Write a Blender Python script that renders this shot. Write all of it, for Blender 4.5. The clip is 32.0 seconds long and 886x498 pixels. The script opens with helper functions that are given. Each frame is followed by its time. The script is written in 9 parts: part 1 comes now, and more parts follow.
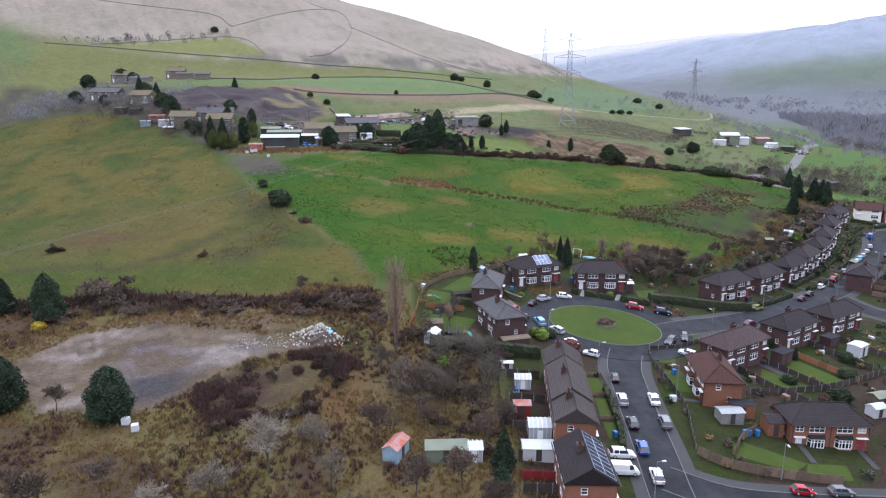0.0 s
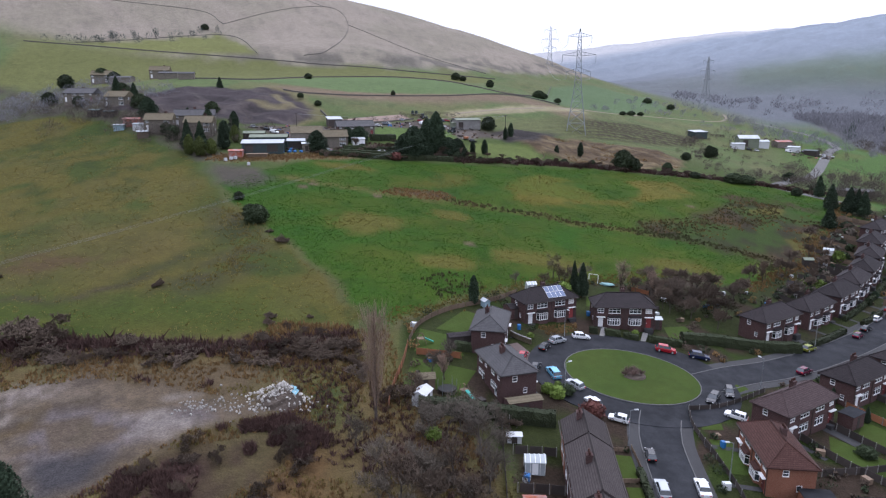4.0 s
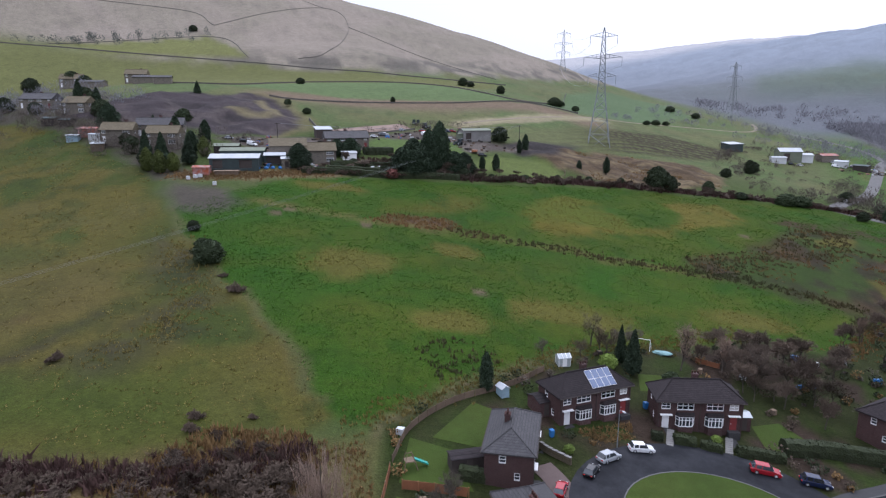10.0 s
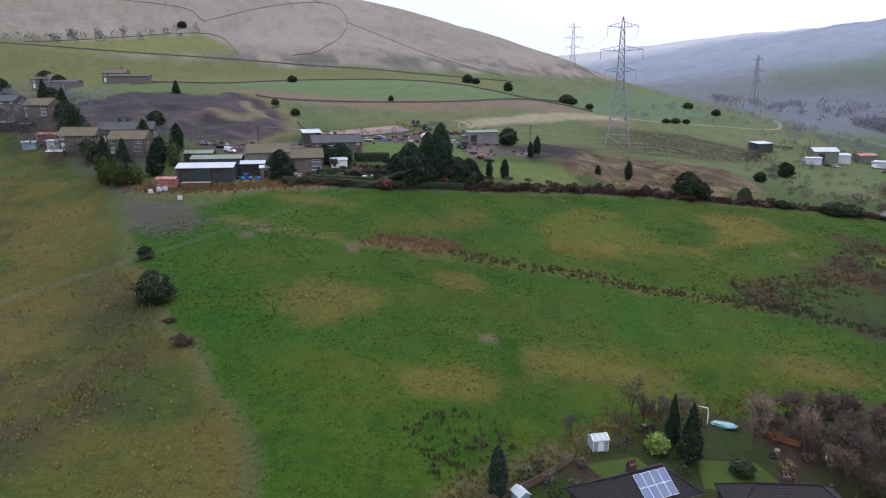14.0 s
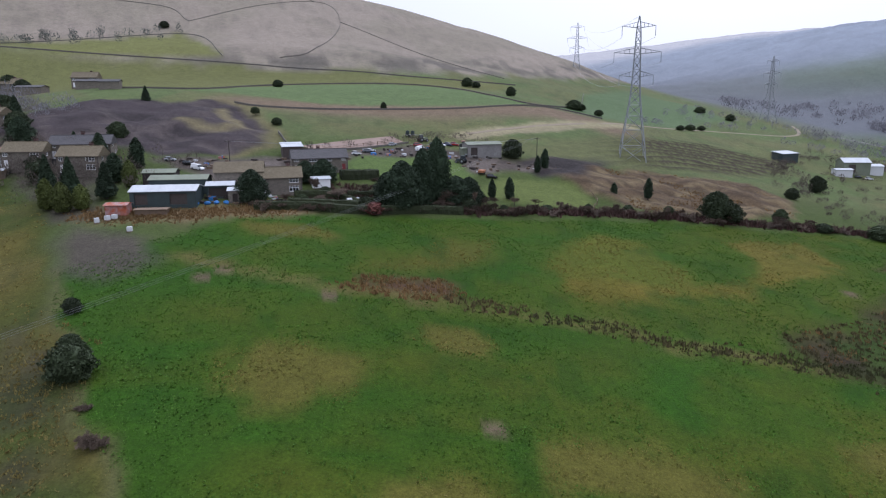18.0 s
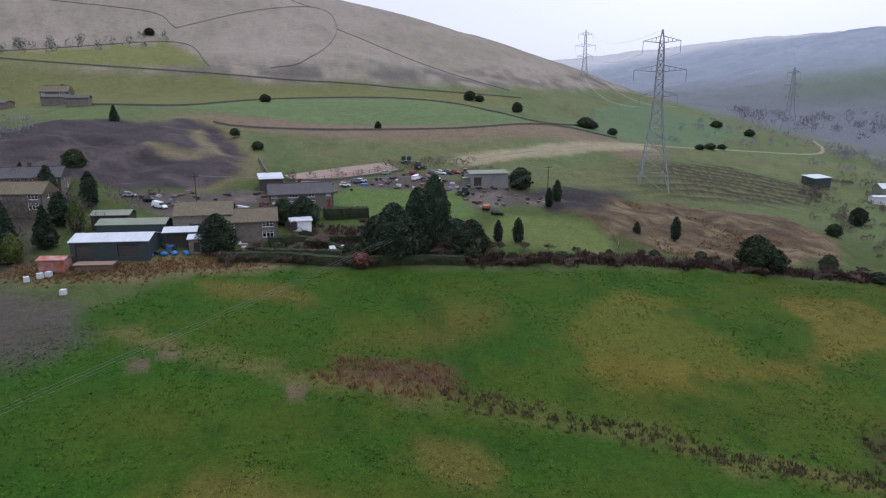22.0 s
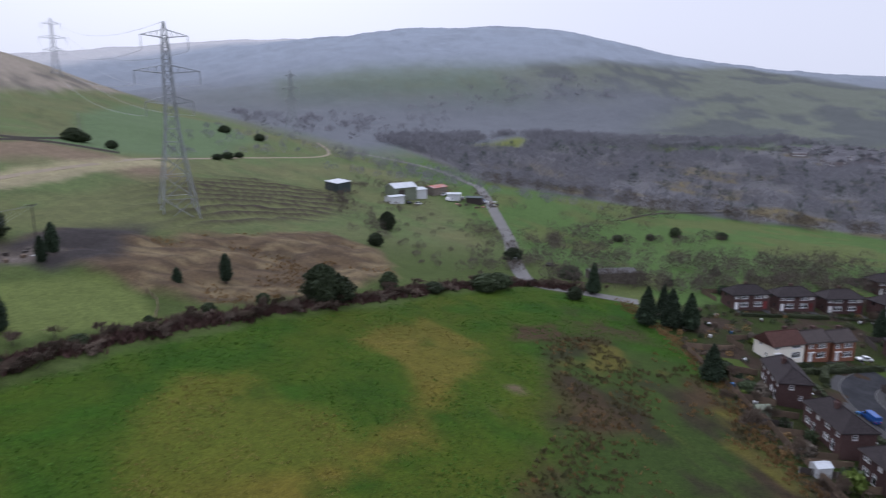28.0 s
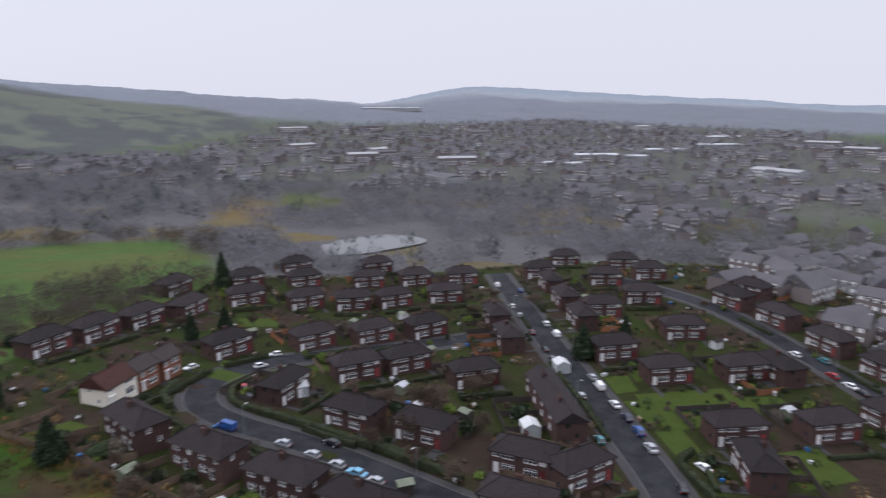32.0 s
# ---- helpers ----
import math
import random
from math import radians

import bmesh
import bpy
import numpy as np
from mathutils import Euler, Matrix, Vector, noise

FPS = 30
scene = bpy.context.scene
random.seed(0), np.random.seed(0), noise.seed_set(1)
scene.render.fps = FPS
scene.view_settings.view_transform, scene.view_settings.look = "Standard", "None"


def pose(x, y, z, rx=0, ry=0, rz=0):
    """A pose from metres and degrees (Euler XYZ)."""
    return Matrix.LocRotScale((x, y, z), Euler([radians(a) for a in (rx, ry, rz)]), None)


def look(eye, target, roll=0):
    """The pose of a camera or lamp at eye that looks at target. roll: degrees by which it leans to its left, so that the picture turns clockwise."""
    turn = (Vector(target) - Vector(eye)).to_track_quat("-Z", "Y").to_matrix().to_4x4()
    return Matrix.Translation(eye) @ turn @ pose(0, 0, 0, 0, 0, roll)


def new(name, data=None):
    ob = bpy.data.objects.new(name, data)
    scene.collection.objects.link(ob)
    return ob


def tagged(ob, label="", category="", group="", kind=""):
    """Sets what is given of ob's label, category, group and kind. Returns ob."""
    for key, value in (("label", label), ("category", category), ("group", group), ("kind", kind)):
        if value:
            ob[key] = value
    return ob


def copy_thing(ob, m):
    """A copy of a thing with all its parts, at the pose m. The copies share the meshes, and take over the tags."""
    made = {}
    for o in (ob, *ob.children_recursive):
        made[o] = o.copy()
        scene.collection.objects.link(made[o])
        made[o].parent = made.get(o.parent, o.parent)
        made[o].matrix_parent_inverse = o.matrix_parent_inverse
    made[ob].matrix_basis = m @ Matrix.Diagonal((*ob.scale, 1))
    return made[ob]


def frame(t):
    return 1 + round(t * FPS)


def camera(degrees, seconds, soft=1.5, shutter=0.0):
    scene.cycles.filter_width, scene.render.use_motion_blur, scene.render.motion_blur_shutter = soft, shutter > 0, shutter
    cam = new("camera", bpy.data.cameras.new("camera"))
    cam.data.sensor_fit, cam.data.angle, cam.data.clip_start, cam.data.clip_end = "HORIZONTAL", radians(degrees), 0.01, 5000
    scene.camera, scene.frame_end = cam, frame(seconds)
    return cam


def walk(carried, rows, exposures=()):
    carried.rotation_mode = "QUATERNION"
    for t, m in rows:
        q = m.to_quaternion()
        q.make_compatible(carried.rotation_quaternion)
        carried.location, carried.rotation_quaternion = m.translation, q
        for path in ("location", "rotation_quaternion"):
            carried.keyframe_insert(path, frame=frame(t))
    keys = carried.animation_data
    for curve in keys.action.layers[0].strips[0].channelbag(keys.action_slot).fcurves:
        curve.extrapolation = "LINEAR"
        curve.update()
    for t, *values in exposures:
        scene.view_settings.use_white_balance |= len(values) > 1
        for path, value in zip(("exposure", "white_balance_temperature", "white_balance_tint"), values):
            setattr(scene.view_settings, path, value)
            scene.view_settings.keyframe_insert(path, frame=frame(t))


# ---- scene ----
cam = camera(66.59, 32.0, soft=1.2, shutter=0.6)
def aim(x, y, z, pitch, roll, yaw):
    return pose(x, y, z, 0, 0, yaw) @ pose(0, 0, 0, 90 + pitch) @ pose(0, 0, 0, 0, 0, roll)


ROWS = (
    (0.0, -0.0, -0.0, 47.0, -13.189, 0.13, 1.245), (0.5, 0.28, 3.08, 47.02, -13.232, 0.105, 1.239),
    (1.0, 0.53, 6.15, 47.05, -13.241, 0.12, 1.226), (1.5, 0.75, 9.27, 47.09, -13.238, 0.111, 1.247),
    (2.0, 0.9, 12.41, 47.12, -13.237, 0.086, 1.263), (2.5, 0.95, 15.55, 47.18, -13.206, 0.112, 1.304),
    (3.0, 0.95, 18.77, 47.25, -13.213, 0.137, 1.315), (3.5, 1.01, 22.05, 47.35, -13.214, 0.128, 1.395),
    (5.5, 1.28, 35.18, 47.96, -13.292, -0.065, 1.708), (6.0, 1.19, 38.53, 48.01, -13.224, -0.09, 1.649),
    (6.5, 1.02, 41.97, 48.02, -13.224, 0.023, 1.684), (7.0, 0.86, 45.48, 47.96, -13.216, 0.133, 1.686),
    (7.5, 0.72, 49.07, 47.85, -13.201, 0.168, 1.659), (8.0, 0.56, 52.65, 47.7, -13.12, 0.166, 1.63),
    (8.5, 0.43, 56.11, 47.52, -13.017, 0.126, 1.641), (9.0, 0.42, 59.47, 47.34, -12.911, 0.124, 1.71),
    (9.5, 0.58, 62.73, 47.21, -12.743, 0.192, 1.85), (10.0, 0.78, 65.97, 47.13, -12.637, 0.252, 2.064),
    (10.5, 0.88, 69.28, 47.09, -12.569, 0.229, 2.21), (11.0, 0.86, 72.68, 47.08, -12.618, 0.156, 2.326),
    (11.5, 0.79, 76.21, 47.12, -12.652, 0.108, 2.392), (12.0, 0.74, 79.83, 47.21, -12.709, 0.072, 2.389),
    (12.5, 0.75, 83.5, 47.33, -12.776, -0.03, 2.387), (13.0, 0.81, 87.12, 47.44, -12.857, -0.158, 2.404),
    (13.5, 0.95, 90.59, 47.49, -12.878, -0.207, 2.514), (14.0, 1.08, 94.0, 47.54, -12.856, -0.243, 2.642),
    (14.5, 1.14, 97.44, 47.6, -12.817, -0.367, 2.717), (16.5, 0.54, 110.7, 48.35, -12.839, -0.242, 2.497),
    (17.0, 0.66, 114.11, 48.89, -12.867, -0.245, 2.544), (17.5, 0.71, 117.43, 49.54, -12.881, -0.307, 2.587),
    (18.0, 0.64, 120.71, 50.28, -12.881, -0.283, 2.585), (18.5, 0.53, 124.03, 51.09, -12.899, -0.197, 2.582),
    (19.0, 0.46, 127.41, 51.9, -12.905, -0.137, 2.599), (19.5, 0.45, 130.79, 52.66, -12.895, -0.08, 2.636),
    (20.0, 0.43, 134.12, 53.41, -12.844, -0.067, 2.638), (20.5, 0.41, 137.43, 54.2, -12.8, -0.076, 2.649),
    (21.0, 0.4, 140.8, 55.01, -12.797, -0.089, 2.689), (21.5, 0.35, 144.18, 55.8, -12.791, -0.083, 2.715),
    (22.0, 0.28, 147.52, 56.52, -12.737, -0.05, 2.753), (22.5, 0.27, 150.85, 57.1, -12.683, -0.048, 2.128),
    (23.0, 0.43, 154.2, 57.49, -12.705, -0.035, -0.293), (23.5, 0.59, 157.68, 57.65, -12.727, -0.067, -3.626),
    (24.0, 0.71, 161.19, 57.68, -12.705, -0.093, -6.048), (24.5, 0.82, 164.46, 57.66, -12.667, -0.124, -7.67),
    (26.5, 1.15, 177.26, 58.41, -12.752, -0.007, -22.357), (27.0, 1.74, 180.24, 58.49, -12.79, 0.209, -27.346),
    (27.5, 2.59, 183.23, 58.5, -12.755, 0.188, -32.392), (28.0, 3.75, 186.28, 58.42, -12.724, 0.16, -38.027),
    (28.5, 5.24, 189.51, 58.24, -12.686, 0.152, -44.777), (29.0, 6.95, 192.82, 57.99, -12.614, 0.135, -52.028),
    (29.5, 8.72, 195.81, 57.75, -12.53, 0.136, -59.348), (30.0, 10.71, 198.4, 57.57, -12.432, 0.08, -66.712),
    (30.5, 13.09, 200.73, 57.49, -12.333, -0.07, -74.243), (31.0, 15.62, 202.65, 57.48, -12.287, -0.083, -81.953),
    (31.5, 17.98, 204.27, 57.5, -12.236, -0.136, -89.962), (32.0, 20.2, 205.8, 57.54, -12.161, -0.428, -98.273),
)
EXPOSURES = ((0.0, 0.55, 5600, 17), (3.0, 0.22, 5600, 17), (6.0, 0.1, 5600, 17), (13.0, 0.02, 5600, 17), (18.0, -0.06, 5600, 17), (24.0, -0.22, 5600, 17), (28.0, -0.22, 5650, 17), (32.0, -0.2, 6000, 16))
walk(cam, [(row[0], aim(*row[1:])) for row in ROWS], EXPOSURES)

# ---- daylight: a bright, hazy overcast ----
world = bpy.data.worlds.new("overcast_sky")
scene.world = world
world.use_nodes = True
wn, wl = world.node_tree.nodes, world.node_tree.links
sky = wn.new("ShaderNodeTexSky")
sky.sky_type, sky.sun_disc = "NISHITA", False
sky.sun_elevation, sky.sun_rotation = radians(32), radians(20)
sky.air_density, sky.dust_density, sky.ozone_density = 1.0, 6.0, 1.0
pale = wn.new("ShaderNodeHueSaturation")
pale.inputs["Saturation"].default_value = 0.22
veil = wn.new("ShaderNodeMixRGB")
veil.inputs[0].default_value = 0.9
veil.inputs[2].default_value = (8.2, 8.2, 8.5, 1)
wl.new(sky.outputs[0], pale.inputs["Color"])
wl.new(pale.outputs[0], veil.inputs[1])
# an overcast dome is brighter overhead than near the horizon
way = wn.new("ShaderNodeSeparateXYZ")
wl.new(wn.new("ShaderNodeTexCoord").outputs["Generated"], way.inputs[0])
lift = wn.new("ShaderNodeMapRange")
lift.interpolation_type = "SMOOTHSTEP"
lift.inputs[1].default_value, lift.inputs[2].default_value = 0.25, 0.95
lift.inputs[3].default_value, lift.inputs[4].default_value = 1.0, 2.3
wl.new(way.outputs[2], lift.inputs[0])
dome_light = wn.new("ShaderNodeVectorMath")
dome_light.operation = "SCALE"
wl.new(veil.outputs[0], dome_light.inputs[0])
wl.new(lift.outputs[0], dome_light.inputs["Scale"])
wl.new(dome_light.outputs[0], wn["Background"].inputs["Color"])
wn["Background"].inputs["Strength"].default_value = 0.116
sun = new("sun", bpy.data.lights.new("sun", "SUN"))
sun.data.energy, sun.data.angle, sun.data.color = 1.0, radians(25), (1.0, 0.97, 0.92)
sun.matrix_world = look((100, 300, 400), (40, 100, 0))

# ---- materials ----
def material(name, color, rough=0.8, metal=0.0, grain=(), bump=0.0, bump_scale=20.0, spread=0.0, spec=0.3, stretch=(1, 1, 1)):
    """A surface in its own colour. grain: rows of (scale, amount, darker-or-lighter colour) laid over it as noise; spread: how far
    single things of one kind differ in brightness."""
    m = bpy.data.materials.new(name)
    m.use_nodes = True
    n, l = m.node_tree.nodes, m.node_tree.links
    b = n["Principled BSDF"]
    b.inputs["Roughness"].default_value, b.inputs["Metallic"].default_value = rough, metal
    b.inputs["Specular IOR Level"].default_value = spec
    place = n.new("ShaderNodeNewGeometry").outputs["Position"]
    if stretch != (1, 1, 1):
        s = n.new("ShaderNodeVectorMath")
        s.operation = "MULTIPLY"
        s.inputs[1].default_value = stretch
        l.new(place, s.inputs[0])
        place = s.outputs[0]
    if color == "cover":
        a = n.new("ShaderNodeAttribute")
        a.attribute_name = "cover"
        out = a.outputs["Color"]
    else:
        rgb = n.new("ShaderNodeRGB")
        rgb.outputs[0].default_value = (*color, 1)
        out = rgb.outputs[0]
    for scale, amount, tint in grain:
        t = n.new("ShaderNodeTexNoise")
        t.inputs["Scale"].default_value, t.inputs["Detail"].default_value, t.inputs["Roughness"].default_value = scale, 5, 0.65
        l.new(place, t.inputs["Vector"])
        r = n.new("ShaderNodeMapRange")
        r.inputs[1].default_value, r.inputs[2].default_value = 0.38, 0.66
        r.inputs[4].default_value = amount
        l.new(t.outputs["Fac"], r.inputs[0])
        x = n.new("ShaderNodeMixRGB")
        if isinstance(tint, float):
            x.blend_type = "MULTIPLY"
            tint = (tint, tint, tint)
        x.inputs[2].default_value = (*tint, 1)
        l.new(r.outputs[0], x.inputs[0])
        l.new(out, x.inputs[1])
        out = x.outputs[0]
    if spread:
        o = n.new("ShaderNodeObjectInfo")
        r = n.new("ShaderNodeMapRange")
        r.inputs[3].default_value, r.inputs[4].default_value = 1 - spread, 1 + spread
        l.new(o.outputs["Random"], r.inputs[0])
        h = n.new("ShaderNodeHueSaturation")
        l.new(r.outputs[0], h.inputs["Value"])
        l.new(out, h.inputs["Color"])
        out = h.outputs[0]
    l.new(out, b.inputs["Base Color"])
    if bump:
        t = n.new("ShaderNodeTexNoise")
        t.inputs["Scale"].default_value, t.inputs["Detail"].default_value = bump_scale, 6
        l.new(place, t.inputs["Vector"])
        k = n.new("ShaderNodeBump")
        k.inputs["Strength"].default_value, k.inputs["Distance"].default_value = min(bump, 1.0), 1.5 / bump_scale
        l.new(t.outputs["Fac"], k.inputs["Height"])
        l.new(k.outputs[0], b.inputs["Normal"])
    return m


def coursed(name, color, other, mortar, brick, rough=0.85, spread=0.0, gap=0.012):
    """Brick, roof tiles or stone in courses: brick is (length, course height). Courses follow the height, or the slope of a roof."""
    m = material(name, color, rough, grain=((0.35, 0.45, 0.72), (3.0, 0.35, 1.25)), spread=spread, spec=0.12)
    n, l = m.node_tree.nodes, m.node_tree.links
    b = n["Principled BSDF"]
    g = n.new("ShaderNodeTexCoord")
    sep = n.new("ShaderNodeSeparateXYZ")
    l.new(g.outputs["Object"], sep.inputs[0])
    add = n.new("ShaderNodeMath")
    l.new(sep.outputs[0], add.inputs[0])
    l.new(sep.outputs[1], add.inputs[1])
    comb = n.new("ShaderNodeCombineXYZ")
    l.new(add.outputs[0], comb.inputs[0])
    l.new(sep.outputs[2], comb.inputs[1])
    t = n.new("ShaderNodeTexBrick")
    t.inputs["Scale"].default_value = 1.0
    t.inputs["Brick Width"].default_value, t.inputs["Row Height"].default_value = brick
    t.inputs["Mortar Size"].default_value = gap
    t.inputs["Color1"].default_value, t.inputs["Color2"].default_value = (1, 1, 1, 1), (*other, 1)
    t.inputs["Mortar"].default_value = (*mortar, 1)
    l.new(comb.outputs[0], t.inputs["Vector"])
    x = n.new("ShaderNodeMixRGB")
    x.blend_type, x.inputs[0].default_value = "MULTIPLY", 1.0
    l.new(b.inputs["Base Color"].links[0].from_socket, x.inputs[1])
    l.new(t.outputs["Color"], x.inputs[2])
    l.new(x.outputs[0], b.inputs["Base Color"])
    k = n.new("ShaderNodeBump")
    k.inputs["Strength"].default_value, k.inputs["Distance"].default_value = 0.6, 0.02
    k.invert = True
    l.new(t.outputs["Fac"], k.inputs["Height"])
    l.new(k.outputs[0], b.inputs["Normal"])
    return m


GROUND = material("ground_cover", "cover", 0.95, grain=((0.045, 0.35, 0.74), (0.28, 0.5, 0.66), (0.7, 0.4, 1.35), (1.4, 0.65, 0.48), (3.2, 0.6, 0.5), (6.0, 0.5, 1.7)), bump=0.6, bump_scale=3.5, spec=0.1)
ASPHALT = material("asphalt", (0.021, 0.022, 0.0255), 0.75, grain=((0.09, 0.75, 0.6), (0.3, 0.5, (0.05, 0.051, 0.057)), (0.16, 0.4, (0.012, 0.012, 0.014)), (0.8, 0.45, 0.7), (4, 0.35, 0.7), (25, 0.3, 1.5)), bump=0.2, bump_scale=40, spec=0.08)
PAVING = material("paving", (0.043, 0.042, 0.043), 0.9, grain=((0.3, 0.5, 0.75), (3, 0.4, 0.7)), bump=0.2, bump_scale=8)
LANE_STONE = material("worn_lane", (0.125, 0.12, 0.115), 0.9, grain=((0.1, 0.5, 0.7), (0.8, 0.4, 0.75)), bump=0.2, bump_scale=8)
KERB = material("kerbstone", (0.1, 0.098, 0.096), 0.8, grain=((1.5, 0.5, 0.7),))
CONCRETE = material("concrete", (0.22, 0.212, 0.2), 0.85, grain=((0.25, 0.6, 0.62), (2, 0.5, 0.7), (9, 0.3, 1.2)), bump=0.3, bump_scale=6)
BRICK = coursed("red_brick", (0.076, 0.042, 0.038), (0.72, 0.68, 0.66), (1.35, 1.75, 1.9), (0.225, 0.075), spread=0.16)
BRICK_BRIGHT = coursed("orange_brick", (0.22, 0.09, 0.055), (0.78, 0.72, 0.68), (1.2, 1.6, 1.8), (0.225, 0.075), spread=0.1)
STONE = coursed("gritstone", (0.17, 0.15, 0.125), (0.6, 0.6, 0.6), (1.3, 1.3, 1.3), (0.5, 0.22), gap=0.02)
TILE = coursed("brown_concrete_tile", (0.034, 0.028, 0.029), (0.72, 0.72, 0.74), (0.4, 0.4, 0.4), (0.33, 0.17), 0.75, spread=0.2, gap=0.02)
TILE_MAUVE = coursed("mauve_brown_tile", (0.078, 0.055, 0.054), (0.74, 0.7, 0.7), (0.4, 0.4, 0.4), (0.33, 0.17), 0.75, gap=0.02)
TILE_WEATHERED = coursed("weathered_grey_brown_tile", (0.062, 0.052, 0.05), (0.74, 0.72, 0.72), (0.4, 0.4, 0.4), (0.33, 0.17), 0.75, spread=0.12, gap=0.02)
TILE_RED = coursed("red_brown_tile", (0.075, 0.037, 0.03), (0.74, 0.7, 0.7), (0.4, 0.4, 0.4), (0.33, 0.17), 0.75, gap=0.02)
TILE_GREY = coursed("grey_slate", (0.08, 0.077, 0.078), (0.75, 0.75, 0.78), (0.45, 0.45, 0.45), (0.33, 0.2), 0.6, spread=0.12, gap=0.015)
TILE_TAN = coursed("weathered_tan_tile", (0.15, 0.125, 0.085), (0.75, 0.75, 0.7), (0.5, 0.5, 0.5), (0.33, 0.2), 0.8, gap=0.015)
RENDER_WHITE = material("cream_render", (0.74, 0.70, 0.60), 0.85, grain=((0.4, 0.4, 0.86), (5, 0.3, 0.9)))
UPVC = material("white_upvc", (0.8, 0.8, 0.8), 0.45, grain=((2, 0.3, 0.86),), spec=0.5)
GLASS = material("window_glass", (0.028, 0.034, 0.04), 0.08, spec=0.8, spread=0.5)
CURTAIN = material("net_curtain", (0.45, 0.44, 0.42), 0.7, spread=0.3)
DOOR_WHITE = material("white_door", (0.72, 0.72, 0.72), 0.5, spread=0.1)
DOOR_RED = material("painted_door", (0.16, 0.03, 0.03), 0.5, spread=0.6)
METAL_GREY = material("galvanised_steel", (0.24, 0.255, 0.265), 0.55, metal=0.35, grain=((1, 0.5, 0.75),))
SHEET_PALE = material("pale_roof_sheet", (0.42, 0.44, 0.46), 0.55, grain=((0.5, 0.6, 0.72), (4, 0.4, 0.8)), stretch=(1, 0.3, 1))
SHEET_GREEN = material("green_roof_sheet", (0.16, 0.18, 0.13), 0.7, grain=((0.4, 0.6, 0.7), (3, 0.4, 0.8)))
SHEET_DARK = material("dark_green_cladding", (0.035, 0.05, 0.05), 0.6, grain=((0.6, 0.5, 0.6),))
WOOD = material("weathered_timber", (0.16, 0.115, 0.08), 0.85, grain=((1.5, 0.6, 0.6), (12, 0.4, 0.8)), spread=0.25)
WOOD_DARK = material("dark_stained_timber", (0.055, 0.045, 0.04), 0.85, grain=((1.5, 0.6, 0.7),), spread=0.25)
WOOD_ORANGE = material("orange_stained_timber", (0.24, 0.1, 0.048), 0.8, grain=((1.2, 0.5, 0.7),), spread=0.2)
WOOD_RED = material("red_painted_timber", (0.24, 0.025, 0.025), 0.7, grain=((1.2, 0.4, 0.7),), spread=0.2)
BARK = material("bark", (0.085, 0.07, 0.058), 0.95, grain=((2, 0.6, 0.6),))
TWIG = material("winter_twigs", (0.098, 0.082, 0.064), 0.95, spread=0.25)
TWIG_RED = material("russet_twigs", (0.092, 0.068, 0.05), 0.95, spread=0.25)
TWIG_PALE = material("pale_bare_twigs", (0.175, 0.15, 0.118), 0.95, spread=0.15)
TWIG_TAN = material("tan_bare_twigs", (0.23, 0.165, 0.125), 0.95, spread=0.15)
NEEDLES = material("conifer_foliage", (0.022, 0.036, 0.018), 0.85, grain=((0.8, 0.5, 0.6), (5, 0.5, 1.8)), spread=0.25)
NEEDLES_LIGHT = material("olive_conifer_foliage", (0.06, 0.075, 0.016), 0.85, grain=((0.8, 0.5, 0.6), (5, 0.5, 1.6)), spread=0.2)
LEAF = material("evergreen_leaves", (0.025, 0.036, 0.014), 0.8, grain=((0.8, 0.5, 0.6), (5, 0.5, 1.7)), spread=0.35)
LEAF_BRIGHT = material("bright_shrub_leaves", (0.12, 0.17, 0.03), 0.8, grain=((0.8, 0.4, 0.7),), spread=0.2)
LEAF_GORSE = material("yellow_gorse", (0.32, 0.24, 0.02), 0.8, grain=((1.5, 0.5, 0.5),))
LEAF_RUST = material("rust_red_shrub", (0.105, 0.038, 0.03), 0.85, grain=((1, 0.5, 0.6),), spread=0.2)
HEDGE = material("clipped_hedge", (0.023, 0.03, 0.011), 0.85, grain=((0.6, 0.5, 0.6), (4, 0.5, 1.6)), bump=1.0, bump_scale=5, spread=0.25)
SCRUB = material("dead_bracken", (0.17, 0.105, 0.042), 0.95, grain=((0.06, 0.7, 0.55), (0.7, 0.5, 1.5)))
SCRUB_DARK = material("bramble", (0.062, 0.034, 0.028), 0.95, grain=((0.08, 0.6, 0.6), (0.9, 0.5, 1.5)))
GRASS_TUFT = material("rough_grass_tufts", (0.155, 0.126, 0.037), 0.95, grain=((0.1, 0.6, 0.6), (1.0, 0.5, 1.4)))
RUSH = material("rush_tufts", (0.05, 0.055, 0.02), 0.95, grain=((0.05, 0.7, (0.12, 0.08, 0.04)),))
LAWN = material("mown_lawn", (0.04, 0.062, 0.012), 0.95, grain=((0.1, 0.4, (0.055, 0.068, 0.014)), (0.25, 0.45, 0.66), (0.8, 0.45, 0.75), (4, 0.35, 1.4)), bump=0.6, bump_scale=6, spec=0.1)
SOLAR = material("solar_cells", (0.06, 0.09, 0.17), 0.18, grain=((3, 0.3, 0.8),), spec=0.9)
SOLAR_DARK = material("dark_solar_cells", (0.018, 0.026, 0.05), 0.15, spec=0.8)
ALU = material("aluminium", (0.6, 0.6, 0.62), 0.4, metal=0.7)
RUBBER = material("tyre_rubber", (0.02, 0.02, 0.02), 0.85)
LAMP_GLASS = material("headlamp", (0.6, 0.6, 0.6), 0.15, spec=0.8)
LAMP_RED = material("tail_lamp", (0.3, 0.01, 0.01), 0.25, spec=0.7)
WATER = material("pond_water", (0.03, 0.035, 0.035), 0.06, spec=1.0)
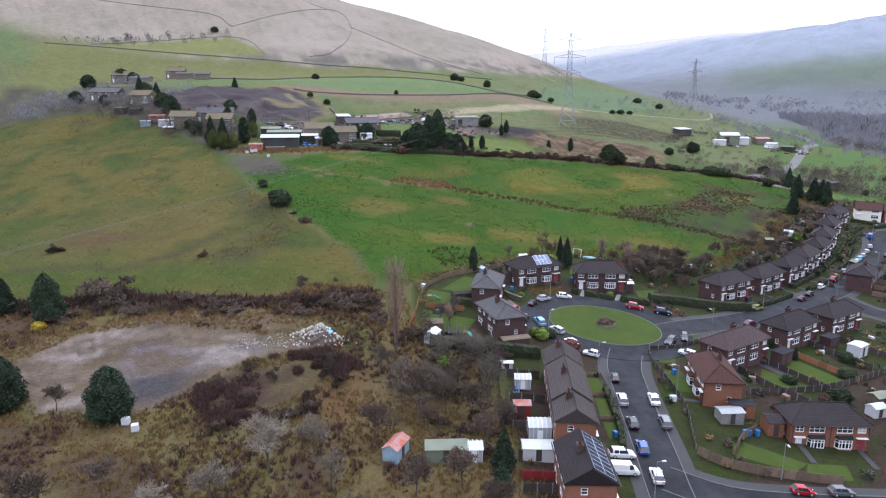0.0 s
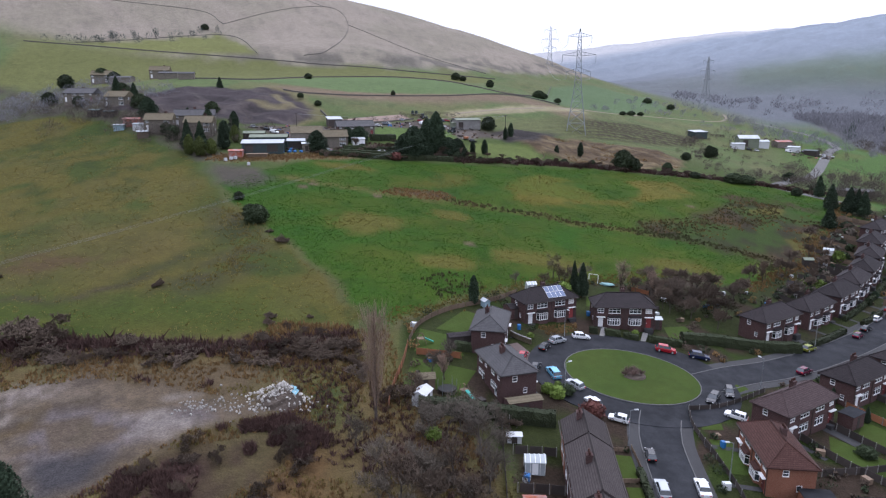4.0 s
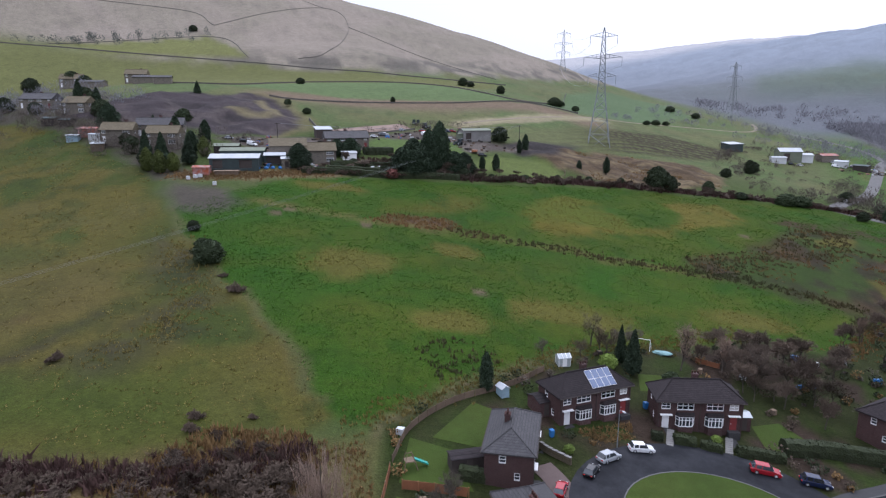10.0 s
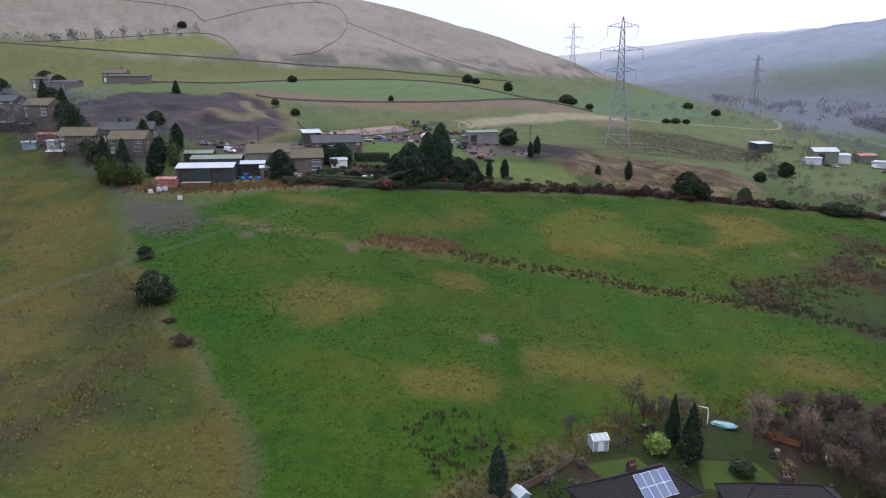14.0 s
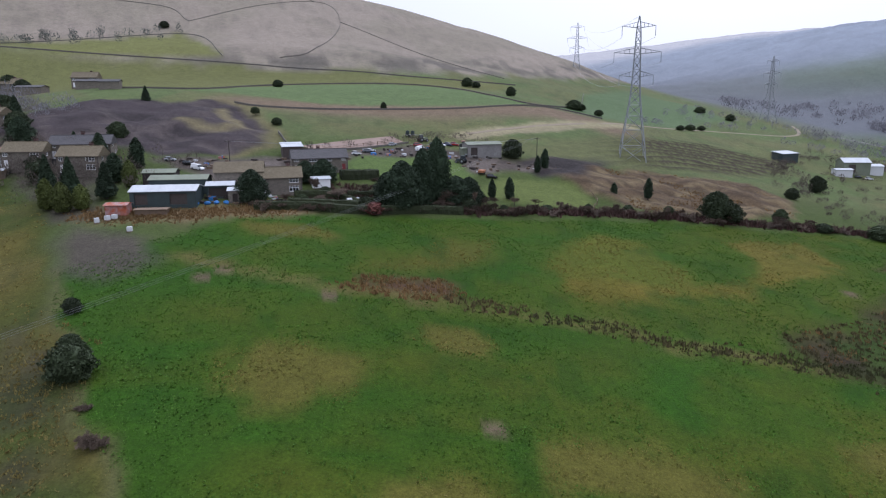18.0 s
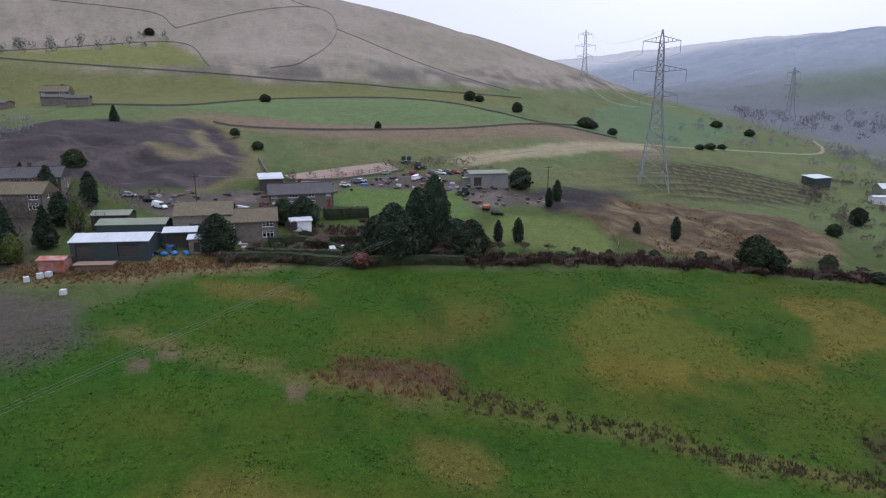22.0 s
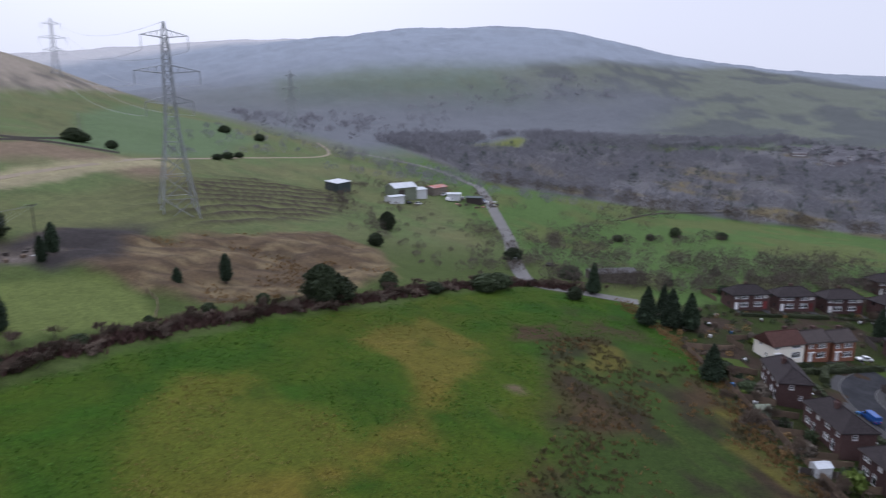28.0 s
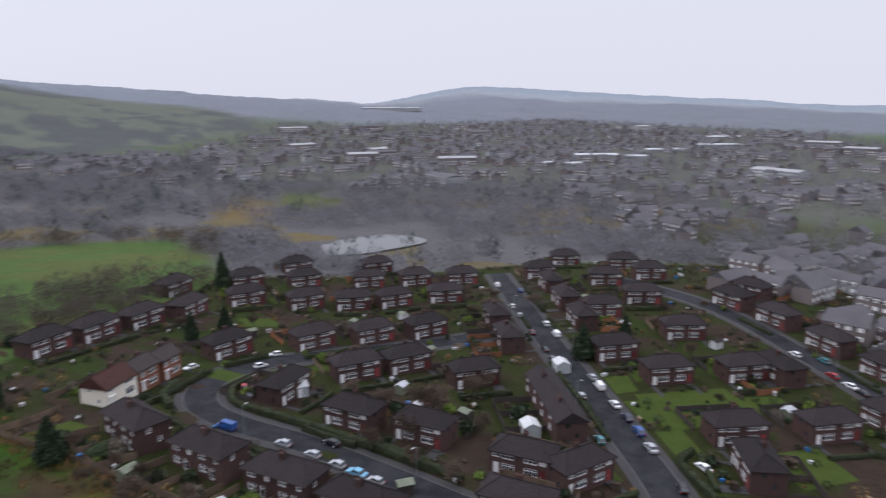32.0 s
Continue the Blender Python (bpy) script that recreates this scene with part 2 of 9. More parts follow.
PLASTIC_BLUE = material("blue_plastic", (0.03, 0.13, 0.33), 0.5, spread=0.2)
PLASTIC_WHITE = material("white_plastic", (0.5, 0.51, 0.52), 0.5, grain=((2, 0.4, 0.8),))
PLASTIC_YELLOW = material("yellow_plastic", (0.55, 0.38, 0.03), 0.5)
RUBBLE = material("rubble", (0.34, 0.32, 0.29), 0.9, grain=((2, 0.6, 0.5),), spread=0.5)
EARTH = material("bare_earth", (0.095, 0.075, 0.06), 0.95, grain=((0.3, 0.6, 0.65), (2, 0.5, 1.5)), bump=0.7, bump_scale=3)
GALV_WIRE = material("weathered_wire", (0.28, 0.285, 0.29), 0.6, metal=0.2)
PAINTS = {}


def paint(color):
    """Car paint of one colour."""
    if color not in PAINTS:
        PAINTS[color] = material("car_paint", color, 0.22, metal=0.15, grain=((3, 0.25, 0.8),), spec=0.7)
    return PAINTS[color]

# ---- building tools ----
class Shape:
    """Vertices and faces of one mesh."""

    def __init__(self):
        self.v, self.f = [], []

    def face(self, *points):
        n = len(self.v)
        self.v += [tuple(p) for p in points]
        self.f.append(tuple(range(n, n + len(points))))
        return self

    def hull(self, bottom, top):
        """A closed block between two rings of as many points."""
        n, k = len(self.v), len(bottom)
        self.v += [tuple(p) for p in bottom] + [tuple(p) for p in top]
        self.f += [tuple(range(n + k - 1, n - 1, -1)), tuple(range(n + k, n + 2 * k))]
        self.f += [(n + i, n + (i + 1) % k, n + k + (i + 1) % k, n + k + i) for i in range(k)]
        return self

    def box(self, x0, y0, z0, x1, y1, z1, taper=0.0):
        t = taper
        return self.hull([(x0, y0, z0), (x1, y0, z0), (x1, y1, z0), (x0, y1, z0)],
                         [(x0 + t, y0 + t, z1), (x1 - t, y0 + t, z1), (x1 - t, y1 - t, z1), (x0 + t, y1 - t, z1)])

    def tube(self, a, b, ra, rb, n=6):
        a, b = Vector(a), Vector(b)
        q = (b - a).to_track_quat("Z", "Y")
        ring = [q @ Vector((math.cos(2 * math.pi * i / n), math.sin(2 * math.pi * i / n), 0)) for i in range(n)]
        return self.hull([a + ra * p for p in ring], [b + rb * p for p in ring])

    def mesh(self, name, mat):
        me = bpy.data.meshes.new(name)
        me.from_pydata(self.v, [], self.f)
        me.materials.append(mat)
        me.update()
        return me


def part(name, shape, mat, parent=None, label="", at=None):
    """Links a shape, or a mesh that is there already, as one object, under a thing or a part."""
    ob = new(name, shape.mesh(name, mat) if isinstance(shape, Shape) else shape)
    if parent:
        ob.parent = parent
    if at is not None:
        ob.matrix_basis = at
    return tagged(ob, label)


def thing(name, label, category, at=None, group="", kind=""):
    ob = tagged(new(name), label, category, group, kind)
    ob.empty_display_size = 0.3
    if at is not None:
        ob.matrix_basis = at
    return ob


# ---- the lie of the land ----
LIFTS = (-3.4, -1.9, 1.1, -16.4, 2.2, -12.4, -14.1, -1.1, -4.3, 7.9, -6.2, 19.8, 1.2, 8, -2.1, 5.1, -0.4, -8, -14.6, -15.6, 0.1, -9.6, 22.2, -6, 11.2, 14.1, 20.8, -11.9, 42.7, -12.9, 2.2, 12.3, -42.1, -0.1, -6.1, 13.5, 10.1, 46.5, -20.7, 45.6, 24.6, -25.5)
BEARINGS = (-180, -110, -70, -40, -20, -10, -4, 2, 8, 14, 20, 26, 32, 39, 46, 50, 55, 60, 70, 80, 92, 96, 99, 105, 115, 125, 150, 180)
RINGS = (
    (300, (0, 10, 30, 50, 60, 62, 58, 52, 45, 38, 32, 22, 14, 8, 4, 2, 0, -2, -4, -5, -6, -6, -6, -6, -6, -7, -8, -6)),
    (430, (0, 20, 60, 80, 86, 82, 72, 63, 54, 45, 36, 28, 20, 12, 6, 2, 0, -3, -5, -5, -5, -5, -5, -5, -5, -6, -8, -6)),
    (650, (0, 30, 165, 182, 168, 147, 128, 110, 88, 57, 44, 34, 22, 14, 8, 5, 2, 0, -2, -2, -2, -2, -2, -2, -2, -4, -6, -4)),
    (920, (0, 30, 200, 210, 185, 150, 126, 100, 70, 46, 36, 34, 32, 30, 24, 18, 14, 12, 8, 6, 2, 2, 2, 2, 2, 2, 0, 0)),
    (1600, (10, 30, 200, 200, 180, 140, 110, 80, 60, 70, 120, 178, 210, 224, 225, 200, 156, 132, 96, 78, 52, 42, 40, 36, 30, 24, 10, 10)),
    (2700, (10, 30, 150, 180, 180, 160, 160, 180, 205, 246, 262, 268, 200, 150, 150, 140, 120, 110, 100, 80, 50, 92, 150, 110, 84, 46, 20, 10)),
    (4900, (10, 10, 20, 20, 20, 20, 20, 20, 20, 20, 20, 20, 20, 20, 20, 20, 20, 20, 20, 20, 20, 20, 20, 20, 20, 20, 10, 10)),
)


def smooth(a, width, axis):
    k = np.exp(-0.5 * (np.arange(-3 * width, 3 * width + 1) / width) ** 2)
    k /= k.sum()
    pad = [(0, 0), (0, 0)]
    pad[axis] = (3 * width, 3 * width)
    a = np.pad(a, pad, mode="wrap" if axis else "edge")
    return np.apply_along_axis(lambda v: np.convolve(v, k, "valid"), axis, a)


LOGS = np.linspace(np.log(260), np.log(4900), 120)
FAR = np.array([np.interp(np.arange(-180, 180), BEARINGS, heights) for _, heights in RINGS])
FAR = np.array([np.interp(LOGS, np.log([r for r, _ in RINGS]), column) for column in FAR.T]).T
FAR = smooth(smooth(FAR, 2, 1), 3, 0)


def ramp(v, a, b):
    v = np.clip((v - a) / (b - a), 0, 1)
    return v * v * (3 - 2 * v)


def height(x, y):
    """The ground's height: rolling swells near by, and ridges at a few distances all round."""
    x, y = np.asarray(x, float), np.asarray(y, float)
    near = sum(w * np.exp(-((x + 170 - 95 * (n % 7)) ** 2 + (y - 20 - 92 * (n // 7)) ** 2) / 15488) for n, w in enumerate(LIFTS))
    r = np.maximum(np.hypot(x - 1, y - 164), 1.0)
    col = np.degrees(np.arctan2(x - 1, y - 164)) + 180
    row = np.clip((np.log(r) - LOGS[0]) / (LOGS[1] - LOGS[0]), 0, 118.999)
    c0, r0 = np.floor(col).astype(int), np.floor(row).astype(int)
    fc, fr = col - c0, row - r0
    c0, c1 = c0 % 360, (c0 + 1) % 360
    far = (FAR[r0, c0] * (1 - fc) + FAR[r0, c1] * fc) * (1 - fr) + (FAR[r0 + 1, c0] * (1 - fc) + FAR[r0 + 1, c1] * fc) * fr
    w = ramp(r, 270, 400)
    return near * (1 - w) + far * w


def hz(x, y):
    return float(height(x, y))


def on(x, y, turn=0.0, up=0.0):
    """The pose of a thing that stands on the ground there."""
    return pose(x, y, hz(x, y) + up, 0, 0, turn)


def grid_noise(x, y, size, seed):
    """Soft random patches of that size, 0 to 1."""
    rng = np.random.default_rng(seed)
    table = rng.random((256, 256))
    u, v = x / size + 1000.0, y / size + 1000.0
    i, j = np.floor(u).astype(int), np.floor(v).astype(int)
    a, b = u - i, v - j
    a, b = a * a * (3 - 2 * a), b * b * (3 - 2 * b)
    i0, i1, j0, j1 = i % 256, (i + 1) % 256, j % 256, (j + 1) % 256
    return (table[i0, j0] * (1 - a) + table[i1, j0] * a) * (1 - b) + (table[i0, j1] * (1 - a) + table[i1, j1] * a) * b


def clouds(x, y, size, seed):
    return 0.5 * grid_noise(x, y, size, seed) + 0.3 * grid_noise(x, y, size / 2.1, seed + 1) + 0.2 * grid_noise(x, y, size / 4.3, seed + 2)


def inside(x, y, outline, soft):
    """1 inside the outline, 0 outside, over a border soft metres wide."""
    pts = np.array(outline, float)
    best, sign = np.full(x.shape, 1e9), np.zeros(x.shape, bool)
    for (ax, ay), (bx, by) in zip(pts, np.roll(pts, -1, 0)):
        dx, dy = bx - ax, by - ay
        t = np.clip(((x - ax) * dx + (y - ay) * dy) / (dx * dx + dy * dy + 1e-9), 0, 1)
        best = np.minimum(best, np.hypot(x - ax - t * dx, y - ay - t * dy))
        if dy:
            sign ^= ((ay > y) != (by > y)) & (x < (bx - ax) * (y - ay) / dy + ax)
    return np.clip(0.5 + np.where(sign, best, -best) / soft, 0, 1)


def along(x, y, line, width, soft):
    """1 on a line of that width, 0 away from it."""
    best = np.full(x.shape, 1e9)
    for (ax, ay), (bx, by) in zip(line, line[1:]):
        dx, dy = bx - ax, by - ay
        t = np.clip(((x - ax) * dx + (y - ay) * dy) / (dx * dx + dy * dy), 0, 1)
        best = np.minimum(best, np.hypot(x - ax - t * dx, y - ay - t * dy))
    return np.clip((width / 2 + soft / 2 - best) / soft, 0, 1)


# outlines of the ground's covers, in plan
FIELD = ((-66, 257), (-49, 276), (-27, 281), (3, 291), (35, 302), (62, 306), (85, 308), (104, 311), (130, 311), (149, 297), (137, 269), (126, 251), (113, 236), (102, 219), (89, 207),
         (74, 191), (60, 197), (43, 186), (32, 185), (19, 177), (11, 170), (-1, 160), (-8, 154), (-15, 150), (-21, 158), (-28, 170), (-38, 186), (-48, 196), (-65, 219), (-78, 239))
MEADOW = ((-30, 140), (-62, 139), (-82, 140), (-100, 138), (-260, 150), (-260, 345), (-188, 334), (-161, 322), (-145, 309), (-123, 293), (-105, 276), (-91, 261), (-81, 241), (-65, 219), (-48, 196), (-38, 186), (-28, 170), (-17, 152))
HARDSTANDING = ((-79, 110), (-73, 122), (-59, 126), (-41, 122), (-33, 120), (-23, 122), (-26, 117), (-38, 111), (-43, 102), (-49, 93), (-65, 95))
ROUGH = ((-120, 40), (12, 40), (14, 75), (9, 100), (3, 116), (-8, 128), (-12, 146), (-20, 145), (-62, 136), (-120, 138))
TIP = ((-150, 362), (-125, 371), (-97, 386), (-81, 372), (-68, 353), (-65, 333), (-72, 322), (-87, 316), (-106, 316), (-128, 318), (-165, 332))
MOUND = ((16, 352), (27, 359), (48, 355), (70, 359), (84, 360), (99, 364), (107, 347), (97, 325), (71, 315), (46, 315), (39, 322), (28, 335))
YARD = ((-66, 283), (-66, 295), (-78, 304), (-92, 312), (-60, 322), (-34, 344), (-20, 358), (10, 352), (26, 346), (0, 332), (-6, 345), (-30, 338), (-46, 322), (-55, 300))
RIDGED = ((20, 366), (36, 386), (70, 412), (106, 437), (135, 427), (129, 403), (103, 380), (64, 364), (30, 362))
RUSHES = ((-27, 241), (-20, 248), (-4, 250), (0, 244), (-3, 240), (-14, 239))
RUSH_LINE = ((-60, 250), (-45, 246), (-27, 241), (-3, 241), (12, 239), (26, 237), (39, 234), (54, 233), (68, 231), (80, 226), (92, 218))
WET = ((96, 270), (104, 282), (120, 279), (128, 263), (123, 250), (106, 224), (94, 214), (76, 224), (60, 234), (58, 243), (68, 248), (80, 254))
GREY_YARD = ((-61, 119), (-55, 118), (-47, 116), (-35, 118), (-33, 114), (-39, 112), (-45, 108), (-48, 103), (-51, 97), (-60, 107), (-62, 114))
PALE_YARD = ((-78, 119), (-71, 124), (-63, 122), (-65, 114), (-67, 109), (-76, 112))
BROWN_YARD = ((-65, 115), (-60, 118), (-59, 114), (-63, 109), (-66, 108), (-68, 110))
WET_YARD = ((-55, 103), (-49, 106), (-46, 108), (-46, 102), (-51, 96))
BRAMBLES = ((-41, 107), (-35, 108), (-25, 113), (-21, 110), (-22, 105), (-24, 100), (-28, 96), (-34, 93), (-38, 97))
RUSSET = ((-24, 104), (-20, 110), (-15, 106), (-12, 96), (-21, 90))
OLIVE_GRASS = ((-49, 93), (-47, 104), (-43, 110), (-39, 104), (-40, 95), (-43, 90))
TAN_STRIP = ((-69, 130), (-53, 131), (-30, 130), (-26, 119), (-43, 118), (-56, 120))
GREEN_GRASS = ((-23, 125), (-16, 126), (-13, 114), (-19, 111))
PATCH_TOP = ((66, 294), (76, 298), (87, 300), (89, 292), (91, 285), (86, 278), (77, 274), (68, 276), (69, 284))
PATCH_LOW = ((77, 276), (63, 266), (59, 260), (52, 258), (45, 259), (34, 251), (26, 249), (19, 252), (19, 258), (30, 261), (42, 262), (51, 263), (60, 269), (68, 276))
PATCH_LIME = ((22, 280), (32, 290), (42, 287), (48, 274), (49, 263), (38, 251), (20, 253), (17, 264))
PATCH_WEST = ((-23, 252), (-12, 260), (-7, 274), (5, 276), (5, 266), (-3, 255), (-15, 252))
ESTATE = ((9, 40), (9, 110), (-8, 130), (-10, 150), (-1, 160), (11, 170), (19, 177), (32, 185), (43, 186), (60, 197), (74, 191), (89, 207), (102, 219), (113, 236), (126, 251), (137, 269), (150, 285), (176, 282), (215, 262), (262, 250), (275, 140), (260, 40))
WOODS = ((262, 250), (300, 260), (350, 285), (345, 330), (260, 480), (300, 620), (520, 640), (760, 480), (700, 330), (560, 300), (520, 120), (480, -20), (330, -20), (262, 40), (275, 140))


def cover(x, y):
    """The colour of what grows or lies on the ground there, with haze painted into the far parts."""
    wx = x + 3.0 * (clouds(x, y, 9, 1) - 0.5) * 2
    wy = y + 3.0 * (clouds(x, y, 9, 5) - 0.5) * 2
    r = np.hypot(x - 1, y - 164)
    big, mid, fine = clouds(x, y, 60, 11), clouds(x, y, 22, 21), clouds(x, y, 6, 31)
    out = np.ones(x.shape + (3,)) * np.array((0.058, 0.08, 0.022))

    def lay(mask, color):
        nonlocal out
        m = np.clip(mask, 0, 1)[..., None]
        out = out * (1 - m) + np.array(color) * m

    # upland pasture, then pale moor grass and dark heather higher up
    level = height(x, y)
    north = ramp(y, 330, 380)
    # haze put into the pasture colour: greens paled and greyed
    lay(north, (0.105, 0.118, 0.05))
    lay(north * ramp(mid, 0.4, 0.6) * 0.7, (0.085, 0.122, 0.042))
    lay(north * ramp(clouds(x, y, 26, 25), 0.5, 0.62) * 0.5, (0.13, 0.122, 0.055))
    lay(north * ramp(fine, 0.56, 0.7) * 0.35, (0.06, 0.07, 0.03))
    lay(along(wx, wy, ((-90, 385), (-40, 398), (-3, 412), (32, 430), (60, 420)), 26, 14) * ramp(y, 375, 390), (0.16, 0.12, 0.08))
    lay(along(wx, wy, ((-2, 377), (25, 397), (49, 417), (72, 436)), 8, 5), (0.27, 0.24, 0.14))
    lay(along(wx, wy, ((-6, 372), (20, 389), (46, 408)), 4, 3), (0.24, 0.21, 0.13))
    lay(inside(wx, wy, ((-114, 405), (-60, 400), (-3, 416), (30, 436), (10, 452), (-14, 470), (-41, 476), (-94, 458)), 5), (0.1, 0.14, 0.055))
    lay(inside(wx, wy, ((30, 440), (52, 470), (70, 560), (120, 660), (170, 640), (160, 560), (110, 480), (60, 440)), 8), (0.09, 0.13, 0.06))
    lay(inside(wx, wy, ((-260, 400), (-114, 410), (-94, 460), (-41, 478), (0, 474), (25, 540), (-32, 514), (-97, 508), (-170, 498), (-280, 470)), 6), (0.115, 0.12, 0.042))
    moor = ramp(level + 8 * (mid - 0.5) + 0.02 * (x + 30), 62, 66) * ramp(y, 470, 510) * (1 - ramp(x, 150, 260))
    lay(moor, (0.25, 0.213, 0.17))
    lay(moor * ramp(big, 0.42, 0.62) * 0.75, (0.21, 0.185, 0.14))
    lay(moor * ramp(fine, 0.5, 0.75) * 0.35, (0.14, 0.12, 0.1))
    lay(moor * (1 - ramp(level + 14 * (clouds(x, y, 16, 17) - 0.5), 68, 78)) * ramp(clouds(x * 0.5, y, 9, 19), 0.36, 0.58) * 0.75, (0.075, 0.07, 0.06))
    lay(moor * ramp(level + 10 * (mid - 0.5), 150, 158), (0.11, 0.10, 0.105))
    lay(inside(wx, wy, ((-290, 470), (-254, 483), (-180, 552), (-142, 513), (-170, 498)), 5), (0.14, 0.145, 0.05))
    # far hills across the valley, haze painted into their pale blue-grey
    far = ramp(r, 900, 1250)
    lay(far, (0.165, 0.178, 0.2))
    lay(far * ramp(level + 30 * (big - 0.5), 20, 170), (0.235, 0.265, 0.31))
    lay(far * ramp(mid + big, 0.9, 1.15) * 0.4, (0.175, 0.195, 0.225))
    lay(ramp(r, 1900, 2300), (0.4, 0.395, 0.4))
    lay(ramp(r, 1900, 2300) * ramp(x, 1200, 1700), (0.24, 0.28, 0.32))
    # slopes and fields beyond the lane
    east = ramp(x - 0.35 * (y - 300), 130, 160) * (1 - far)
    lay(east, (0.066, 0.112, 0.03))
    lay(east * ramp(mid, 0.5, 0.62) * 0.55, (0.1, 0.1, 0.035))
    # haze painted in here too: hillside, hill foot and wood floor greyed
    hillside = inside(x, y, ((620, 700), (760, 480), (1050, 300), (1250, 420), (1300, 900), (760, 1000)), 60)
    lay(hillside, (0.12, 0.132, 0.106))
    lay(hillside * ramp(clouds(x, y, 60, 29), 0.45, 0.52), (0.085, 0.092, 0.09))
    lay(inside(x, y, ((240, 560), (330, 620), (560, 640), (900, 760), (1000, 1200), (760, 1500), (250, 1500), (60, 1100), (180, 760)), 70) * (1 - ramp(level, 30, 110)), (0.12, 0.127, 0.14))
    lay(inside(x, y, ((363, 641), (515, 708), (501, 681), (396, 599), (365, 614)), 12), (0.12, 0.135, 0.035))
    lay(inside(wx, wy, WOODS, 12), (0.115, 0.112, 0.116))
    lay(inside(wx, wy, WOODS, 20) * ramp(clouds(x, y, 45, 77), 0.6, 0.66), (0.14, 0.115, 0.06))
    lay(inside(wx, wy, ((464, 290), (490, 265), (416, 250), (395, 266)), 9), (0.17, 0.125, 0.06))
    lay(inside(wx, wy, ((491, 252), (527, 239), (469, 208), (425, 212), (442, 245)), 9), (0.085, 0.1, 0.035))
    town = inside(x, y, ((470, 200), (560, 310), (760, 420), (1100, 300), (1300, -200), (900, -500), (420, -300), (300, -20), (480, -20)), 60)
    lay(town, (0.10, 0.105, 0.085))
    # the hill farm: spoil tip, tracks, mound, ploughed ridges
    lay(inside(wx, wy, TIP, 3), (0.055, 0.045, 0.047))
    lay(inside(wx, wy, TIP, 3) * ramp(clouds(x, y, 14, 53), 0.48, 0.62) * 0.6, (0.095, 0.078, 0.072))
    lay(inside(wx, wy, TIP, 3) * ramp(clouds(x * 0.5, y * 1.4, 4, 55), 0.52, 0.66) * 0.6, (0.03, 0.026, 0.026))
    lay(along(wx, wy, ((-98, 388), (-80, 373), (-66, 353), (-63, 333), (-71, 321)), 5, 5) * 0.8, (0.14, 0.12, 0.06))
    lay(along(wx, wy, ((-94, 372), (-84, 358), (-76, 350), (-84, 342), (-97, 346)), 4, 4), (0.17, 0.145, 0.08))
    lay(inside(wx, wy, MOUND, 4), (0.1, 0.071, 0.042))
    lay(inside(wx, wy, MOUND, 4) * ramp(clouds(x * 0.4 + y * 0.4, y - x * 0.3, 5, 41), 0.5, 0.62) * 0.8, (0.175, 0.135, 0.075))
    lay(inside(wx, wy, MOUND, 4) * ramp(np.sin((y + 0.3 * x + 14 * (mid - 0.5)) * 1.3), 0.3, 0.8) * 0.6, (0.05, 0.037, 0.027))
    lay(inside(wx, wy, ((14, 352), (37, 363), (52, 366), (40, 352), (36, 338), (22, 336)), 5), (0.04, 0.035, 0.034))
    bands = np.sin((y - 0.45 * x - 300 + 10 * (mid - 0.5) + 0.004 * (x - 70) ** 2) * 1.05)
    ridged = inside(wx, wy, RIDGED, 8)
    lay(ridged, (0.11, 0.12, 0.05))
    lay(ridged * ramp(bands, -0.1, 0.5) * (0.15 + 0.85 * ramp(x, 40, 80)), (0.046, 0.036, 0.028))
    lay(inside(wx, wy, YARD, 4), (0.082, 0.068, 0.058))
    lay(inside(wx, wy, YARD, 4) * ramp(fine, 0.5, 0.65), (0.13, 0.11, 0.095))
    lay(inside(wx, wy, ((-48, 318), (-34, 338), (-6, 344), (2, 331), (-8, 312), (-20, 312), (-34, 322)), 3), (0.085, 0.125, 0.035))
    lay(inside(wx, wy, ((2, 310), (34, 309), (36, 324), (30, 333), (8, 331)), 3), (0.10, 0.125, 0.035))
    lay(inside(wx, wy, ((-47, 283), (-25, 287), (-2, 297), (4, 306), (-14, 312), (-38, 306)), 4) * (0.5 + ramp(fine, 0.3, 0.6)), (0.045, 0.042, 0.022))
    lay(along(wx, wy, ((-88, 270), (-70, 271), (-58, 276), (-44, 282)), 9, 5), (0.17, 0.125, 0.07))
    lay(inside(wx, wy, ((-260, 346), (-188, 334), (-161, 322), (-145, 309), (-123, 293), (-105, 276), (-91, 262), (-84, 268), (-96, 300), (-108, 316), (-130, 318), (-165, 332), (-152, 362), (-185, 400), (-260, 400)), 5) * (0.55 + 0.5 * ramp(fine, 0.3, 0.6)), (0.062, 0.055, 0.042))
    # the meadow and the big field
    meadow = inside(wx, wy, MEADOW, 3)
    lay(meadow, (0.042, 0.058, 0.011))
    lay(meadow * ramp(big, 0.42, 0.6), (0.082, 0.071, 0.016))
    lay(meadow * ramp(mid, 0.52, 0.68) * 0.8, (0.034, 0.054, 0.01))
    lay(meadow * ramp(clouds(x, y, 7, 35), 0.55, 0.7) * 0.6, (0.028, 0.04, 0.01))
    lay(meadow * ramp(clouds(x, y, 11, 39), 0.55, 0.72) * 0.5, (0.088, 0.078, 0.024))
    lay(meadow * inside(wx, wy, ((-120, 165), (-75, 160), (-62, 178), (-70, 205), (-110, 210)), 24) * 0.6, (0.095, 0.074, 0.024))
    lay(meadow * inside(wx, wy, ((-130, 140), (-30, 141), (-24, 150), (-40, 168), (-70, 160), (-130, 165)), 16) * 0.6, (0.048, 0.064, 0.01))
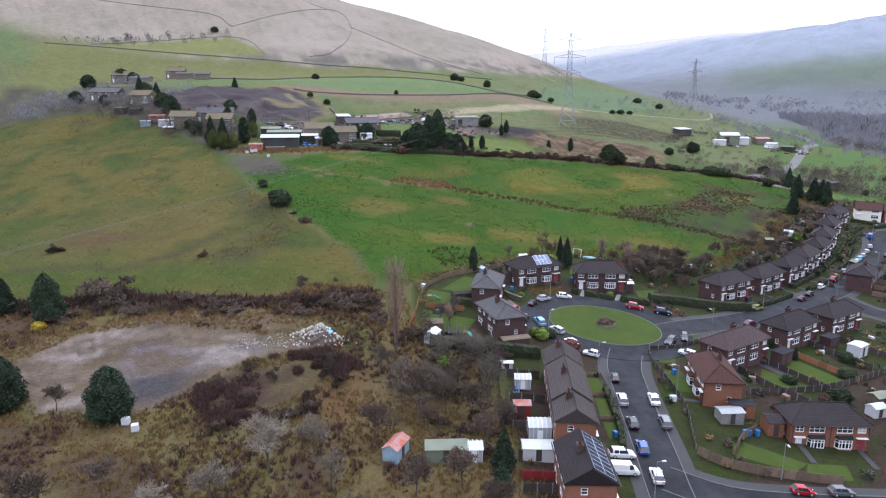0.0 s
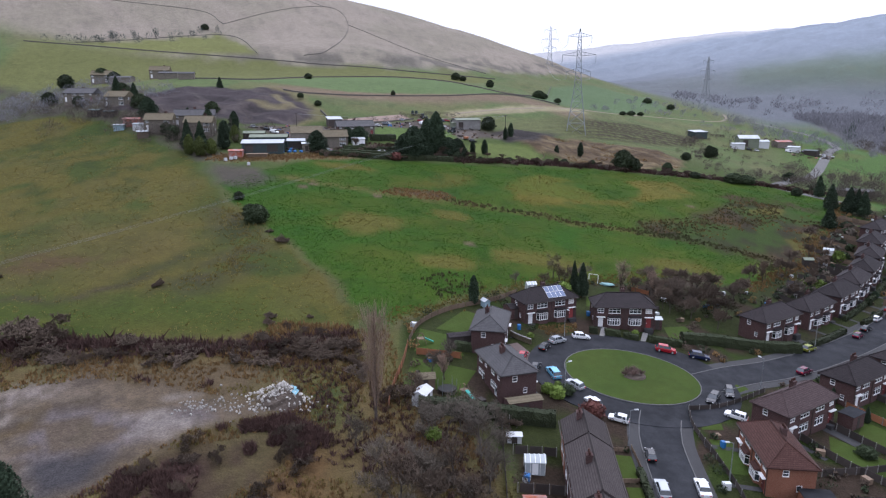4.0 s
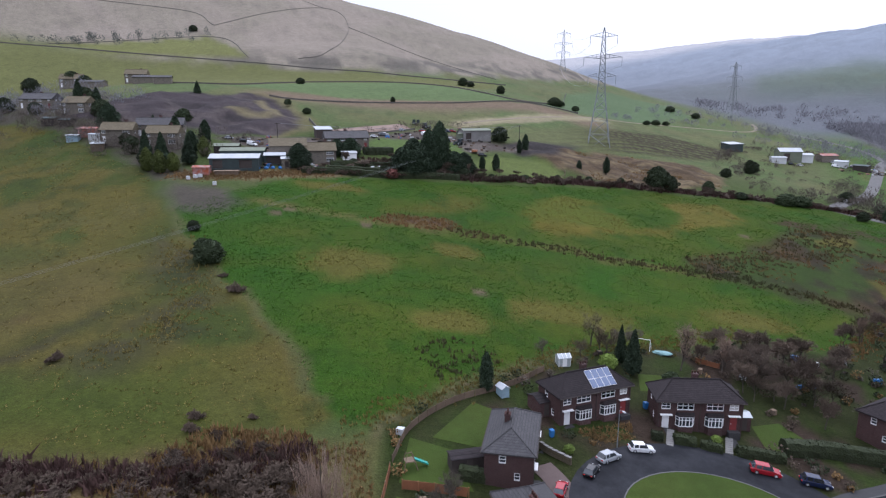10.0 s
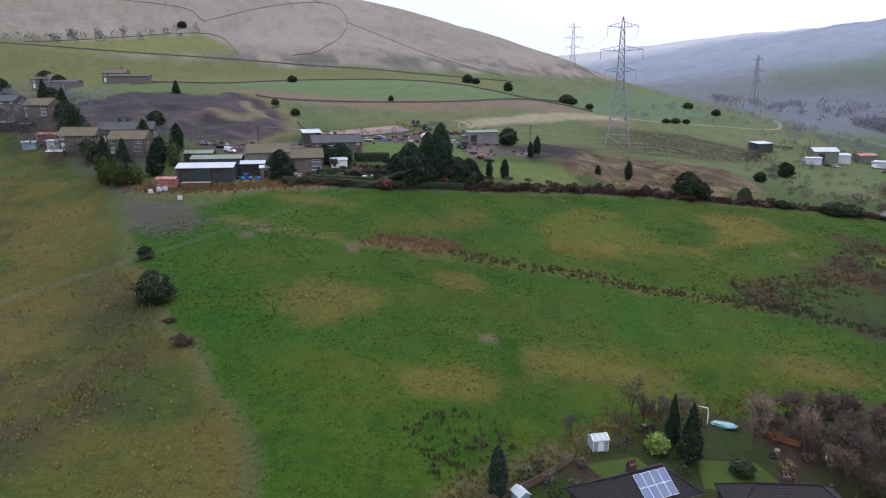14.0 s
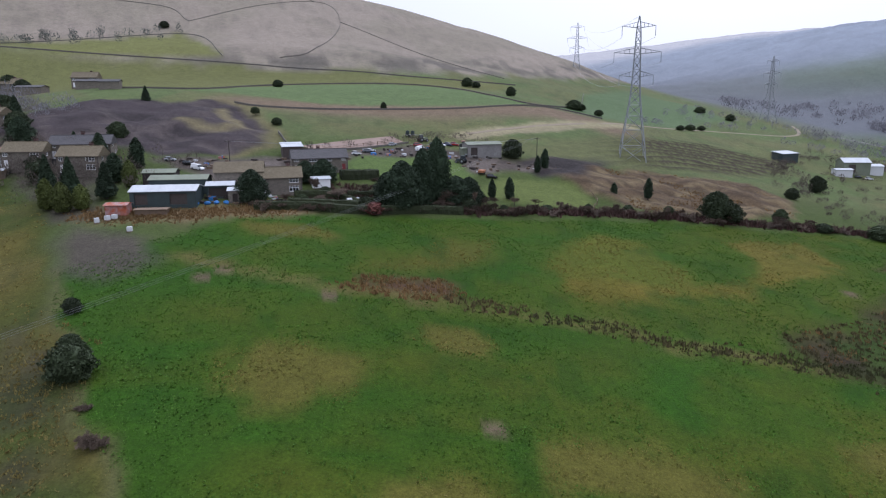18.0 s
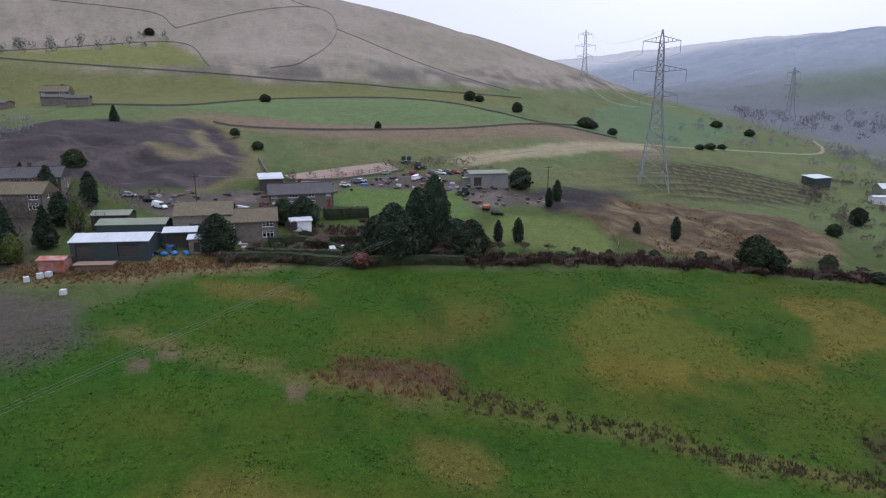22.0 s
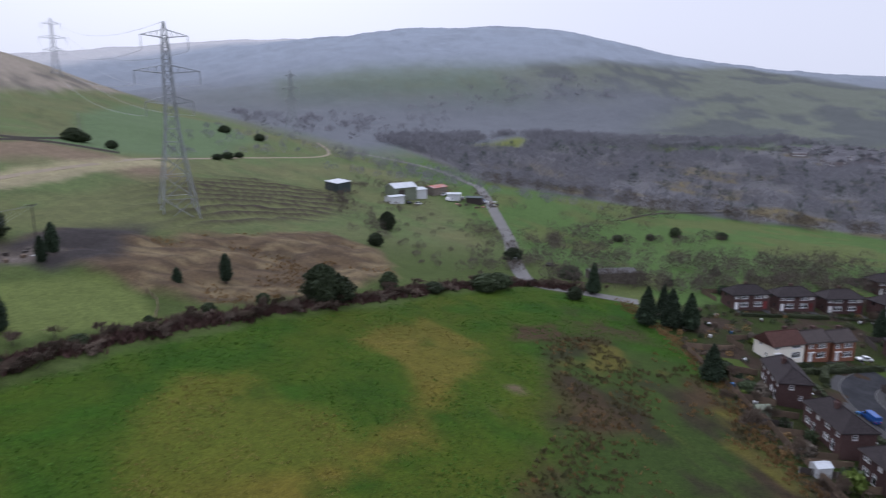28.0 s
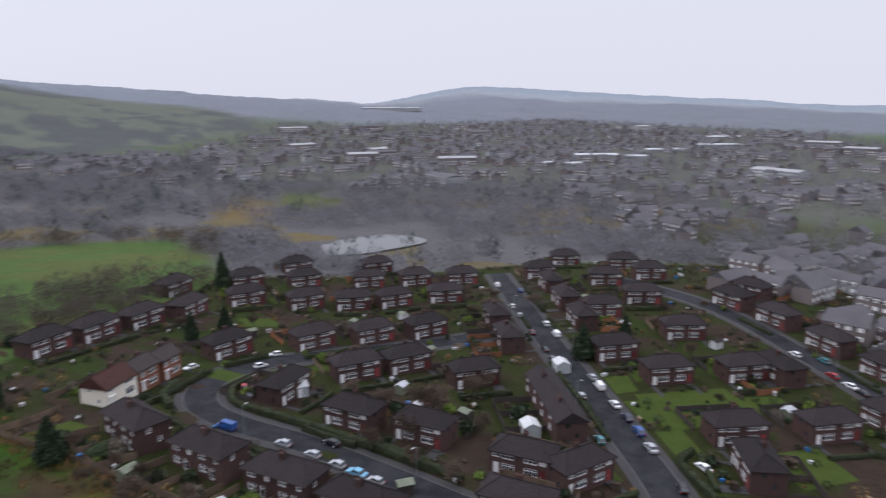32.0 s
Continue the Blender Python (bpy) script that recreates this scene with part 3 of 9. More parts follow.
    lay(meadow * along(wx, wy, ((-66, 217), (-55, 195), (-50, 180), (-58, 165)), 10, 10) * ramp(fine, 0.3, 0.6) * 0.85, (0.045, 0.038, 0.022))
    lay(meadow * along(wx, wy, ((-110, 160), (-85, 158), (-72, 166), (-66, 180)), 2.0, 2) * 0.8, (0.05, 0.037, 0.026))
    lay(meadow * inside(wx, wy, ((-112, 176), (-92, 172), (-78, 178), (-88, 186), (-110, 188)), 6) * ramp(fine, 0.3, 0.6) * 0.7, (0.075, 0.045, 0.025))
    lay(meadow * along(wx, wy, ((-74, 168), (-66, 178), (-60, 190), (-58, 204)), 5, 6) * 0.6, (0.03, 0.042, 0.01))
    field = inside(wx, wy, FIELD, 2.5)
    lay(field, (0.024, 0.067, 0.004))
    lay(field * ramp(mid, 0.46, 0.62) * 0.8, (0.038, 0.071, 0.005))
    lay(field * ramp(big, 0.5, 0.68) * 0.2, (0.046, 0.066, 0.005))
    mown = clouds(x * 0.5 + y * 0.2, y * 1.3 - x * 0.2, 14, 33)
    for outline, soft, color in ((PATCH_LIME, 5, (0.088, 0.096, 0.012)), (PATCH_LOW, 3, (0.12, 0.096, 0.015)), (PATCH_TOP, 3, (0.128, 0.106, 0.02)), (PATCH_WEST, 7, (0.082, 0.078, 0.013))):
        lay(inside(wx, wy, outline, soft) * (0.75 + 0.4 * ramp(mown, 0.35, 0.65)), color)
    lay(field * ramp(mown, 0.48, 0.66) * 0.35, (0.06, 0.073, 0.006))
    lay(field * ramp(clouds(x * 0.6, y * 1.2, 26, 73), 0.55, 0.68) * 0.4, (0.07, 0.072, 0.008))
    lay(field * ramp(clouds(x, y, 8, 37), 0.58, 0.72) * 0.5, (0.015, 0.05, 0.003))
    for x0, y0, rx, ry in ((-25, 211, 13, 9), (-2, 226, 8, 5), (-2, 186, 9, 6), (22, 196, 14, 7), (-40, 268, 12, 5), (60, 205, 12, 6)):
        d = np.hypot((wx - x0) / rx, (wy - y0) / ry) + 0.9 * (fine - 0.5)
        lay(field * (1 - ramp(d, 0.55, 1.15)) * 0.9, (0.092, 0.085, 0.016))
    for x0, y0 in ((3.7, 202), (-12, 241), (-22, 238.5), (-25.4, 237), (48.6, 249), (75.8, 264), (61, 250), (84, 268), (-47, 244), (-50, 240)):
        d = np.hypot(x - x0, (y - y0) * 1.3)
        lay(1 - ramp(d + 1.2 * (fine - 0.5), 0.9, 2.0), (0.1134, 0.0865, 0.0537))
    lay(field * inside(wx, wy, RUSHES, 4) * ramp(fine, 0.25, 0.5), (0.0776, 0.0448, 0.0269))
    lay(field * along(wx, wy, RUSH_LINE, 3.0, 2.5) * 0.85, (0.105, 0.094, 0.028))
    wet = field * inside(wx, wy, WET, 7)
    lay(wet * 0.8, (0.036, 0.052, 0.013))
    lay(wet * 0.9 * ramp(mid, 0.43, 0.54), (0.055, 0.034, 0.02))
    lay(wet * ramp(clouds(x, y, 16, 91), 0.56, 0.64), (0.085, 0.077, 0.017))
    lay(wet * ramp(fine, 0.5, 0.66) * 0.75, (0.028, 0.022, 0.014))
    lay(field * inside(wx, wy, ((118, 282), (132, 270), (137, 284), (128, 296)), 6) * ramp(fine, 0.3, 0.6) * 0.8, (0.05, 0.032, 0.02))
    lay(field * inside(wx, wy, ((98, 284), (106, 290), (118, 287), (112, 280)), 3), (0.055, 0.034, 0.02))
    lay(along(wx, wy, ((-78, 240), (-65, 219), (-48, 196), (-38, 186), (-28, 170), (-20, 157)), 1.5, 2.5) * 0.7, (0.1015, 0.0835, 0.0417))
    lay(inside(wx, wy, ((-86, 262), (-70, 258), (-60, 246), (-66, 236), (-76, 240), (-84, 250)), 6) * 0.9, (0.0716, 0.0596, 0.0507))
    lay(along(wx, wy, ((-12, 149), (-7, 156), (0, 162), (12, 172), (20, 179)), 3, 2), (0.0955, 0.0806, 0.0388))
    # the waste ground
    south = (1 - ramp(wy, 42, 60)) * (1 - ramp(r, 330, 420))
    lay(south * ramp(-wx, -16, -6), (0.066, 0.05, 0.027))
    lay(south * ramp(wx, 6, 16), (0.045, 0.045, 0.02))
    rough = inside(wx, wy, ROUGH, 6)
    patchy = clouds(x, y, 14, 61)
    lay(rough, (0.098, 0.072, 0.03))
    lay(rough * ramp(mid, 0.48, 0.6) * 0.8, (0.058, 0.038, 0.025))
    lay(rough * ramp(patchy, 0.52, 0.66), (0.092, 0.078, 0.03))
    for outline, soft, color in ((RUSSET, 5, (0.1, 0.06, 0.026)), (OLIVE_GRASS, 4, (0.105, 0.09, 0.026)), (BRAMBLES, 9, (0.042, 0.025, 0.021)), (TAN_STRIP, 5, (0.09, 0.066, 0.038)), (GREEN_GRASS, 4, (0.055, 0.068, 0.02))):
        lay(inside(wx, wy, outline, soft) * (0.45 + 0.6 * ramp(fine, 0.3, 0.65)), color)
    hard = inside(wx, wy, HARDSTANDING, 2)
    streaks = clouds(x * 0.35 + y * 0.3, y * 1.1 - x * 0.3, 5, 57)
    lay(hard, (0.108, 0.082, 0.056))
    lay(hard * ramp(mid, 0.42, 0.55), (0.12, 0.094, 0.07))
    lay(inside(wx, wy, GREY_YARD, 3), (0.115, 0.096, 0.092))
    lay(inside(wx, wy, PALE_YARD, 4) * 0.9, (0.19, 0.158, 0.138))
    lay(inside(wx, wy, BROWN_YARD, 3), (0.085, 0.062, 0.035))
    lay(hard * ramp(streaks, 0.54, 0.66) * 0.6, (0.22, 0.19, 0.165))
    lay(hard * ramp(clouds(x * 0.3 + y * 0.25, y * 1.3 - x * 0.3, 4, 67), 0.52, 0.64) * 0.7, (0.085, 0.062, 0.036))
    lay(hard * ramp(clouds(x * 0.5 + y * 0.4, y * 1.2 - x * 0.4, 3, 63), 0.55, 0.68) * 0.8, (0.07, 0.055, 0.042))
    lay(hard * ramp(clouds(x, y, 4, 51), 0.6, 0.7) * 0.6, (0.075, 0.06, 0.04))
    lay(inside(wx, wy, WET_YARD, 3), (0.05, 0.046, 0.048))
    # gardens
    estate = inside(x, y, ESTATE, 2)
    lay(estate * (1 - north), (0.028, 0.034, 0.01))
    lay(estate * ramp(clouds(x, y, 13, 71), 0.48, 0.6), (0.0399, 0.0278, 0.0197))
    lay(estate * ramp(clouds(x, y, 9, 81), 0.6, 0.7), (0.0265, 0.04, 0.0078))
    return out


def build_ground():
    """One sheet from under the camera's start to the horizon, finer where the camera passes."""
    turns = np.radians(np.concatenate([np.linspace(-62, 142, 1021), np.linspace(146, 294, 38)]))
    rings = np.concatenate([[3, 8, 15, 22], 28 * np.exp(np.linspace(0, np.log(300 / 28), 190)), np.arange(301.6, 470, 1.6), 471 * np.exp(np.linspace(0, np.log(4880 / 471), 130))])
    a, r = np.meshgrid(turns, rings)
    x, y = r * np.sin(a), -20 + r * np.cos(a)
    z = height(x, y)
    d = np.hypot(x - 1, y - 164)
    z = z + 0.25 * (clouds(x, y, 7, 3) - 0.5) * ramp(y, 195, 200) + (clouds(x, y, 60, 9) - 0.5) * 10 * ramp(d, 500, 800) + (clouds(x, y, 300, 13) - 0.5) * 26 * ramp(d, 1300, 1900)
    lumps = inside(x, y, MOUND, 6) * (clouds(x * 0.7, y, 9, 43) - 0.35) * 5.0 + inside(x, y, TIP, 12) * (clouds(x, y, 22, 47) - 0.4) * 7.0
    z = z + lumps + inside(x, y, RIDGED, 8) * 0.6 * ramp(x, 35, 75) * np.sin((y - 0.45 * x - 300 + 10 * (clouds(x, y, 22, 21) - 0.5) + 0.004 * (x - 70) ** 2) * 1.05)
    rows, cols = x.shape
    me = bpy.data.meshes.new("ground")
    me.vertices.add(rows * cols)
    me.vertices.foreach_set("co", np.stack([x, y, z], -1).astype(np.float32).ravel())
    i = np.arange(rows * cols).reshape(rows, cols)
    j = np.roll(i, -1, 1)
    quads = np.stack([i[:-1], i[1:], j[1:], j[:-1]], -1)[:, :, ::-1].reshape(-1, 4)
    me.loops.add(quads.size)
    me.loops.foreach_set("vertex_index", quads.ravel())
    me.polygons.add(len(quads))
    me.polygons.foreach_set("loop_start", np.arange(0, quads.size, 4))
    me.update(calc_edges=True)
    me.validate()
    me.polygons.foreach_set("use_smooth", np.ones(len(me.polygons), bool))
    layer = me.attributes.new("cover", "FLOAT_COLOR", "POINT")
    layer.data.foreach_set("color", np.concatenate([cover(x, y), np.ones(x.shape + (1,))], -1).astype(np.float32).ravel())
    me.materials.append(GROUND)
    return tagged(new("ground", me), "rolling pasture, moor and valley floor in winter", "ground", kind="structure")


ground = build_ground()


def curve_points(line, step):
    """A smooth line through the given places, cut into even steps."""
    p = [Vector(q) for q in line]
    p = [2 * p[0] - p[1], *p, 2 * p[-1] - p[-2]]
    out = []
    for a, b, c, d in zip(p, p[1:], p[2:], p[3:]):
        n = max(1, round((c - b).length / step))
        for k in range(n):
            t = k / n
            out.append(0.5 * (2 * b + t * (c - a) + t * t * (2 * a - 5 * b + 4 * c - d) + t ** 3 * (3 * b - a - 3 * c + d)))
    return [*out, p[-2]]


def strip(line, left, right, up, skirt=0.4, step=2.5, closed=False):
    """A band of ground cover between two offsets from a line, lying up metres over the ground, with a skirt down both its edges."""
    pts = curve_points(line, step)
    s = Shape()
    for n, p in enumerate(pts):
        d = (pts[min(n + 1, len(pts) - 1)] - pts[max(n - 1, 0)]).normalized()
        if closed and n in (0, len(pts) - 1):
            d = (pts[1] - pts[-2]).normalized()
        side = Vector((d.y, -d.x))
        row = [p + side * (left + (right - left) * k / 3) for k in range(4)]
        zs = [hz(q.x, q.y) + up for q in row]
        s.v += [(row[0].x, row[0].y, zs[0] - skirt), *((q.x, q.y, z) for q, z in zip(row, zs)), (row[3].x, row[3].y, zs[3] - skirt)]
        if n:
            b = 6 * n
            s.f += [(b - 6 + k, b - 5 + k, b + 1 + k, b + k)[::-1] for k in range(5)]
    return s


def setting(name, shape, mat, label, category):
    return tagged(part(name, shape, mat), label, category, kind="structure")


# ---- roads ----
GREEN = (31.5, 136.8)
STREET = ((27.5, 40), (28, 60), (28.6, 79), (29.4, 92), (30, 105), (31, 117), (33, 124))
CRESCENT = ((43, 136), (52, 141.5), (63, 147), (82, 160), (102, 176.5), (117, 192.3), (127, 203.5), (136, 214.5), (144.5, 228.5), (152.5, 236), (163, 237), (171, 233), (178, 225), (183, 213), (187, 198), (191, 180), (197, 158))
SIDE_ROAD = ((29, 84), (37, 80.5), (49, 80.5), (75, 83), (111, 86))
MAIN_ROAD = ((99, 171), (101.5, 163), (107, 157), (117, 154), (145, 153), (192, 153), (239, 151.6), (262, 150))
PARALLEL = ((111.2, 86), (122, 87.2), (145, 89.5), (176, 92.5), (194, 95), (211, 100), (250, 118))
LANE = ((154, 292), (143, 305), (136, 315), (150, 336), (179, 370), (211, 419), (242, 468), (250, 520), (225, 560))
ring = [(GREEN[0] + 14.9 * math.sin(a), GREEN[1] + 13.0 * math.cos(a)) for a in np.linspace(0, 2 * math.pi, 41)]
for n, (line, width, label) in enumerate(((STREET, 6.2, "grey asphalt street with patched, worn surface"), (CRESCENT, 6.6, "grey asphalt estate road curving between semis"), (SIDE_ROAD, 6.0, "asphalt side road past a timber fence"),
                                          (MAIN_ROAD, 6.8, "straight asphalt road lined with parked cars"), (PARALLEL, 6.5, "asphalt estate road"), (LANE, 5.0, "pale worn country lane"))):
    setting("road", strip(line, -width / 2, width / 2, 0.05 + 0.008 * n), ASPHALT if n < 5 else LANE_STONE, label, "road")
    if n < 5:
        for side in (-1, 1):
            edge = side * width / 2
            setting("pavement", strip(line, min(edge, edge + side * 1.8), max(edge, edge + side * 1.8), 0.0024 * n + 0.03, step=3), PAVING, "grey paved footway", "pavement")
            setting("kerb", strip(line, edge - 0.07, edge + 0.07, 0.13, step=3), KERB, "pale concrete kerb", "kerb")
setting("road", strip(ring, -3.4, 3.4, 0.115, step=2, closed=True), ASPHALT, "asphalt road circling a grass island", "road")

# ---- houses ----
def frame_of(origin, turn):
    """A wall's own frame: u along it, v up, w out of it."""
    c, s = math.cos(turn), math.sin(turn)
    return lambda u, v, w: (origin[0] + u * c + w * s, origin[1] + u * s - w * c, origin[2] + v)


def wall_shape(s, at, length, bottom, top, holes, reveal=0.12, end=None):
    """A wall from u = 0 to length, or from length to end, with holes through it and their reveals."""
    us = sorted({0 if end is None else end, length, *(h[0] for h in holes), *(h[2] for h in holes)})
    vs = sorted({bottom, top, *(h[1] for h in holes), *(h[3] for h in holes)})
    for u0, u1 in zip(us, us[1:]):
        for v0, v1 in zip(vs, vs[1:]):
            if not any(h[0] <= u0 and u1 <= h[2] and h[1] <= v0 and v1 <= h[3] for h in holes):
                s.face(at(u0, v0, 0), at(u1, v0, 0), at(u1, v1, 0), at(u0, v1, 0))
    for u0, v0, u1, v1 in holes:
        ring = [(u0, v0), (u1, v0), (u1, v1), (u0, v1)]
        for (a, b), (c, d) in zip(ring, ring[1:] + ring[:1]):
            s.face(at(a, b, 0), at(a, b, -reveal), at(c, d, -reveal), at(c, d, 0))


def bar(s, at, u0, v0, u1, v1, w0, w1):
    s.hull([at(u0, v0, w0), at(u1, v0, w0), at(u1, v0, w1), at(u0, v0, w1)], [at(u0, v1, w0), at(u1, v1, w0), at(u1, v1, w1), at(u0, v1, w1)])


def window_in(parent, at, hole, lights=2, depth=-0.1, curtain=False):
    """A white casement window in a hole of a wall: its frame, a sill and a pane behind."""
    u0, v0, u1, v1 = hole
    s = Shape()
    step = (u1 - u0 - 0.07) / lights
    gaps = [(u0 + 0.07 + k * step, a, u0 + k * step + step, b) for k in range(lights) for a, b in ((v0 + 0.14, v1 - 0.5), (v1 - 0.43, v1 - 0.08))]
    wall_shape(s, lambda u, v, w: at(u, v, w + depth + 0.08), u0, v0, v1, gaps, 0.07, u1)
    w = part("window", s, UPVC, parent)
    p = Shape()
    bar(p, at, u0 + 0.02, v0 + 0.02, u1 - 0.02, v1 - 0.02, depth - 0.02, depth + 0.012)
    part("pane", p, CURTAIN if curtain else GLASS, w)
    return w


def hip_roof(w, d, eaves, rise, over=0.4, hip=1.0):
    """A tiled roof with hipped (1) or gabled (0) ends: boards at the eaves and the sloping planes."""
    s = Shape()
    x, y = w / 2 + over, d / 2 + over
    drop = over * rise / (d / 2)
    z0, z1 = eaves - drop, eaves + rise
    r = x - hip * y * 0.92
    b = [(-x, -y, z0), (x, -y, z0), (x, y, z0), (-x, y, z0)]
    l = [(px, py, z0 - 0.18) for px, py, _ in b]
    a, c = (-r, 0, z1), (r, 0, z1)
    s.face(b[0], b[1], c, a).face(b[2], b[3], a, c).face(b[1], b[2], c).face(b[3], b[0], a)
    for i in range(4):
        s.face(l[i], l[(i + 1) % 4], b[(i + 1) % 4], b[i])
    s.face(*l[::-1])
    return s


def ridge_tiles(w, d, eaves, rise, over=0.4, hip=1.0):
    s = Shape()
    x, y = w / 2 + over, d / 2 + over
    z0, z1 = eaves - over * rise / (d / 2), eaves + rise
    r = x - hip * y * 0.92
    s.tube((-r, 0, z1 + 0.02), (r, 0, z1 + 0.02), 0.11, 0.11, 6)
    if hip:
        for sx in (-1, 1):
            for sy in (-1, 1):
                s.tube((sx * r, 0, z1 + 0.01), (sx * x, sy * y, z0 + 0.02), 0.09, 0.09, 5)
    return s


def chimney(parent, x, y, z0, z1, mat, size=0.45, pots=2):
    s = Shape().box(x - size, y - 0.35, z0, x + size, y + 0.35, z1)
    s.box(x - size - 0.07, y - 0.42, z1 - 0.25, x + size + 0.07, y + 0.42, z1 - 0.1)
    c = part("chimney", s, mat, parent)
    for k in range(pots):
        part("chimney_pot", Shape().tube((x + (k - (pots - 1) / 2) * 0.4, y, z1), (x + (k - (pots - 1) / 2) * 0.4, y, z1 + 0.4), 0.14, 0.11, 8), TILE_RED, c)
    return c


def house(label, w=13.4, d=7.8, eaves=4.75, rise=2.4, hip=1.0, wall=None, roof=None, units=2, bays=True, detail=2, porch=True, group="estate houses"):
    """A brick house or terrace of so many dwellings, its front towards -y. detail 1: fewer small parts, for those far from the camera."""
    wall, roof = wall or BRICK, roof or TILE
    top = thing("house", label, "house", group=group)
    base = -2.5
    front, back = frame_of((-w / 2, -d / 2, 0), 0), frame_of((w / 2, d / 2, 0), math.pi)
    right, left = frame_of((w / 2, -d / 2, 0), math.pi / 2), frame_of((-w / 2, d / 2, 0), -math.pi / 2)
    unit = w / units
    fh, bh, doors, fbays, kinds = [], [], [], [], []
    for k in range(units):
        flip = k % 2 == 0
        q = lambda a, b: (k * unit + a, k * unit + b) if not flip else (k * unit + unit - b, k * unit + unit - a)
        dr = q(unit - 1.75, unit - 0.75) if not flip else q(unit - 1.75, unit - 0.75)
        lw = q(0.9, 0.9 + min(2.4, unit * 0.42))
        doors.append((dr[0], 0.12, dr[1], 2.2))
        fbays.append((lw[0], 0.75, lw[1], 2.2))
        fh += [(lw[0], 3.05, lw[1], 4.2), (dr[0] - 0.2, 3.15, dr[1] + 0.1, 4.15)]
        bh += [(k * unit + 0.8, 0.9, k * unit + 2.5, 2.1), (k * unit + 0.8, 3.1, k * unit + 2.4, 4.2)]
        if detail > 1:
            bh += [(k * unit + unit - 1.9, 3.15, k * unit + unit - 0.9, 4.15), (k * unit + unit - 2.9, 0.1, k * unit + unit - 1.95, 2.1)]
    sh = [(d * 0.3, 3.1, d * 0.3 + 0.85, 4.1), (d * 0.62, 1.0, d * 0.62 + 0.7, 2.0)]
    s = Shape()
    wall_shape(s, front, w, base, eaves, fh + fbays + doors)
    wall_shape(s, back, w, base, eaves, bh)
    wall_shape(s, right, d, base, eaves, sh)
    wall_shape(s, left, d, base, eaves, sh)
    if not hip:
        z1 = eaves + rise - 0.12
        s.face(right(0, eaves, 0), right(d, eaves, 0), right(d / 2, z1 - eaves + eaves, 0))
        s.face(left(0, eaves, 0), left(d, eaves, 0), left(d / 2, z1, 0))
    part("wall", s, wall, top)
    r = part("roof", hip_roof(w, d, eaves, rise, 0.35 if hip else 0.25, hip), roof, top)
    part("ridge_tiles", ridge_tiles(w, d, eaves, rise, 0.35 if hip else 0.25, hip), roof, r)
    if detail > 1:
        for sy in (-1, 1):
            part("gutter", Shape().box(-w / 2 - 0.35, sy * (d / 2 + 0.42) - 0.06, eaves - 0.42, w / 2 + 0.35, sy * (d / 2 + 0.42) + 0.06, eaves - 0.3), WOOD_DARK, top)
        for x in ((-w / 2 + 0.2, 0, w / 2 - 0.2) if units == 2 else (-w / 2 + 0.2, w / 2 - 0.2)):
            part("downpipe", Shape().tube((x, -d / 2 - 0.06, base), (x, -d / 2 - 0.06, eaves - 0.3), 0.05, 0.05, 6), WOOD_DARK, top)
    for n, h in enumerate(fh):
        window_in(top, front, h, 3 if h[2] - h[0] > 1.6 else 1 + (h[2] - h[0] > 1.0), curtain=n % 5 == 3)
    for n, h in enumerate(bh):
        window_in(top, back, h, 2 if h[2] - h[0] > 1.2 else 1, curtain=n % 6 == 2)
    if detail > 1:
        for at in (right, left):
            for h in sh:
                window_in(top, at, h, 1)
    else:
        p = Shape()
        for at in (right, left):
            for h in sh:
                bar(p, at, *h, -0.1, -0.04)
        part("pane", p, GLASS, top)
    for n, (h, bw) in enumerate(zip(doors, fbays)):
        u0, v0, u1, v1 = h
        dd = Shape()
        bar(dd, front, u0, v0, u1, v1, -0.1, -0.04)
        door = part("door", dd, DOOR_WHITE if n % 3 != 1 else DOOR_RED, top)
        hs = Shape()
        bar(hs, front, u0 + 0.12, v0 + 0.95, u0 + 0.2, v0 + 1.1, -0.04, 0.0)
        part("door_handle", hs, ALU, door)
        st = Shape()
        bar(st, front, u0 - 0.3, base, u1 + 0.3, 0.12, 0.0, 0.9)
        part("doorstep", st, PAVING, top)
        if porch:
            cs = Shape()
            bar(cs, front, u0 - 0.35, 2.36, u1 + 0.35, 2.46, 0.0, 0.5)
            part("door_canopy", cs, UPVC, top)
        if bays:
            bayf = Shape()
            a, b = bw[0] - 0.1, bw[2] + 0.1
            ring = [(a, 0.0), (a + 0.35, 0.6), (b - 0.35, 0.6), (b, 0.0)]
            bayf.hull([front(u, -2.0, o) for u, o in ring], [front(u, 0.78, o) for u, o in ring])
            bay = part("bay_window", bayf, wall, top)
            pf = Shape().hull([front(u, 0.78, o * 0.93) for u, o in ring], [front(u, 2.2, o * 0.93) for u, o in ring])
            part("pane", pf, GLASS, bay)
            fr = Shape()
            for v0b, v1b in ((0.74, 0.86), (1.72, 1.8), (2.14, 2.3)):
                fr.hull([front(u, v0b, o * 1.04) for u, o in ring], [front(u, v1b, o * 1.04) for u, o in ring])
            for u, o in ring + [((a + b) / 2, 0.6), (a * 0.7 + b * 0.3, 0.6), (a * 0.3 + b * 0.7, 0.6)]:
                bar(fr, front, u - 0.05, 0.8, u + 0.05, 2.2, o - 0.06, o + 0.03)
            part("bay_frame", fr, UPVC, bay)
            rf = Shape().hull([front(u + (0.12 if u > (a + b) / 2 else -0.12), 2.3, o + 0.12 if o else 0) for u, o in ring], [front(u, 2.72, o * 0.15) for u, o in ring])
            part("bay_roof", rf, roof, bay)
        else:
            window_in(top, front, bw, 3)
    n = units // 2
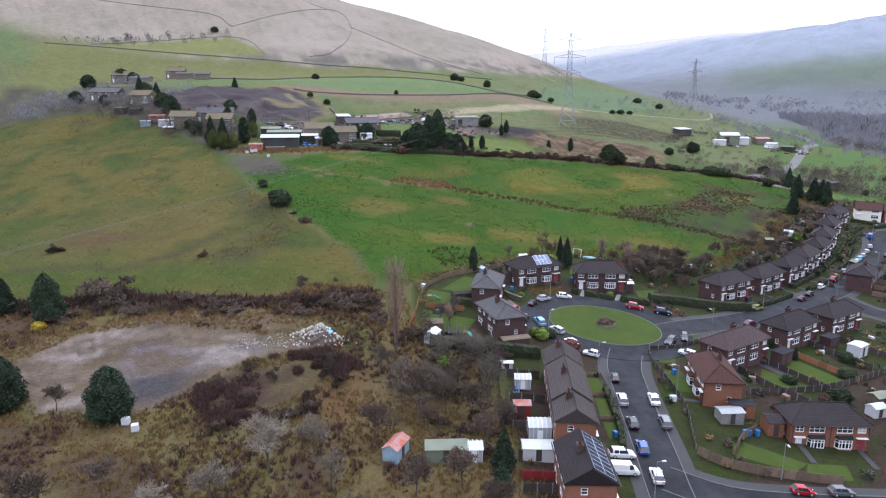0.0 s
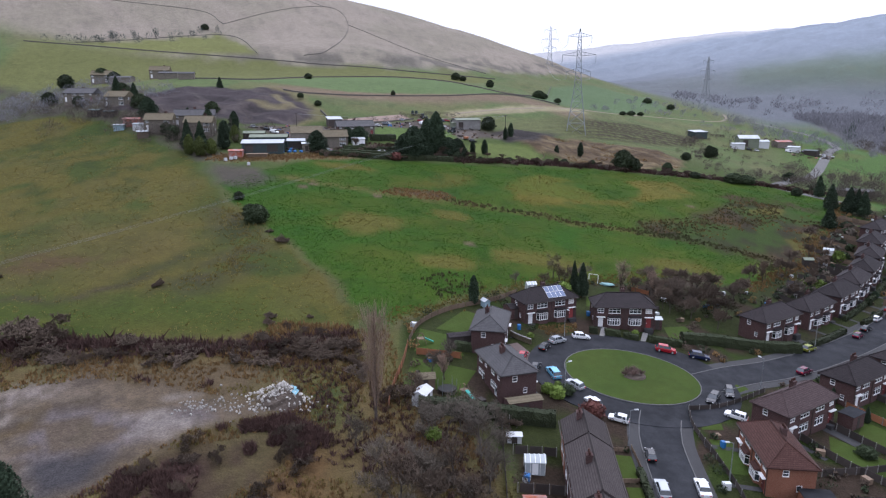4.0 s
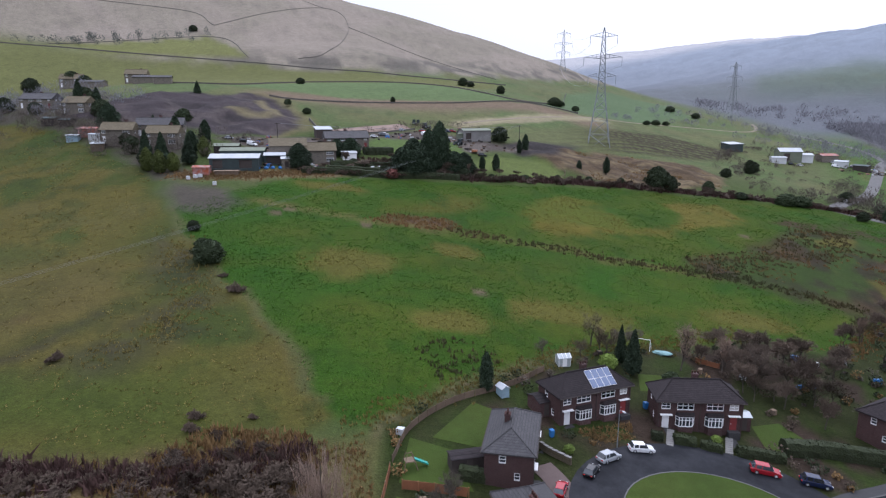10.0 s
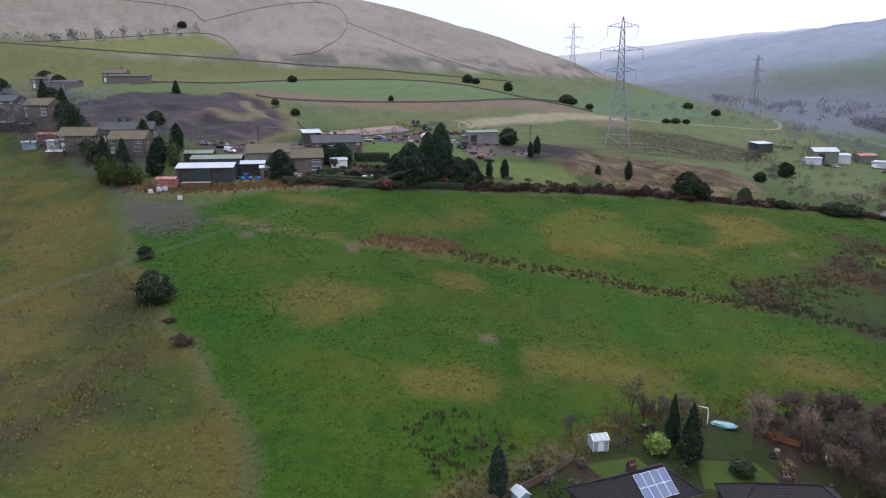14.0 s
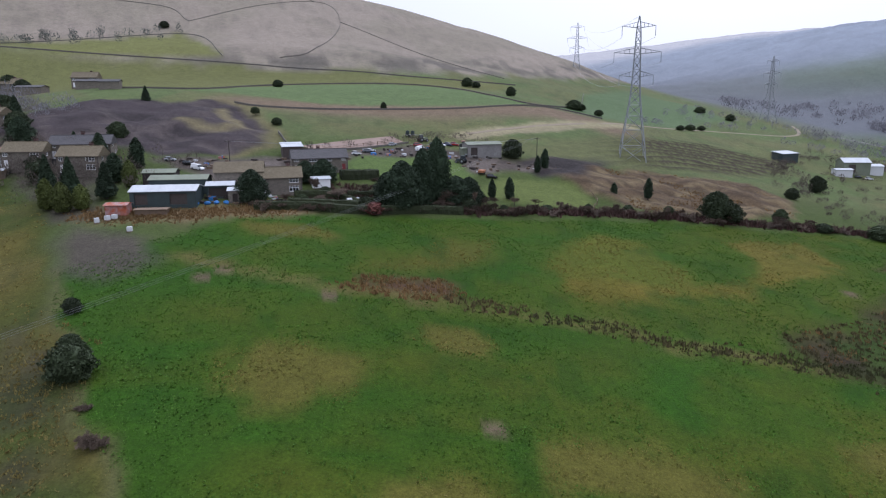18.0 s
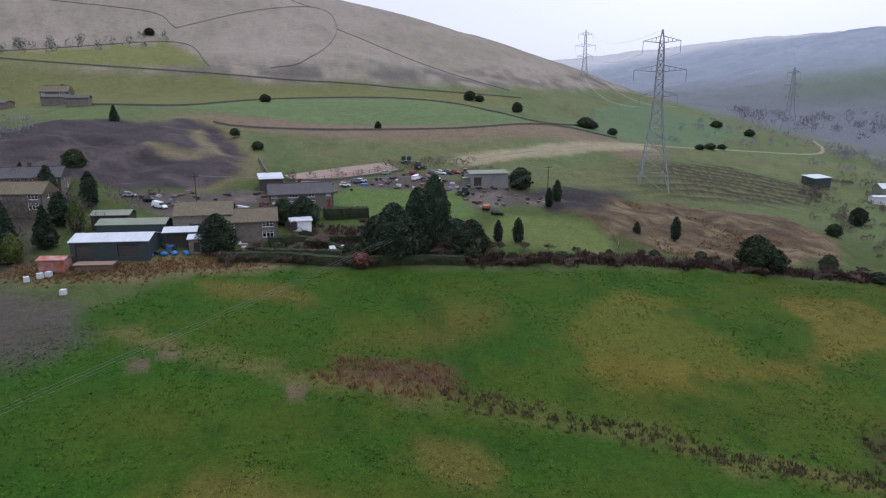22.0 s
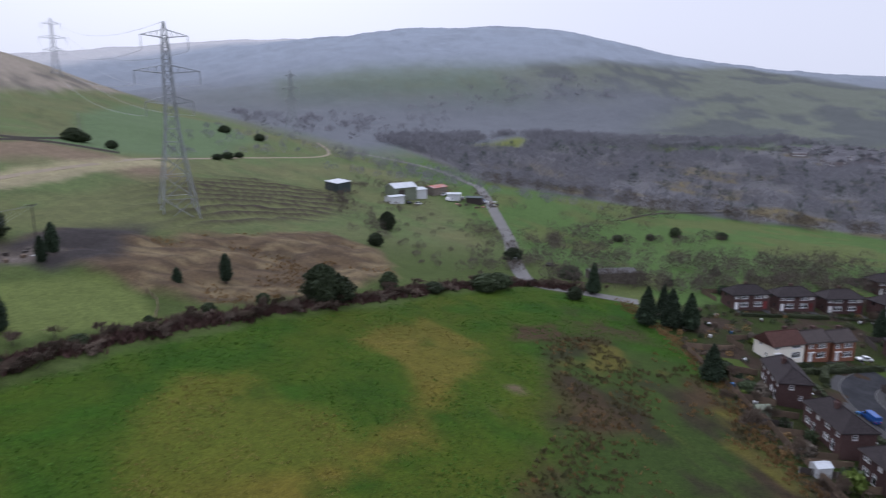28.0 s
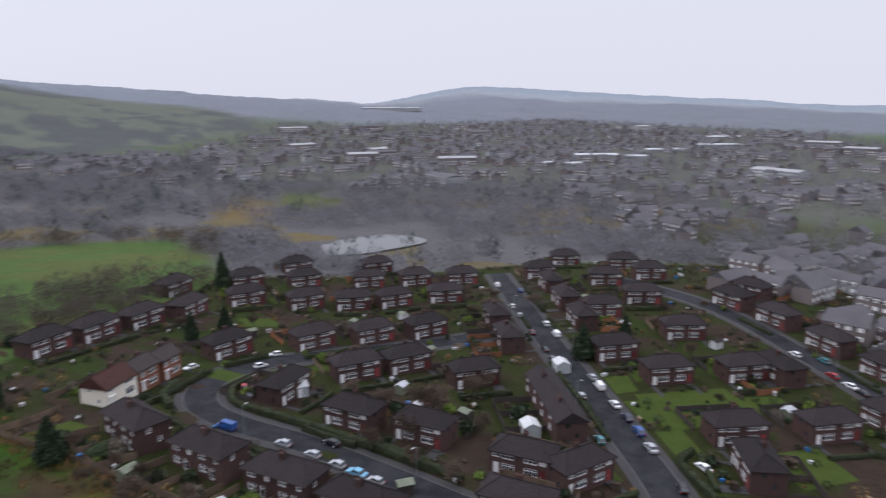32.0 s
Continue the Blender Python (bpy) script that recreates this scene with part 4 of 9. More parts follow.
    for k in range(max(n, 1)):
        chimney(top, -w / 2 + unit * (2 * k + 1) if units > 1 else w * 0.2, 0.7, eaves + rise * 0.5, eaves + rise + 0.6, BRICK, 0.42, 3 if detail > 1 else 2)
    return top


def tag_copy(ob, m, label=""):
    return tagged(copy_thing(ob, m), label)


def placed(x0, y0, x1, y1, depth):
    """The pose of a house whose front wall runs from one place to another, seen from outside left to right."""
    turn = math.atan2(y1 - y0, x1 - x0)
    x, y = (x0 + x1) / 2 - math.sin(turn) * depth / 2, (y0 + y1) / 2 + math.cos(turn) * depth / 2
    return pose(x, y, min(hz(x, y), (hz(x0, y0) + hz(x1, y1)) / 2) + 0.15, 0, 0, math.degrees(turn))


def stand(x, y, turn, up=0.1):
    """The pose of a house by its middle."""
    return pose(x, y, hz(x, y) + up, 0, 0, turn)


SEMI = house("brown brick semi-detached pair with a hipped tiled roof and white bays", w=12.2, d=5.9, rise=2.0)
SEMI.matrix_basis = stand(34.9, 160.4, -1)
SOLAR_SEMI = tag_copy(SEMI, stand(18.5, 159.8, 25, -0.2), "brown brick semi-detached pair with solar panels on its hipped roof")


def semi_at(x, y, turn, label=""):
    return tag_copy(SEMI, pose(x, y, hz(x, y) + 0.3, 0, 0, turn), label)


GREY_SEMI = house("brown brick semi-detached pair with a grey slate hipped roof", w=10.8, d=5.9, rise=1.75, roof=TILE_GREY, bays=False)
GREY_SEMI.matrix_basis = stand(6.9, 144.6, 81.4, -0.2)
tag_copy(GREY_SEMI, stand(8.7, 128.7, 109.4, 0.0), "brick semi-detached pair with a dark patched roof beside a hedge")
tag_copy(SEMI, stand(66.7, 162.6, 33, 0.5), "brown brick semi-detached pair behind a tall hedge")
tag_copy(SEMI, stand(80.7, 174.3, 38.8, -0.3))
for x, y, turn in ((92, 184, 43), (101.5, 194.5, 48), (110.5, 205, 51), (118.5, 216.5, 55), (126.6, 229.5, 52), (136.2, 243.6, 42)):
    semi_at(x, y, turn, "brown brick semi-detached pair between the field and the road")
LONG = house("brick semi-detached pair with a mauve-brown hipped roof and chimney", w=13.2, d=5.9, rise=2.0, bays=False, roof=TILE_MAUVE)
LONG.matrix_basis = stand(54.3, 125.3, 33.6)
LONG_DARK = house("brick semi-detached pair with a dark hipped roof and chimney", w=11.8, d=5.9, rise=2.0, bays=False)
LONG_DARK.matrix_basis = stand(71.0, 138.1, 33.9)
tag_copy(LONG_DARK, stand(86.1, 148.5, 32.5, -0.2))
ORANGE = house("orange brick house with a red-brown hipped roof", w=11.8, d=6.1, wall=BRICK_BRIGHT, roof=TILE_RED, rise=1.95)
ORANGE.matrix_basis = stand(45.1, 111.3, -94.6, -0.2)
DARK = house("orange brick pair with a dark tiled roof and white porches", w=11.9, d=6.2, wall=BRICK_BRIGHT, roof=TILE, rise=2.1)
DARK.matrix_basis = stand(58.0, 99.4, -1.5, -0.9)
tag_copy(ORANGE, pose(78, 99, hz(78, 99) + 0.3, 0, 0, 8))
tag_copy(ORANGE, pose(95, 106, hz(95, 106) + 0.3, 0, 0, 14))
ROW = house("end terrace house in orange brick with a gabled brown roof", w=6.2, d=5.6, eaves=4.9, rise=1.8, hip=0.0, units=1, roof=TILE_WEATHERED, wall=BRICK_BRIGHT, bays=False)
ROW.matrix_basis = pose(16.94, 89.6, -2.6, 0, 0, 86.6)
ROW_LONG = house("two terrace houses with a long gabled brown roof", w=12.7, d=5.6, eaves=4.9, rise=1.8, hip=0.0, units=2, roof=TILE_WEATHERED, bays=False)
ROW_LONG.matrix_basis = pose(17.5, 99.08, -2.25, 0, 0, 86.6)
tag_copy(ROW, pose(18.06, 108.6, -2.1, 0, 0, 86.6))
SOLAR_ROW = house("orange brick gabled house with solar panels over its roof", w=9.7, d=6.2, eaves=4.9, rise=1.95, hip=0.0, wall=BRICK_BRIGHT, units=2, bays=False)
SOLAR_ROW.matrix_basis = pose(16.5, 78.4, -4.05, 0, 0, 90)
CREAM = house("cream rendered gabled house at the bend of the road", w=8.4, d=6.2, hip=0.0, rise=2.2, eaves=4.3, wall=RENDER_WHITE, roof=TILE_RED, units=1, bays=False)
CREAM.matrix_basis = placed(149, 252.6, 156.8, 249.2, 6.2)
tag_copy(ROW, placed(157.0, 249.15, 163.6, 246.3, 5.6), "brown brick gabled house joined to a cream house")
tag_copy(ROW, placed(163.8, 246.2, 170.4, 243.4, 5.6), "brown brick gabled house joined to a cream house")
# the estate beyond the bend, seen from farther off
FAR_SEMI = house("brown brick semi-detached pair with white windows", detail=1, porch=False, w=10.9, d=6.0, eaves=4.5, rise=1.85, bays=False)
first = True
for x0, y0, x1, y1 in ((177.2, 238.9, 185.9, 228.9), (185.1, 219.4, 190.6, 208.9), (189.2, 204.5, 193.7, 193), (192, 190.1, 197.4, 177.7), (164.9, 210, 168.9, 197.9), (168.9, 197.7, 173, 185.7), (145.9, 212.5, 138.4, 202.3),
                       (139.5, 199, 132.1, 189.2), (151.8, 220.6, 161.8, 214.6), (115.4, 173.6, 121.1, 160), (156.2, 139.8, 156.3, 126.3), (154.7, 121.6, 155, 108.1), (129.6, 139.6, 128.9, 125), (128.1, 120.5, 128.6, 105),
                       (126, 137, 113, 140.6), (245.3, 246.2, 250.6, 232), (247.8, 227.2, 252.5, 213), (249, 205, 250, 192), (249.1, 188.5, 251.3, 175), (248, 171, 248, 160), (247.9, 143, 247.4, 131), (223.7, 242.8, 228.6, 230),
                       (221.1, 225, 225.8, 211.6), (221.6, 210, 222, 199), (222, 197.7, 226.1, 184), (226, 181.3, 225.7, 168.7), (175.3, 277.7, 186.2, 271.2), (187.2, 270.7, 197.7, 264), (198.5, 263, 209, 255.6), (207.5, 252.5, 222, 246),
                       (231, 262, 243, 255), (170.4, 146.6, 170.8, 133.6), (180.5, 124, 178.5, 111), (203, 143, 190, 143.6), (221, 142, 208, 142.6), (240, 140.5, 227, 141.5), (200, 139, 199, 126), (209.3, 122.9, 206.5, 110),
                       (176, 86.5, 163, 85), (193, 90, 180, 87.5), (160, 83.5, 147, 82), (208, 95, 196, 91), (232, 126, 229, 113), (150, 103, 163, 104), (138, 101.5, 125, 99), (178.5, 161.5, 192, 161.5), (196, 161, 209, 160.6), (112, 188, 105, 178),
                       (126, 183, 119.5, 173), (160, 184, 162, 171), (270, 230, 274, 218), (272, 200, 274, 188), (268, 128, 266, 115), (255, 110, 252, 97), (236, 108, 234, 95), (216, 84, 204, 79), (145, 74, 132, 71)):
    m = placed(x0, y0, x1, y1, 6.0)
    if first:
        FAR_SEMI.matrix_basis, first = m, False
    else:
        tag_copy(FAR_SEMI, m)
FAR_ROW = house("long brick terrace running beside the road", detail=1, w=24.5, d=6.2, units=4, hip=0.0, eaves=4.5, rise=1.9, bays=False, porch=False)
FAR_ROW.matrix_basis = placed(133.7, 161.6, 158.2, 160.9, 6.2)


def panel_array(owner, rows, cols, x0, y0, z0, slope, mat, w=1.0, h=1.6):
    """Solar panels on a front roof slope, each with its rim."""
    s = Shape().box(0.02, -h + 0.02, 0.05, w - 0.02, -0.02, 0.09)
    rim = Shape()
    for a, b, c, d in ((0, -h, w, -h + 0.03), (0, -0.03, w, 0), (0, -h, 0.03, 0), (w - 0.03, -h, w, 0)):
        rim.box(a, b, 0.03, c, d, 0.1)
    cell, edge = s.mesh("solar_panel", mat), rim.mesh("rim", ALU)
    for r in range(rows):
        for c in range(cols):
            p = part("solar_panel", cell, mat, owner, at=pose(x0 + c * (w + 0.03), y0 - r * (h + 0.03) * math.cos(slope), z0 - r * (h + 0.03) * math.sin(slope), math.degrees(slope)))
            part("rim", edge, ALU, p)


slope = math.atan2(2.0, 2.95)
panel_array(SOLAR_SEMI, 2, 4, -0.6, -0.3, 6.58, slope, SOLAR, 1.02, 1.5)
slope = math.atan2(1.95, 3.1)
panel_array(SOLAR_ROW, 2, 8, -4.7, -0.25, 6.72, slope, SOLAR_DARK, 1.12, 1.6)


# ---- plants ----
def tri_mesh(name, tris, mat):
    """A mesh of loose triangles from an array of n x 3 x 3."""
    tris = np.asarray(tris, np.float32)
    me = bpy.data.meshes.new(name)
    me.vertices.add(len(tris) * 3)
    me.vertices.foreach_set("co", tris.ravel())
    me.loops.add(len(tris) * 3)
    me.loops.foreach_set("vertex_index", np.arange(len(tris) * 3))
    me.polygons.add(len(tris))
    me.polygons.foreach_set("loop_start", np.arange(0, len(tris) * 3, 3))
    me.update(calc_edges=True)
    me.materials.append(mat)
    return me


def leaf_tris(rng, centres, size, flat=0.0):
    """One small, randomly turned triangle at each centre."""
    n = len(centres)
    size = np.broadcast_to(size, (n,))[:, None, None] * rng.uniform(0.6, 1.4, (n, 1, 1))
    tri = rng.normal(size=(n, 3, 3))
    tri -= tri.mean(1, keepdims=True)
    tri /= np.linalg.norm(tri, axis=2, keepdims=True) + 1e-6
    tri[:, :, 2] *= 1 - flat
    return centres[:, None, :] + tri * size


def blades(rng, roots, tall, wide, lean=0.5):
    """Upright narrow triangles standing on roots."""
    n = len(roots)
    a = rng.uniform(0, 2 * np.pi, n)
    d = np.stack([np.cos(a), np.sin(a), 0 * a], -1) * (np.broadcast_to(wide, (n,)) * rng.uniform(0.6, 1.4, n))[:, None]
    tip = roots + rng.normal(size=(n, 3)) * lean * (np.broadcast_to(tall, (n,)) * 0.5)[:, None]
    tip[:, 2] = roots[:, 2] + np.broadcast_to(tall, (n,)) * rng.uniform(0.6, 1.3, n)
    return np.stack([roots - d, roots + d, tip], 1)


def bare_tree(name, label, category, seed, tall, spread, twig, limbs=7, upright=0.5, stems=1, twigs=1.0, thick=1.0, group=""):
    """A leafless tree: a tapered trunk that forks into limbs and branches, and a crown of fine twigs."""
    rng = np.random.default_rng(seed)
    wood, fine = Shape(), []
    top = thing(name, label, category, group=group)

    def grow(start, way, length, radius, level):
        end = start + way * length
        mid = start + way * length * 0.5 + Vector(rng.normal(size=3)) * length * 0.05
        n = 6 if level == 0 else 4 if level == 1 else 3
        if level < 3:
            wood.tube(start, mid, radius, radius * 0.78, n)
            wood.tube(mid, end, radius * 0.78, radius * 0.45, n)
        else:
            side = way.orthogonal().normalized() * max(radius, 0.018 * thick)
            fine.append((start - side, start + side, end))
            for _ in range(int(4 * twigs)):
                t = rng.uniform(0.25, 1.0)
                w = (way + Vector(rng.normal(size=3)) * 0.7 + Vector((0, 0, upright * 0.4))).normalized()
                p = start.lerp(end, t)
                q = w.orthogonal().normalized() * 0.015 * thick
                fine.append((p - q, p + q, p + w * length * rng.uniform(0.4, 0.8)))
            return
        kids = (limbs, 7, 6)[level]
        for k in range(kids):
            t = rng.uniform(0.3 if level == 0 else 0.25, 1.0)
            turn = 2 * math.pi * (k + rng.uniform(0, 0.8)) / kids
            out = Vector((math.cos(turn), math.sin(turn), 0))
            if level:
                out = (way.orthogonal().normalized() * math.cos(turn) + way.cross(way.orthogonal()).normalized() * math.sin(turn))
            w = (way * (0.35 + upright) + out * spread * (1.15 - 0.5 * t) + Vector((0, 0, 0.25 + upright * 0.3))).normalized()
            grow(mid.lerp(end, (t - 0.5) * 2) if t > 0.5 else start.lerp(mid, t * 2), w, length * rng.uniform(0.45, 0.66) * (1.3 - 0.55 * t if level == 0 else 1), radius * (0.3 if level == 0 else 0.42), level + 1)

    for s in range(stems):
        lean = Vector((rng.normal() * 0.12 * stems, rng.normal() * 0.12 * stems, 1)).normalized()
        grow(Vector((rng.normal() * 0.3 * (stems - 1), rng.normal() * 0.3 * (stems - 1), -0.4)), lean, tall * 0.62 * (1 if s == 0 else rng.uniform(0.6, 0.95)), (0.017 * tall + 0.03) / stems ** 0.5, 0)
    part("trunk", wood, BARK, top)
    part("crown", tri_mesh("crown", [[tuple(p) for p in t] for t in fine], twig), twig, top)
    return top


def lumpy(rng, profile, rings, sides, rough):
    """A closed, uneven body round the z axis; profile gives the radius at a height from 0 to 1."""
    s = Shape()
    for i in range(rings + 1):
        t = i / rings
        for k in range(sides):
            a = 2 * math.pi * k / sides
            r = profile(t) * (1 + rough * rng.normal())
            s.v.append((r * math.cos(a), r * math.sin(a), t + rough * 0.12 * rng.normal()))
    for i in range(rings):
        for k in range(sides):
            a, b = i * sides + k, i * sides + (k + 1) % sides
            s.f.append((a, b, b + sides, a + sides))
    s.f.append(tuple(range(rings * sides, (rings + 1) * sides)))
    return s


def leafy(name, label, category, seed, tall, wide, mat, profile, leaves=900, size=0.35, trunk=0.6, group=""):
    """An evergreen: a short trunk, and a crown with an uneven outline of many small leaf clumps."""
    rng = np.random.default_rng(seed)
    top = thing(name, label, category, group=group)
    part("trunk", Shape().tube((0, 0, -0.5), (0, 0, tall * 0.6), 0.03 * tall + 0.05, 0.02 * tall, 6), BARK, top)
    core = lumpy(rng, lambda t: max(0.02, profile(t) * 0.8), 9, 10, 0.12)
    body = np.array(core.v) * (wide / 2, wide / 2, tall - trunk) + (0, 0, trunk)
    tris = []
    for f in core.f:
        for k in range(1, len(f) - 1):
            tris.append((body[f[0]], body[f[k]], body[f[k + 1]]))
    t = rng.beta(1.2, 1.35, leaves)
    a = rng.uniform(0, 2 * np.pi, leaves)
    r = np.array([profile(v) for v in t]) * rng.uniform(0.72, 1.12, leaves) * (1 + 0.12 * np.sin(5 * a + 9 * t) + 0.1 * np.sin(3 * a - 14 * t + seed))
    centres = np.stack([r * np.cos(a) * wide / 2, r * np.sin(a) * wide / 2, trunk + t * (tall - trunk)], -1)
    part("crown", tri_mesh("crown", np.concatenate([np.array(tris), leaf_tris(rng, centres, size)]), mat), mat, top)
    return top


def cone(t):
    return max(0.02, (1 - t) ** 0.75 * (0.75 + 0.25 * min(1, t * 8)))


def flame(t):
    return max(0.02, math.sin(math.pi * min(1, 0.12 + 0.88 * t)) ** 0.6 * (1.0 - 0.25 * t))


def egg(t):
    return max(0.02, math.sin(math.pi * min(1, 0.2 + 0.8 * t)) ** 0.55 * (1.0 - 0.3 * t))


def dome(t):
    return max(0.02, math.sqrt(max(0.0, 1 - (max(0, t - 0.35) / 0.65) ** 2)) * (0.78 + 0.22 * min(1, t * 4)))


def scaled(x, y, turn, k, kz=None, up=0.0):
    return pose(x, y, hz(x, y) + up, 0, 0, turn), k, kz or k


def plant(proto, x, y, k=1.0, kz=None, label="", turn=None, up=-0.05):
    """A copy of a plant, grown k times as wide and kz times as tall."""
    ob = copy_thing(proto, Matrix())
    ob.matrix_basis = pose(x, y, hz(x, y) + up, 0, 0, random.uniform(0, 360) if turn is None else turn) @ Matrix.Diagonal((k, k, kz or k, 1))
    return tagged(ob, label)


def first_at(ob, x, y, k=1.0, kz=None):
    ob.matrix_basis = pose(x, y, hz(x, y) - 0.05, 0, 0, 40) @ Matrix.Diagonal((k, k, kz or k, 1))
    return ob


def poplar(tall, wide, seed):
    """A bare Lombardy poplar: a straight trunk and many steep branches that keep to one narrow column."""
    rng = np.random.default_rng(seed)
    top = thing("poplar_tree", "tall bare poplar with a narrow brown crown", "tree")
    part("trunk", Shape().tube((0, 0, -0.5), (0, 0, tall * 0.5), 0.24, 0.15, 8).tube((0, 0, tall * 0.5), (0, 0, tall * 0.97), 0.15, 0.03, 6), BARK, top)
    tris = []
    for n in range(420):
        h = tall * (0.06 + 0.8 * rng.random() ** 0.9)
        a = rng.uniform(0, 2 * math.pi)
        long_ = min(rng.uniform(2.5, 6.0), (tall - h) * 0.95)
        reach = min(wide / 2 * rng.uniform(0.4, 1.0), 0.3 + h * 0.25)
        p, out = Vector((0, 0, h)), Vector((math.cos(a), math.sin(a), 0))
        q = p + out * reach * 0.8 + Vector((0, 0, long_ * 0.45))
        e = q + out * reach * 0.2 + Vector((0, 0, long_ * 0.55))
        side = out.cross(Vector((0, 0, 1)))
        tris += [(p - side * 0.05, p + side * 0.05, q), (q - side * 0.04, q + side * 0.04, e)]
        for _ in range(7):
            t = rng.uniform(0.2, 1)
            b = p.lerp(q, t) if rng.random() < 0.5 else q.lerp(e, t)
            w = Vector((rng.normal() * 0.22, rng.normal() * 0.22, 1)).normalized()
            s2 = w.orthogonal().normalized() * 0.025
            tris.append((b - s2, b + s2, b + w * rng.uniform(0.6, 1.6)))
    part("crown", tri_mesh("crown", [[tuple(v) for v in t] for t in tris], TWIG_TAN), TWIG_TAN, top)
    return top


POPLAR = first_at(poplar(18.0, 5.6, 3), -11.1, 116)
BARE = [first_at(bare_tree("tree", "bare broadleaf tree with grey-brown twigs", "tree", 11, 9, 0.95, TWIG, twigs=1.7, thick=2.0), 4.2, 108),
        first_at(bare_tree("tree", "bare broadleaf tree with several stems", "tree", 17, 8, 0.9, TWIG, stems=3, limbs=5, twigs=1.4, thick=2.0), -0.9, 112),
        first_at(bare_tree("tree", "bare tree with a wide russet crown", "tree", 23, 8, 1.05, TWIG_RED, limbs=8, twigs=1.7, thick=2.0), 50, 176)]
PALE_TREE = first_at(bare_tree("tree", "pale silvery bare tree among brown scrub", "tree", 31, 9.5, 1.0, TWIG_PALE, limbs=9, twigs=1.6, thick=2.2), -24.7, 79.5)
TAN_TREE = first_at(bare_tree("tree", "slim bare birch with pinkish tan twigs", "tree", 37, 9, 0.6, TWIG_TAN, limbs=10, upright=0.9, twigs=1.7, thick=2.0), 38.2, 177.5)
SHRUB = first_at(bare_tree("shrub", "leafless bramble and thorn thicket", "shrub", 41, 3.4, 1.2, TWIG_RED, stems=4, limbs=4, twigs=1.3, thick=4.5), -20, 137)
DENSE = first_at(bare_tree("tree", "dense bare garden tree with russet twigs", "tree", 53, 8, 1.05, TWIG_RED, limbs=9, twigs=2.0, thick=4.0), 47, 186, 0.75, 0.7)
for x, y, k in ((-19.7, 84, 0.8), (-16, 77, 0.75), (-30, 73, 0.8), (-36, 70, 0.7)):
    plant(PALE_TREE, x, y, k, k * 0.8)
for n, (x, y, k) in enumerate(((-6, 98, 0.85), (-3, 101, 0.8), (-1.5, 96, 0.75), (-8.5, 103, 0.7), (-11.7, 87.5, 0.75), (0.6, 104, 0.9), (5, 101, 0.8), (2.4, 96, 0.7), (7, 93, 0.6), (6, 114, 0.6), (-3, 116, 0.7), (-6, 124, 0.55), (-13, 108, 0.6),
                              (-4, 90.5, 0.6), (4.5, 88, 0.7), (1, 78, 0.75), (-5, 76, 0.7), (5, 72, 0.7), (-58, 72, 0.8), (-66, 78, 0.8), (-50, 68, 0.9), (-44, 74, 0.7), (-72, 86, 0.7), (-61.8, 94.5, 0.55), (-40, 62, 0.9), (-10, 66, 0.9), (-22, 64, 0.8),
                              (-3.5, 130, 0.5), (-1, 134, 0.6), (26, 180, 0.7), (23.5, 183, 0.75), (29, 182, 0.7), (21, 178, 0.5), (14, 176, 0.4), (58, 182, 0.8), (62, 186, 0.7), (66, 180, 0.7), (54, 172, 0.8), (47, 172, 0.7), (52, 168, 0.6), (58, 175, 0.8), (43, 181, 0.5),
                              (76, 196, 0.7), (82, 200, 0.75), (88, 206, 0.6), (95, 213, 0.7), (91, 205, 0.6), (104, 222, 0.6), (112, 238, 0.7), (56, 163, 0.6), (60, 169, 0.7), (48, 178, 0.7), (70, 186, 0.6), (118, 246, 0.5),
                              (145, 190, 0.8), (152, 180, 0.9), (150, 199, 0.7), (157, 176, 0.7), (139, 181, 0.6), (204, 232, 0.5), (199, 250, 0.6), (236, 232, 0.6), (212, 176, 0.5), (186, 168, 0.5), (168, 122, 0.6), (196, 116, 0.6), (145, 128, 0.4))):
    plant(DENSE if x > 40 or y < 100 else BARE[n % 3], x, y, k, label="bare garden tree with grey-brown twigs" if 12 < x <= 40 else "" if y > 100 else "bare scrubby tree on waste ground")
for x, y, k in ((46, 179, 0.75), (25, 181, 0.6), (81, 199, 0.7), (-1.2, 129, 0.55)):
    plant(TAN_TREE, x, y, k)
random.seed(4)
for n in range(16):  # overgrown garden ends behind the houses
    plant(DENSE, random.uniform(45, 72), random.uniform(168, 190), random.uniform(0.5, 0.8), random.uniform(0.4, 0.65), "russet thicket at an overgrown garden end")
for n in range(10):
    t = n / 9
    plant(DENSE, 86 + 44 * t + random.uniform(-2, 2), 190 + 60 * t + random.uniform(-2, 3), random.uniform(0.4, 0.6), random.uniform(0.35, 0.5), "russet thicket at an overgrown garden end")
for x, y, k in ((144, 192, 1.25), (137, 196, 0.8), (133, 203, 0.7), (150, 188, 0.9), (127, 196, 0.6), (121, 190, 0.6), (158, 206, 0.6), (165, 180, 0.8), (180, 205, 0.6), (206, 170, 0.8), (214, 164, 0.7), (222, 160, 0.7), (212, 150, 0.8), (230, 168, 0.7)):
    plant(DENSE, x, y, k, k * 0.85)
random.seed(5)
for n in range(64):  # thorn scrub round the waste ground and behind the gardens
    a = n / 63
    if n < 30:
        x, y = -92 + 74 * (n / 29) + random.uniform(-2, 2), 133 + 3 * math.sin(n) + random.uniform(-1, 2.2)
    elif n < 46:
        x, y = random.uniform(-40, -15), random.uniform(88, 112)
    else:
        x, y = random.uniform(-8, 9), random.uniform(82, 118)
    plant(SHRUB, x, y, random.uniform(0.8, 1.5) if n < 30 else random.uniform(0.5, 0.95), random.uniform(0.5, 0.95))
